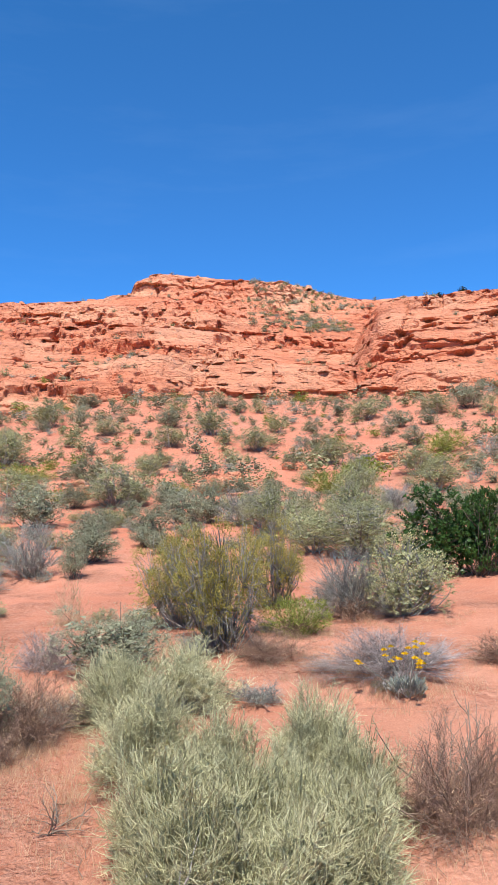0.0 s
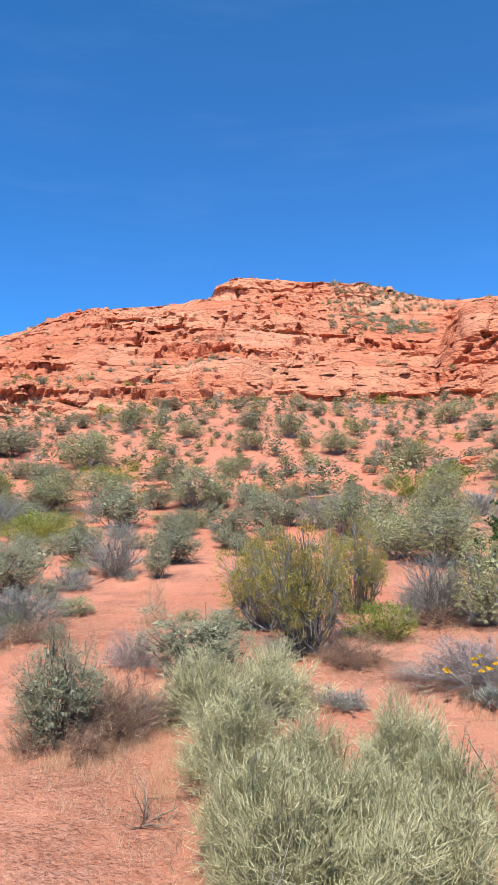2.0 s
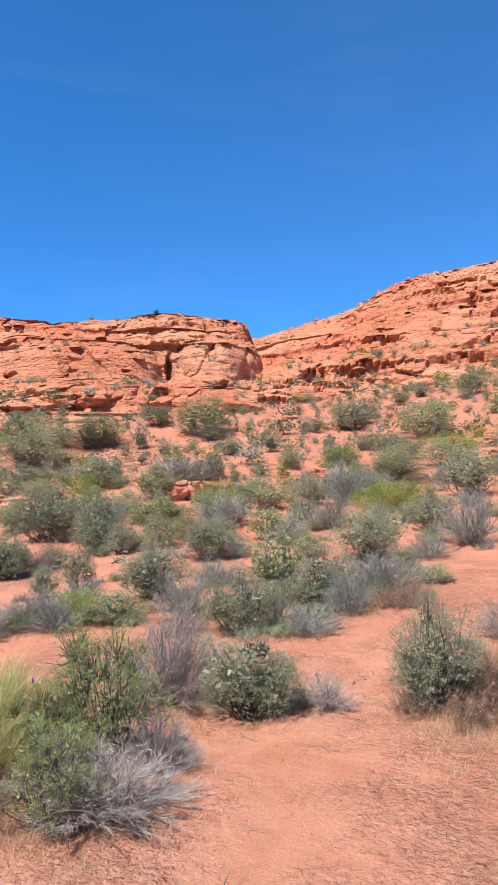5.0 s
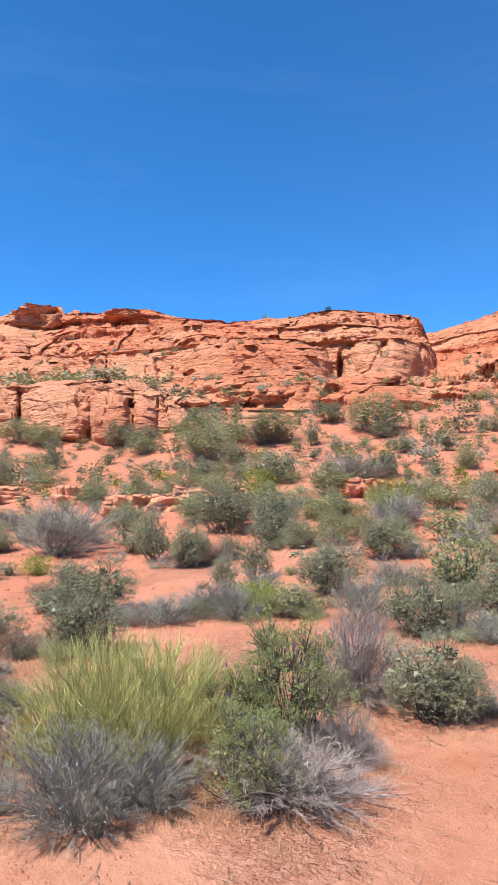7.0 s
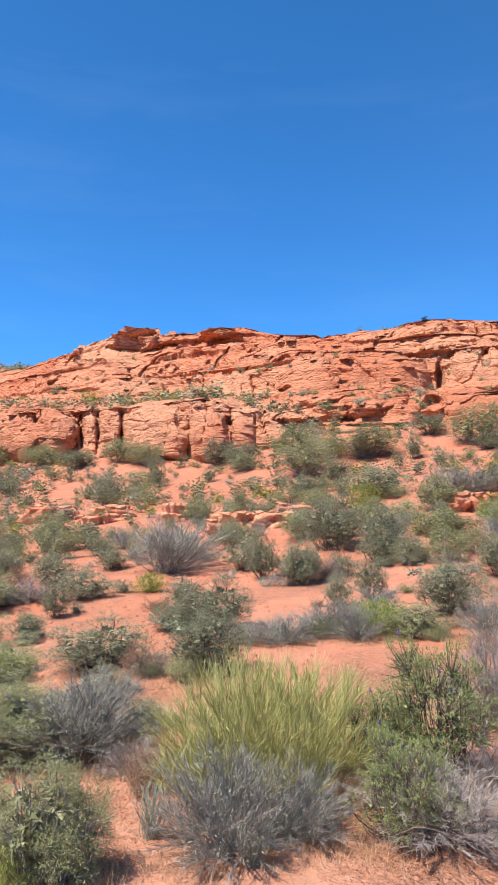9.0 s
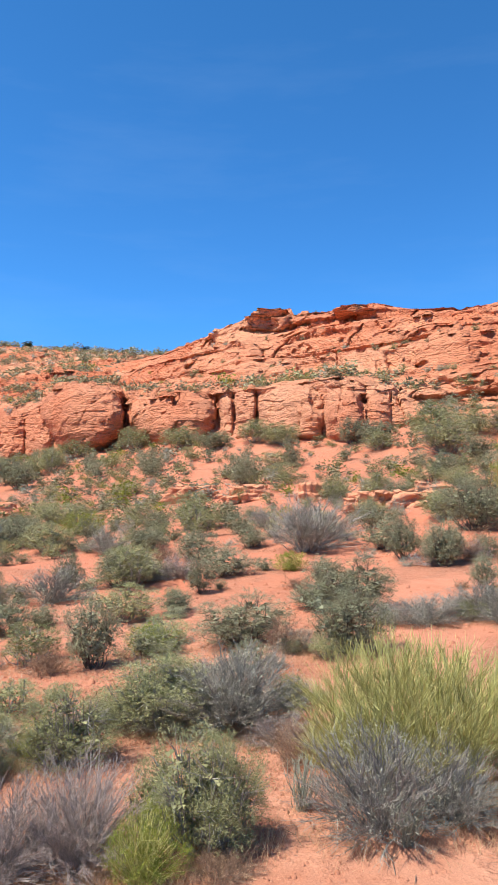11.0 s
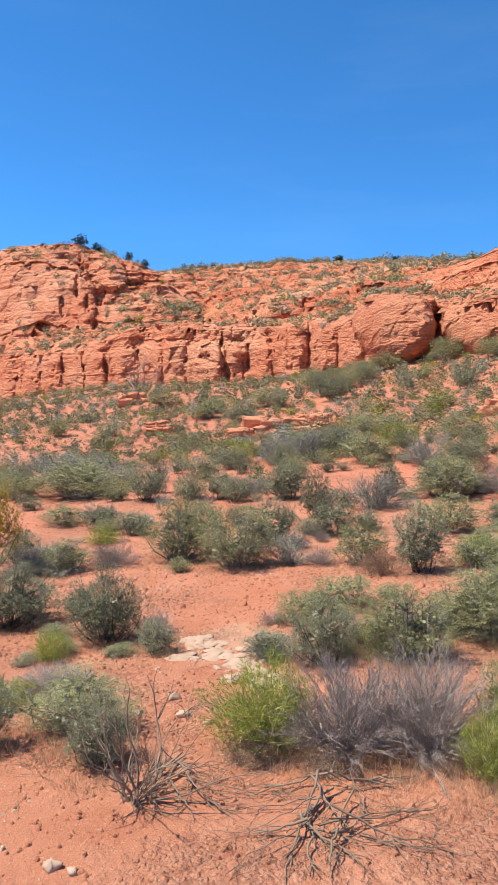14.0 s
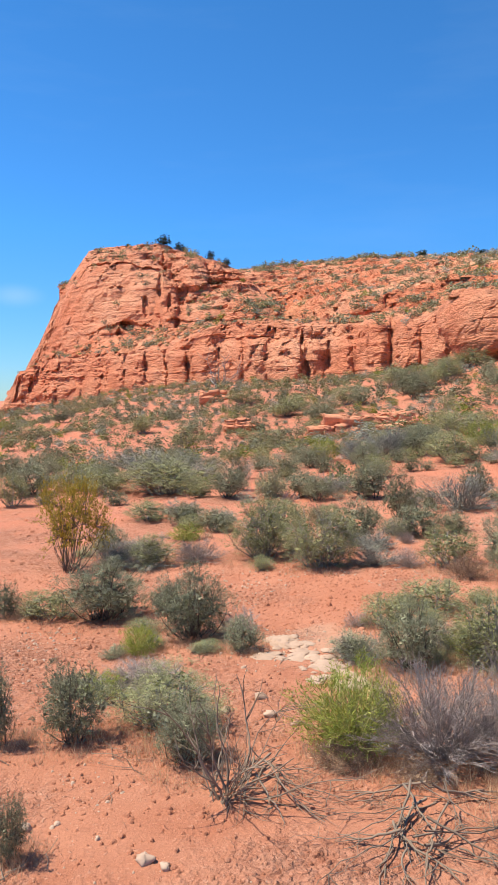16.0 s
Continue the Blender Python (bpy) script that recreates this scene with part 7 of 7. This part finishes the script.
for x, y in ((-1.9, 4.7), (-1.6, 4.3), (-1.3, 3.9), (0.8, 3.6), (1.1, 3.9), (0.6, 5.6), (0.2, 5.9), (-2.2, 4.9), (-1.9, 4.2), (-0.2, 6.4), (-3.6, 0.2), (-3.9, -0.4)):
    for _ in range(60):
        gx, gy = x + rng.normal(0, 0.25), y + rng.normal(0, 0.25)
        s = rng.uniform(0.05, 0.14)
        grass_spots.append((gx, gy, s, s, s * rng.uniform(0.6, 1.2), ground_at(gx, gy), rng.uniform(0, 6.28)))
grass_spots += [(x, y, s, s, s * 0.8, z, t) for x, y, _, s, _, z, t in bit_spots(520, 79, (-20, 70), (2.3, 7.0), 0.05, 0.5, mask=0.05)]
scatter_bits("dry_grass", blade_model, grass_spots, DRY_GRASS, "sparse dry tan grass around the shrubs", "dry grass")

litter = Tris()
litter.rods(np.array([[[-0.5, 0, 0.02], [-0.15, 0.06, 0.05], [0.2, -0.04, 0.03], [0.5, 0.05, 0.02]], [[-0.1, 0.03, 0.04], [0.05, 0.16, 0.05], [0.2, 0.24, 0.03], [0.3, 0.3, 0.02]]]), 0.009, 0.004)
twig_spots = []
for x, y, w, h in near:
    for _ in range(7):
        t, q = rng.uniform(0, 6.28), w * rng.uniform(0.3, 0.95)
        gx, gy = x + math.cos(t) * q, y + math.sin(t) * q
        s = rng.uniform(0.10, 0.34)
        twig_spots.append((gx, gy, s, s, s * 0.5, ground_at(gx, gy) + 0.004, rng.uniform(0, 6.28)))
twig_spots += [(x, y, s * 9, s * 9, s * 4, z + 0.004, t) for x, y, _, s, _, z, t in bit_spots(260, 77, (-18, 118), (2.4, 5.5), 0.016, 0.5)]
r4 = np.random.default_rng(91)
for x, y, w, h in near:
    for _ in range(int(10 + 14 * w)):
        t, q = r4.uniform(0, 6.28), w * (0.3 + 0.55 * r4.random() ** 1.5)
        gx, gy = x + math.cos(t) * q, y + math.sin(t) * q
        s = r4.uniform(0.03, 0.10)
        twig_spots.append((gx, gy, s, s, s * 0.7, ground_at(gx, gy) + 0.003, r4.uniform(0, 6.28)))
twig_spots += [(x, y, s * 4, s * 4, s * 3, z + 0.003, t) for x, y, _, s, _, z, t in bit_spots(2600, 78, (-20, 118), (2.3, 7.5), 0.012, 0.5, mask=0.0)]
scatter_bits("twig_litter", litter, twig_spots, WEATHERED_WOOD, "fallen dry twigs lying on the red sand", "twigs")
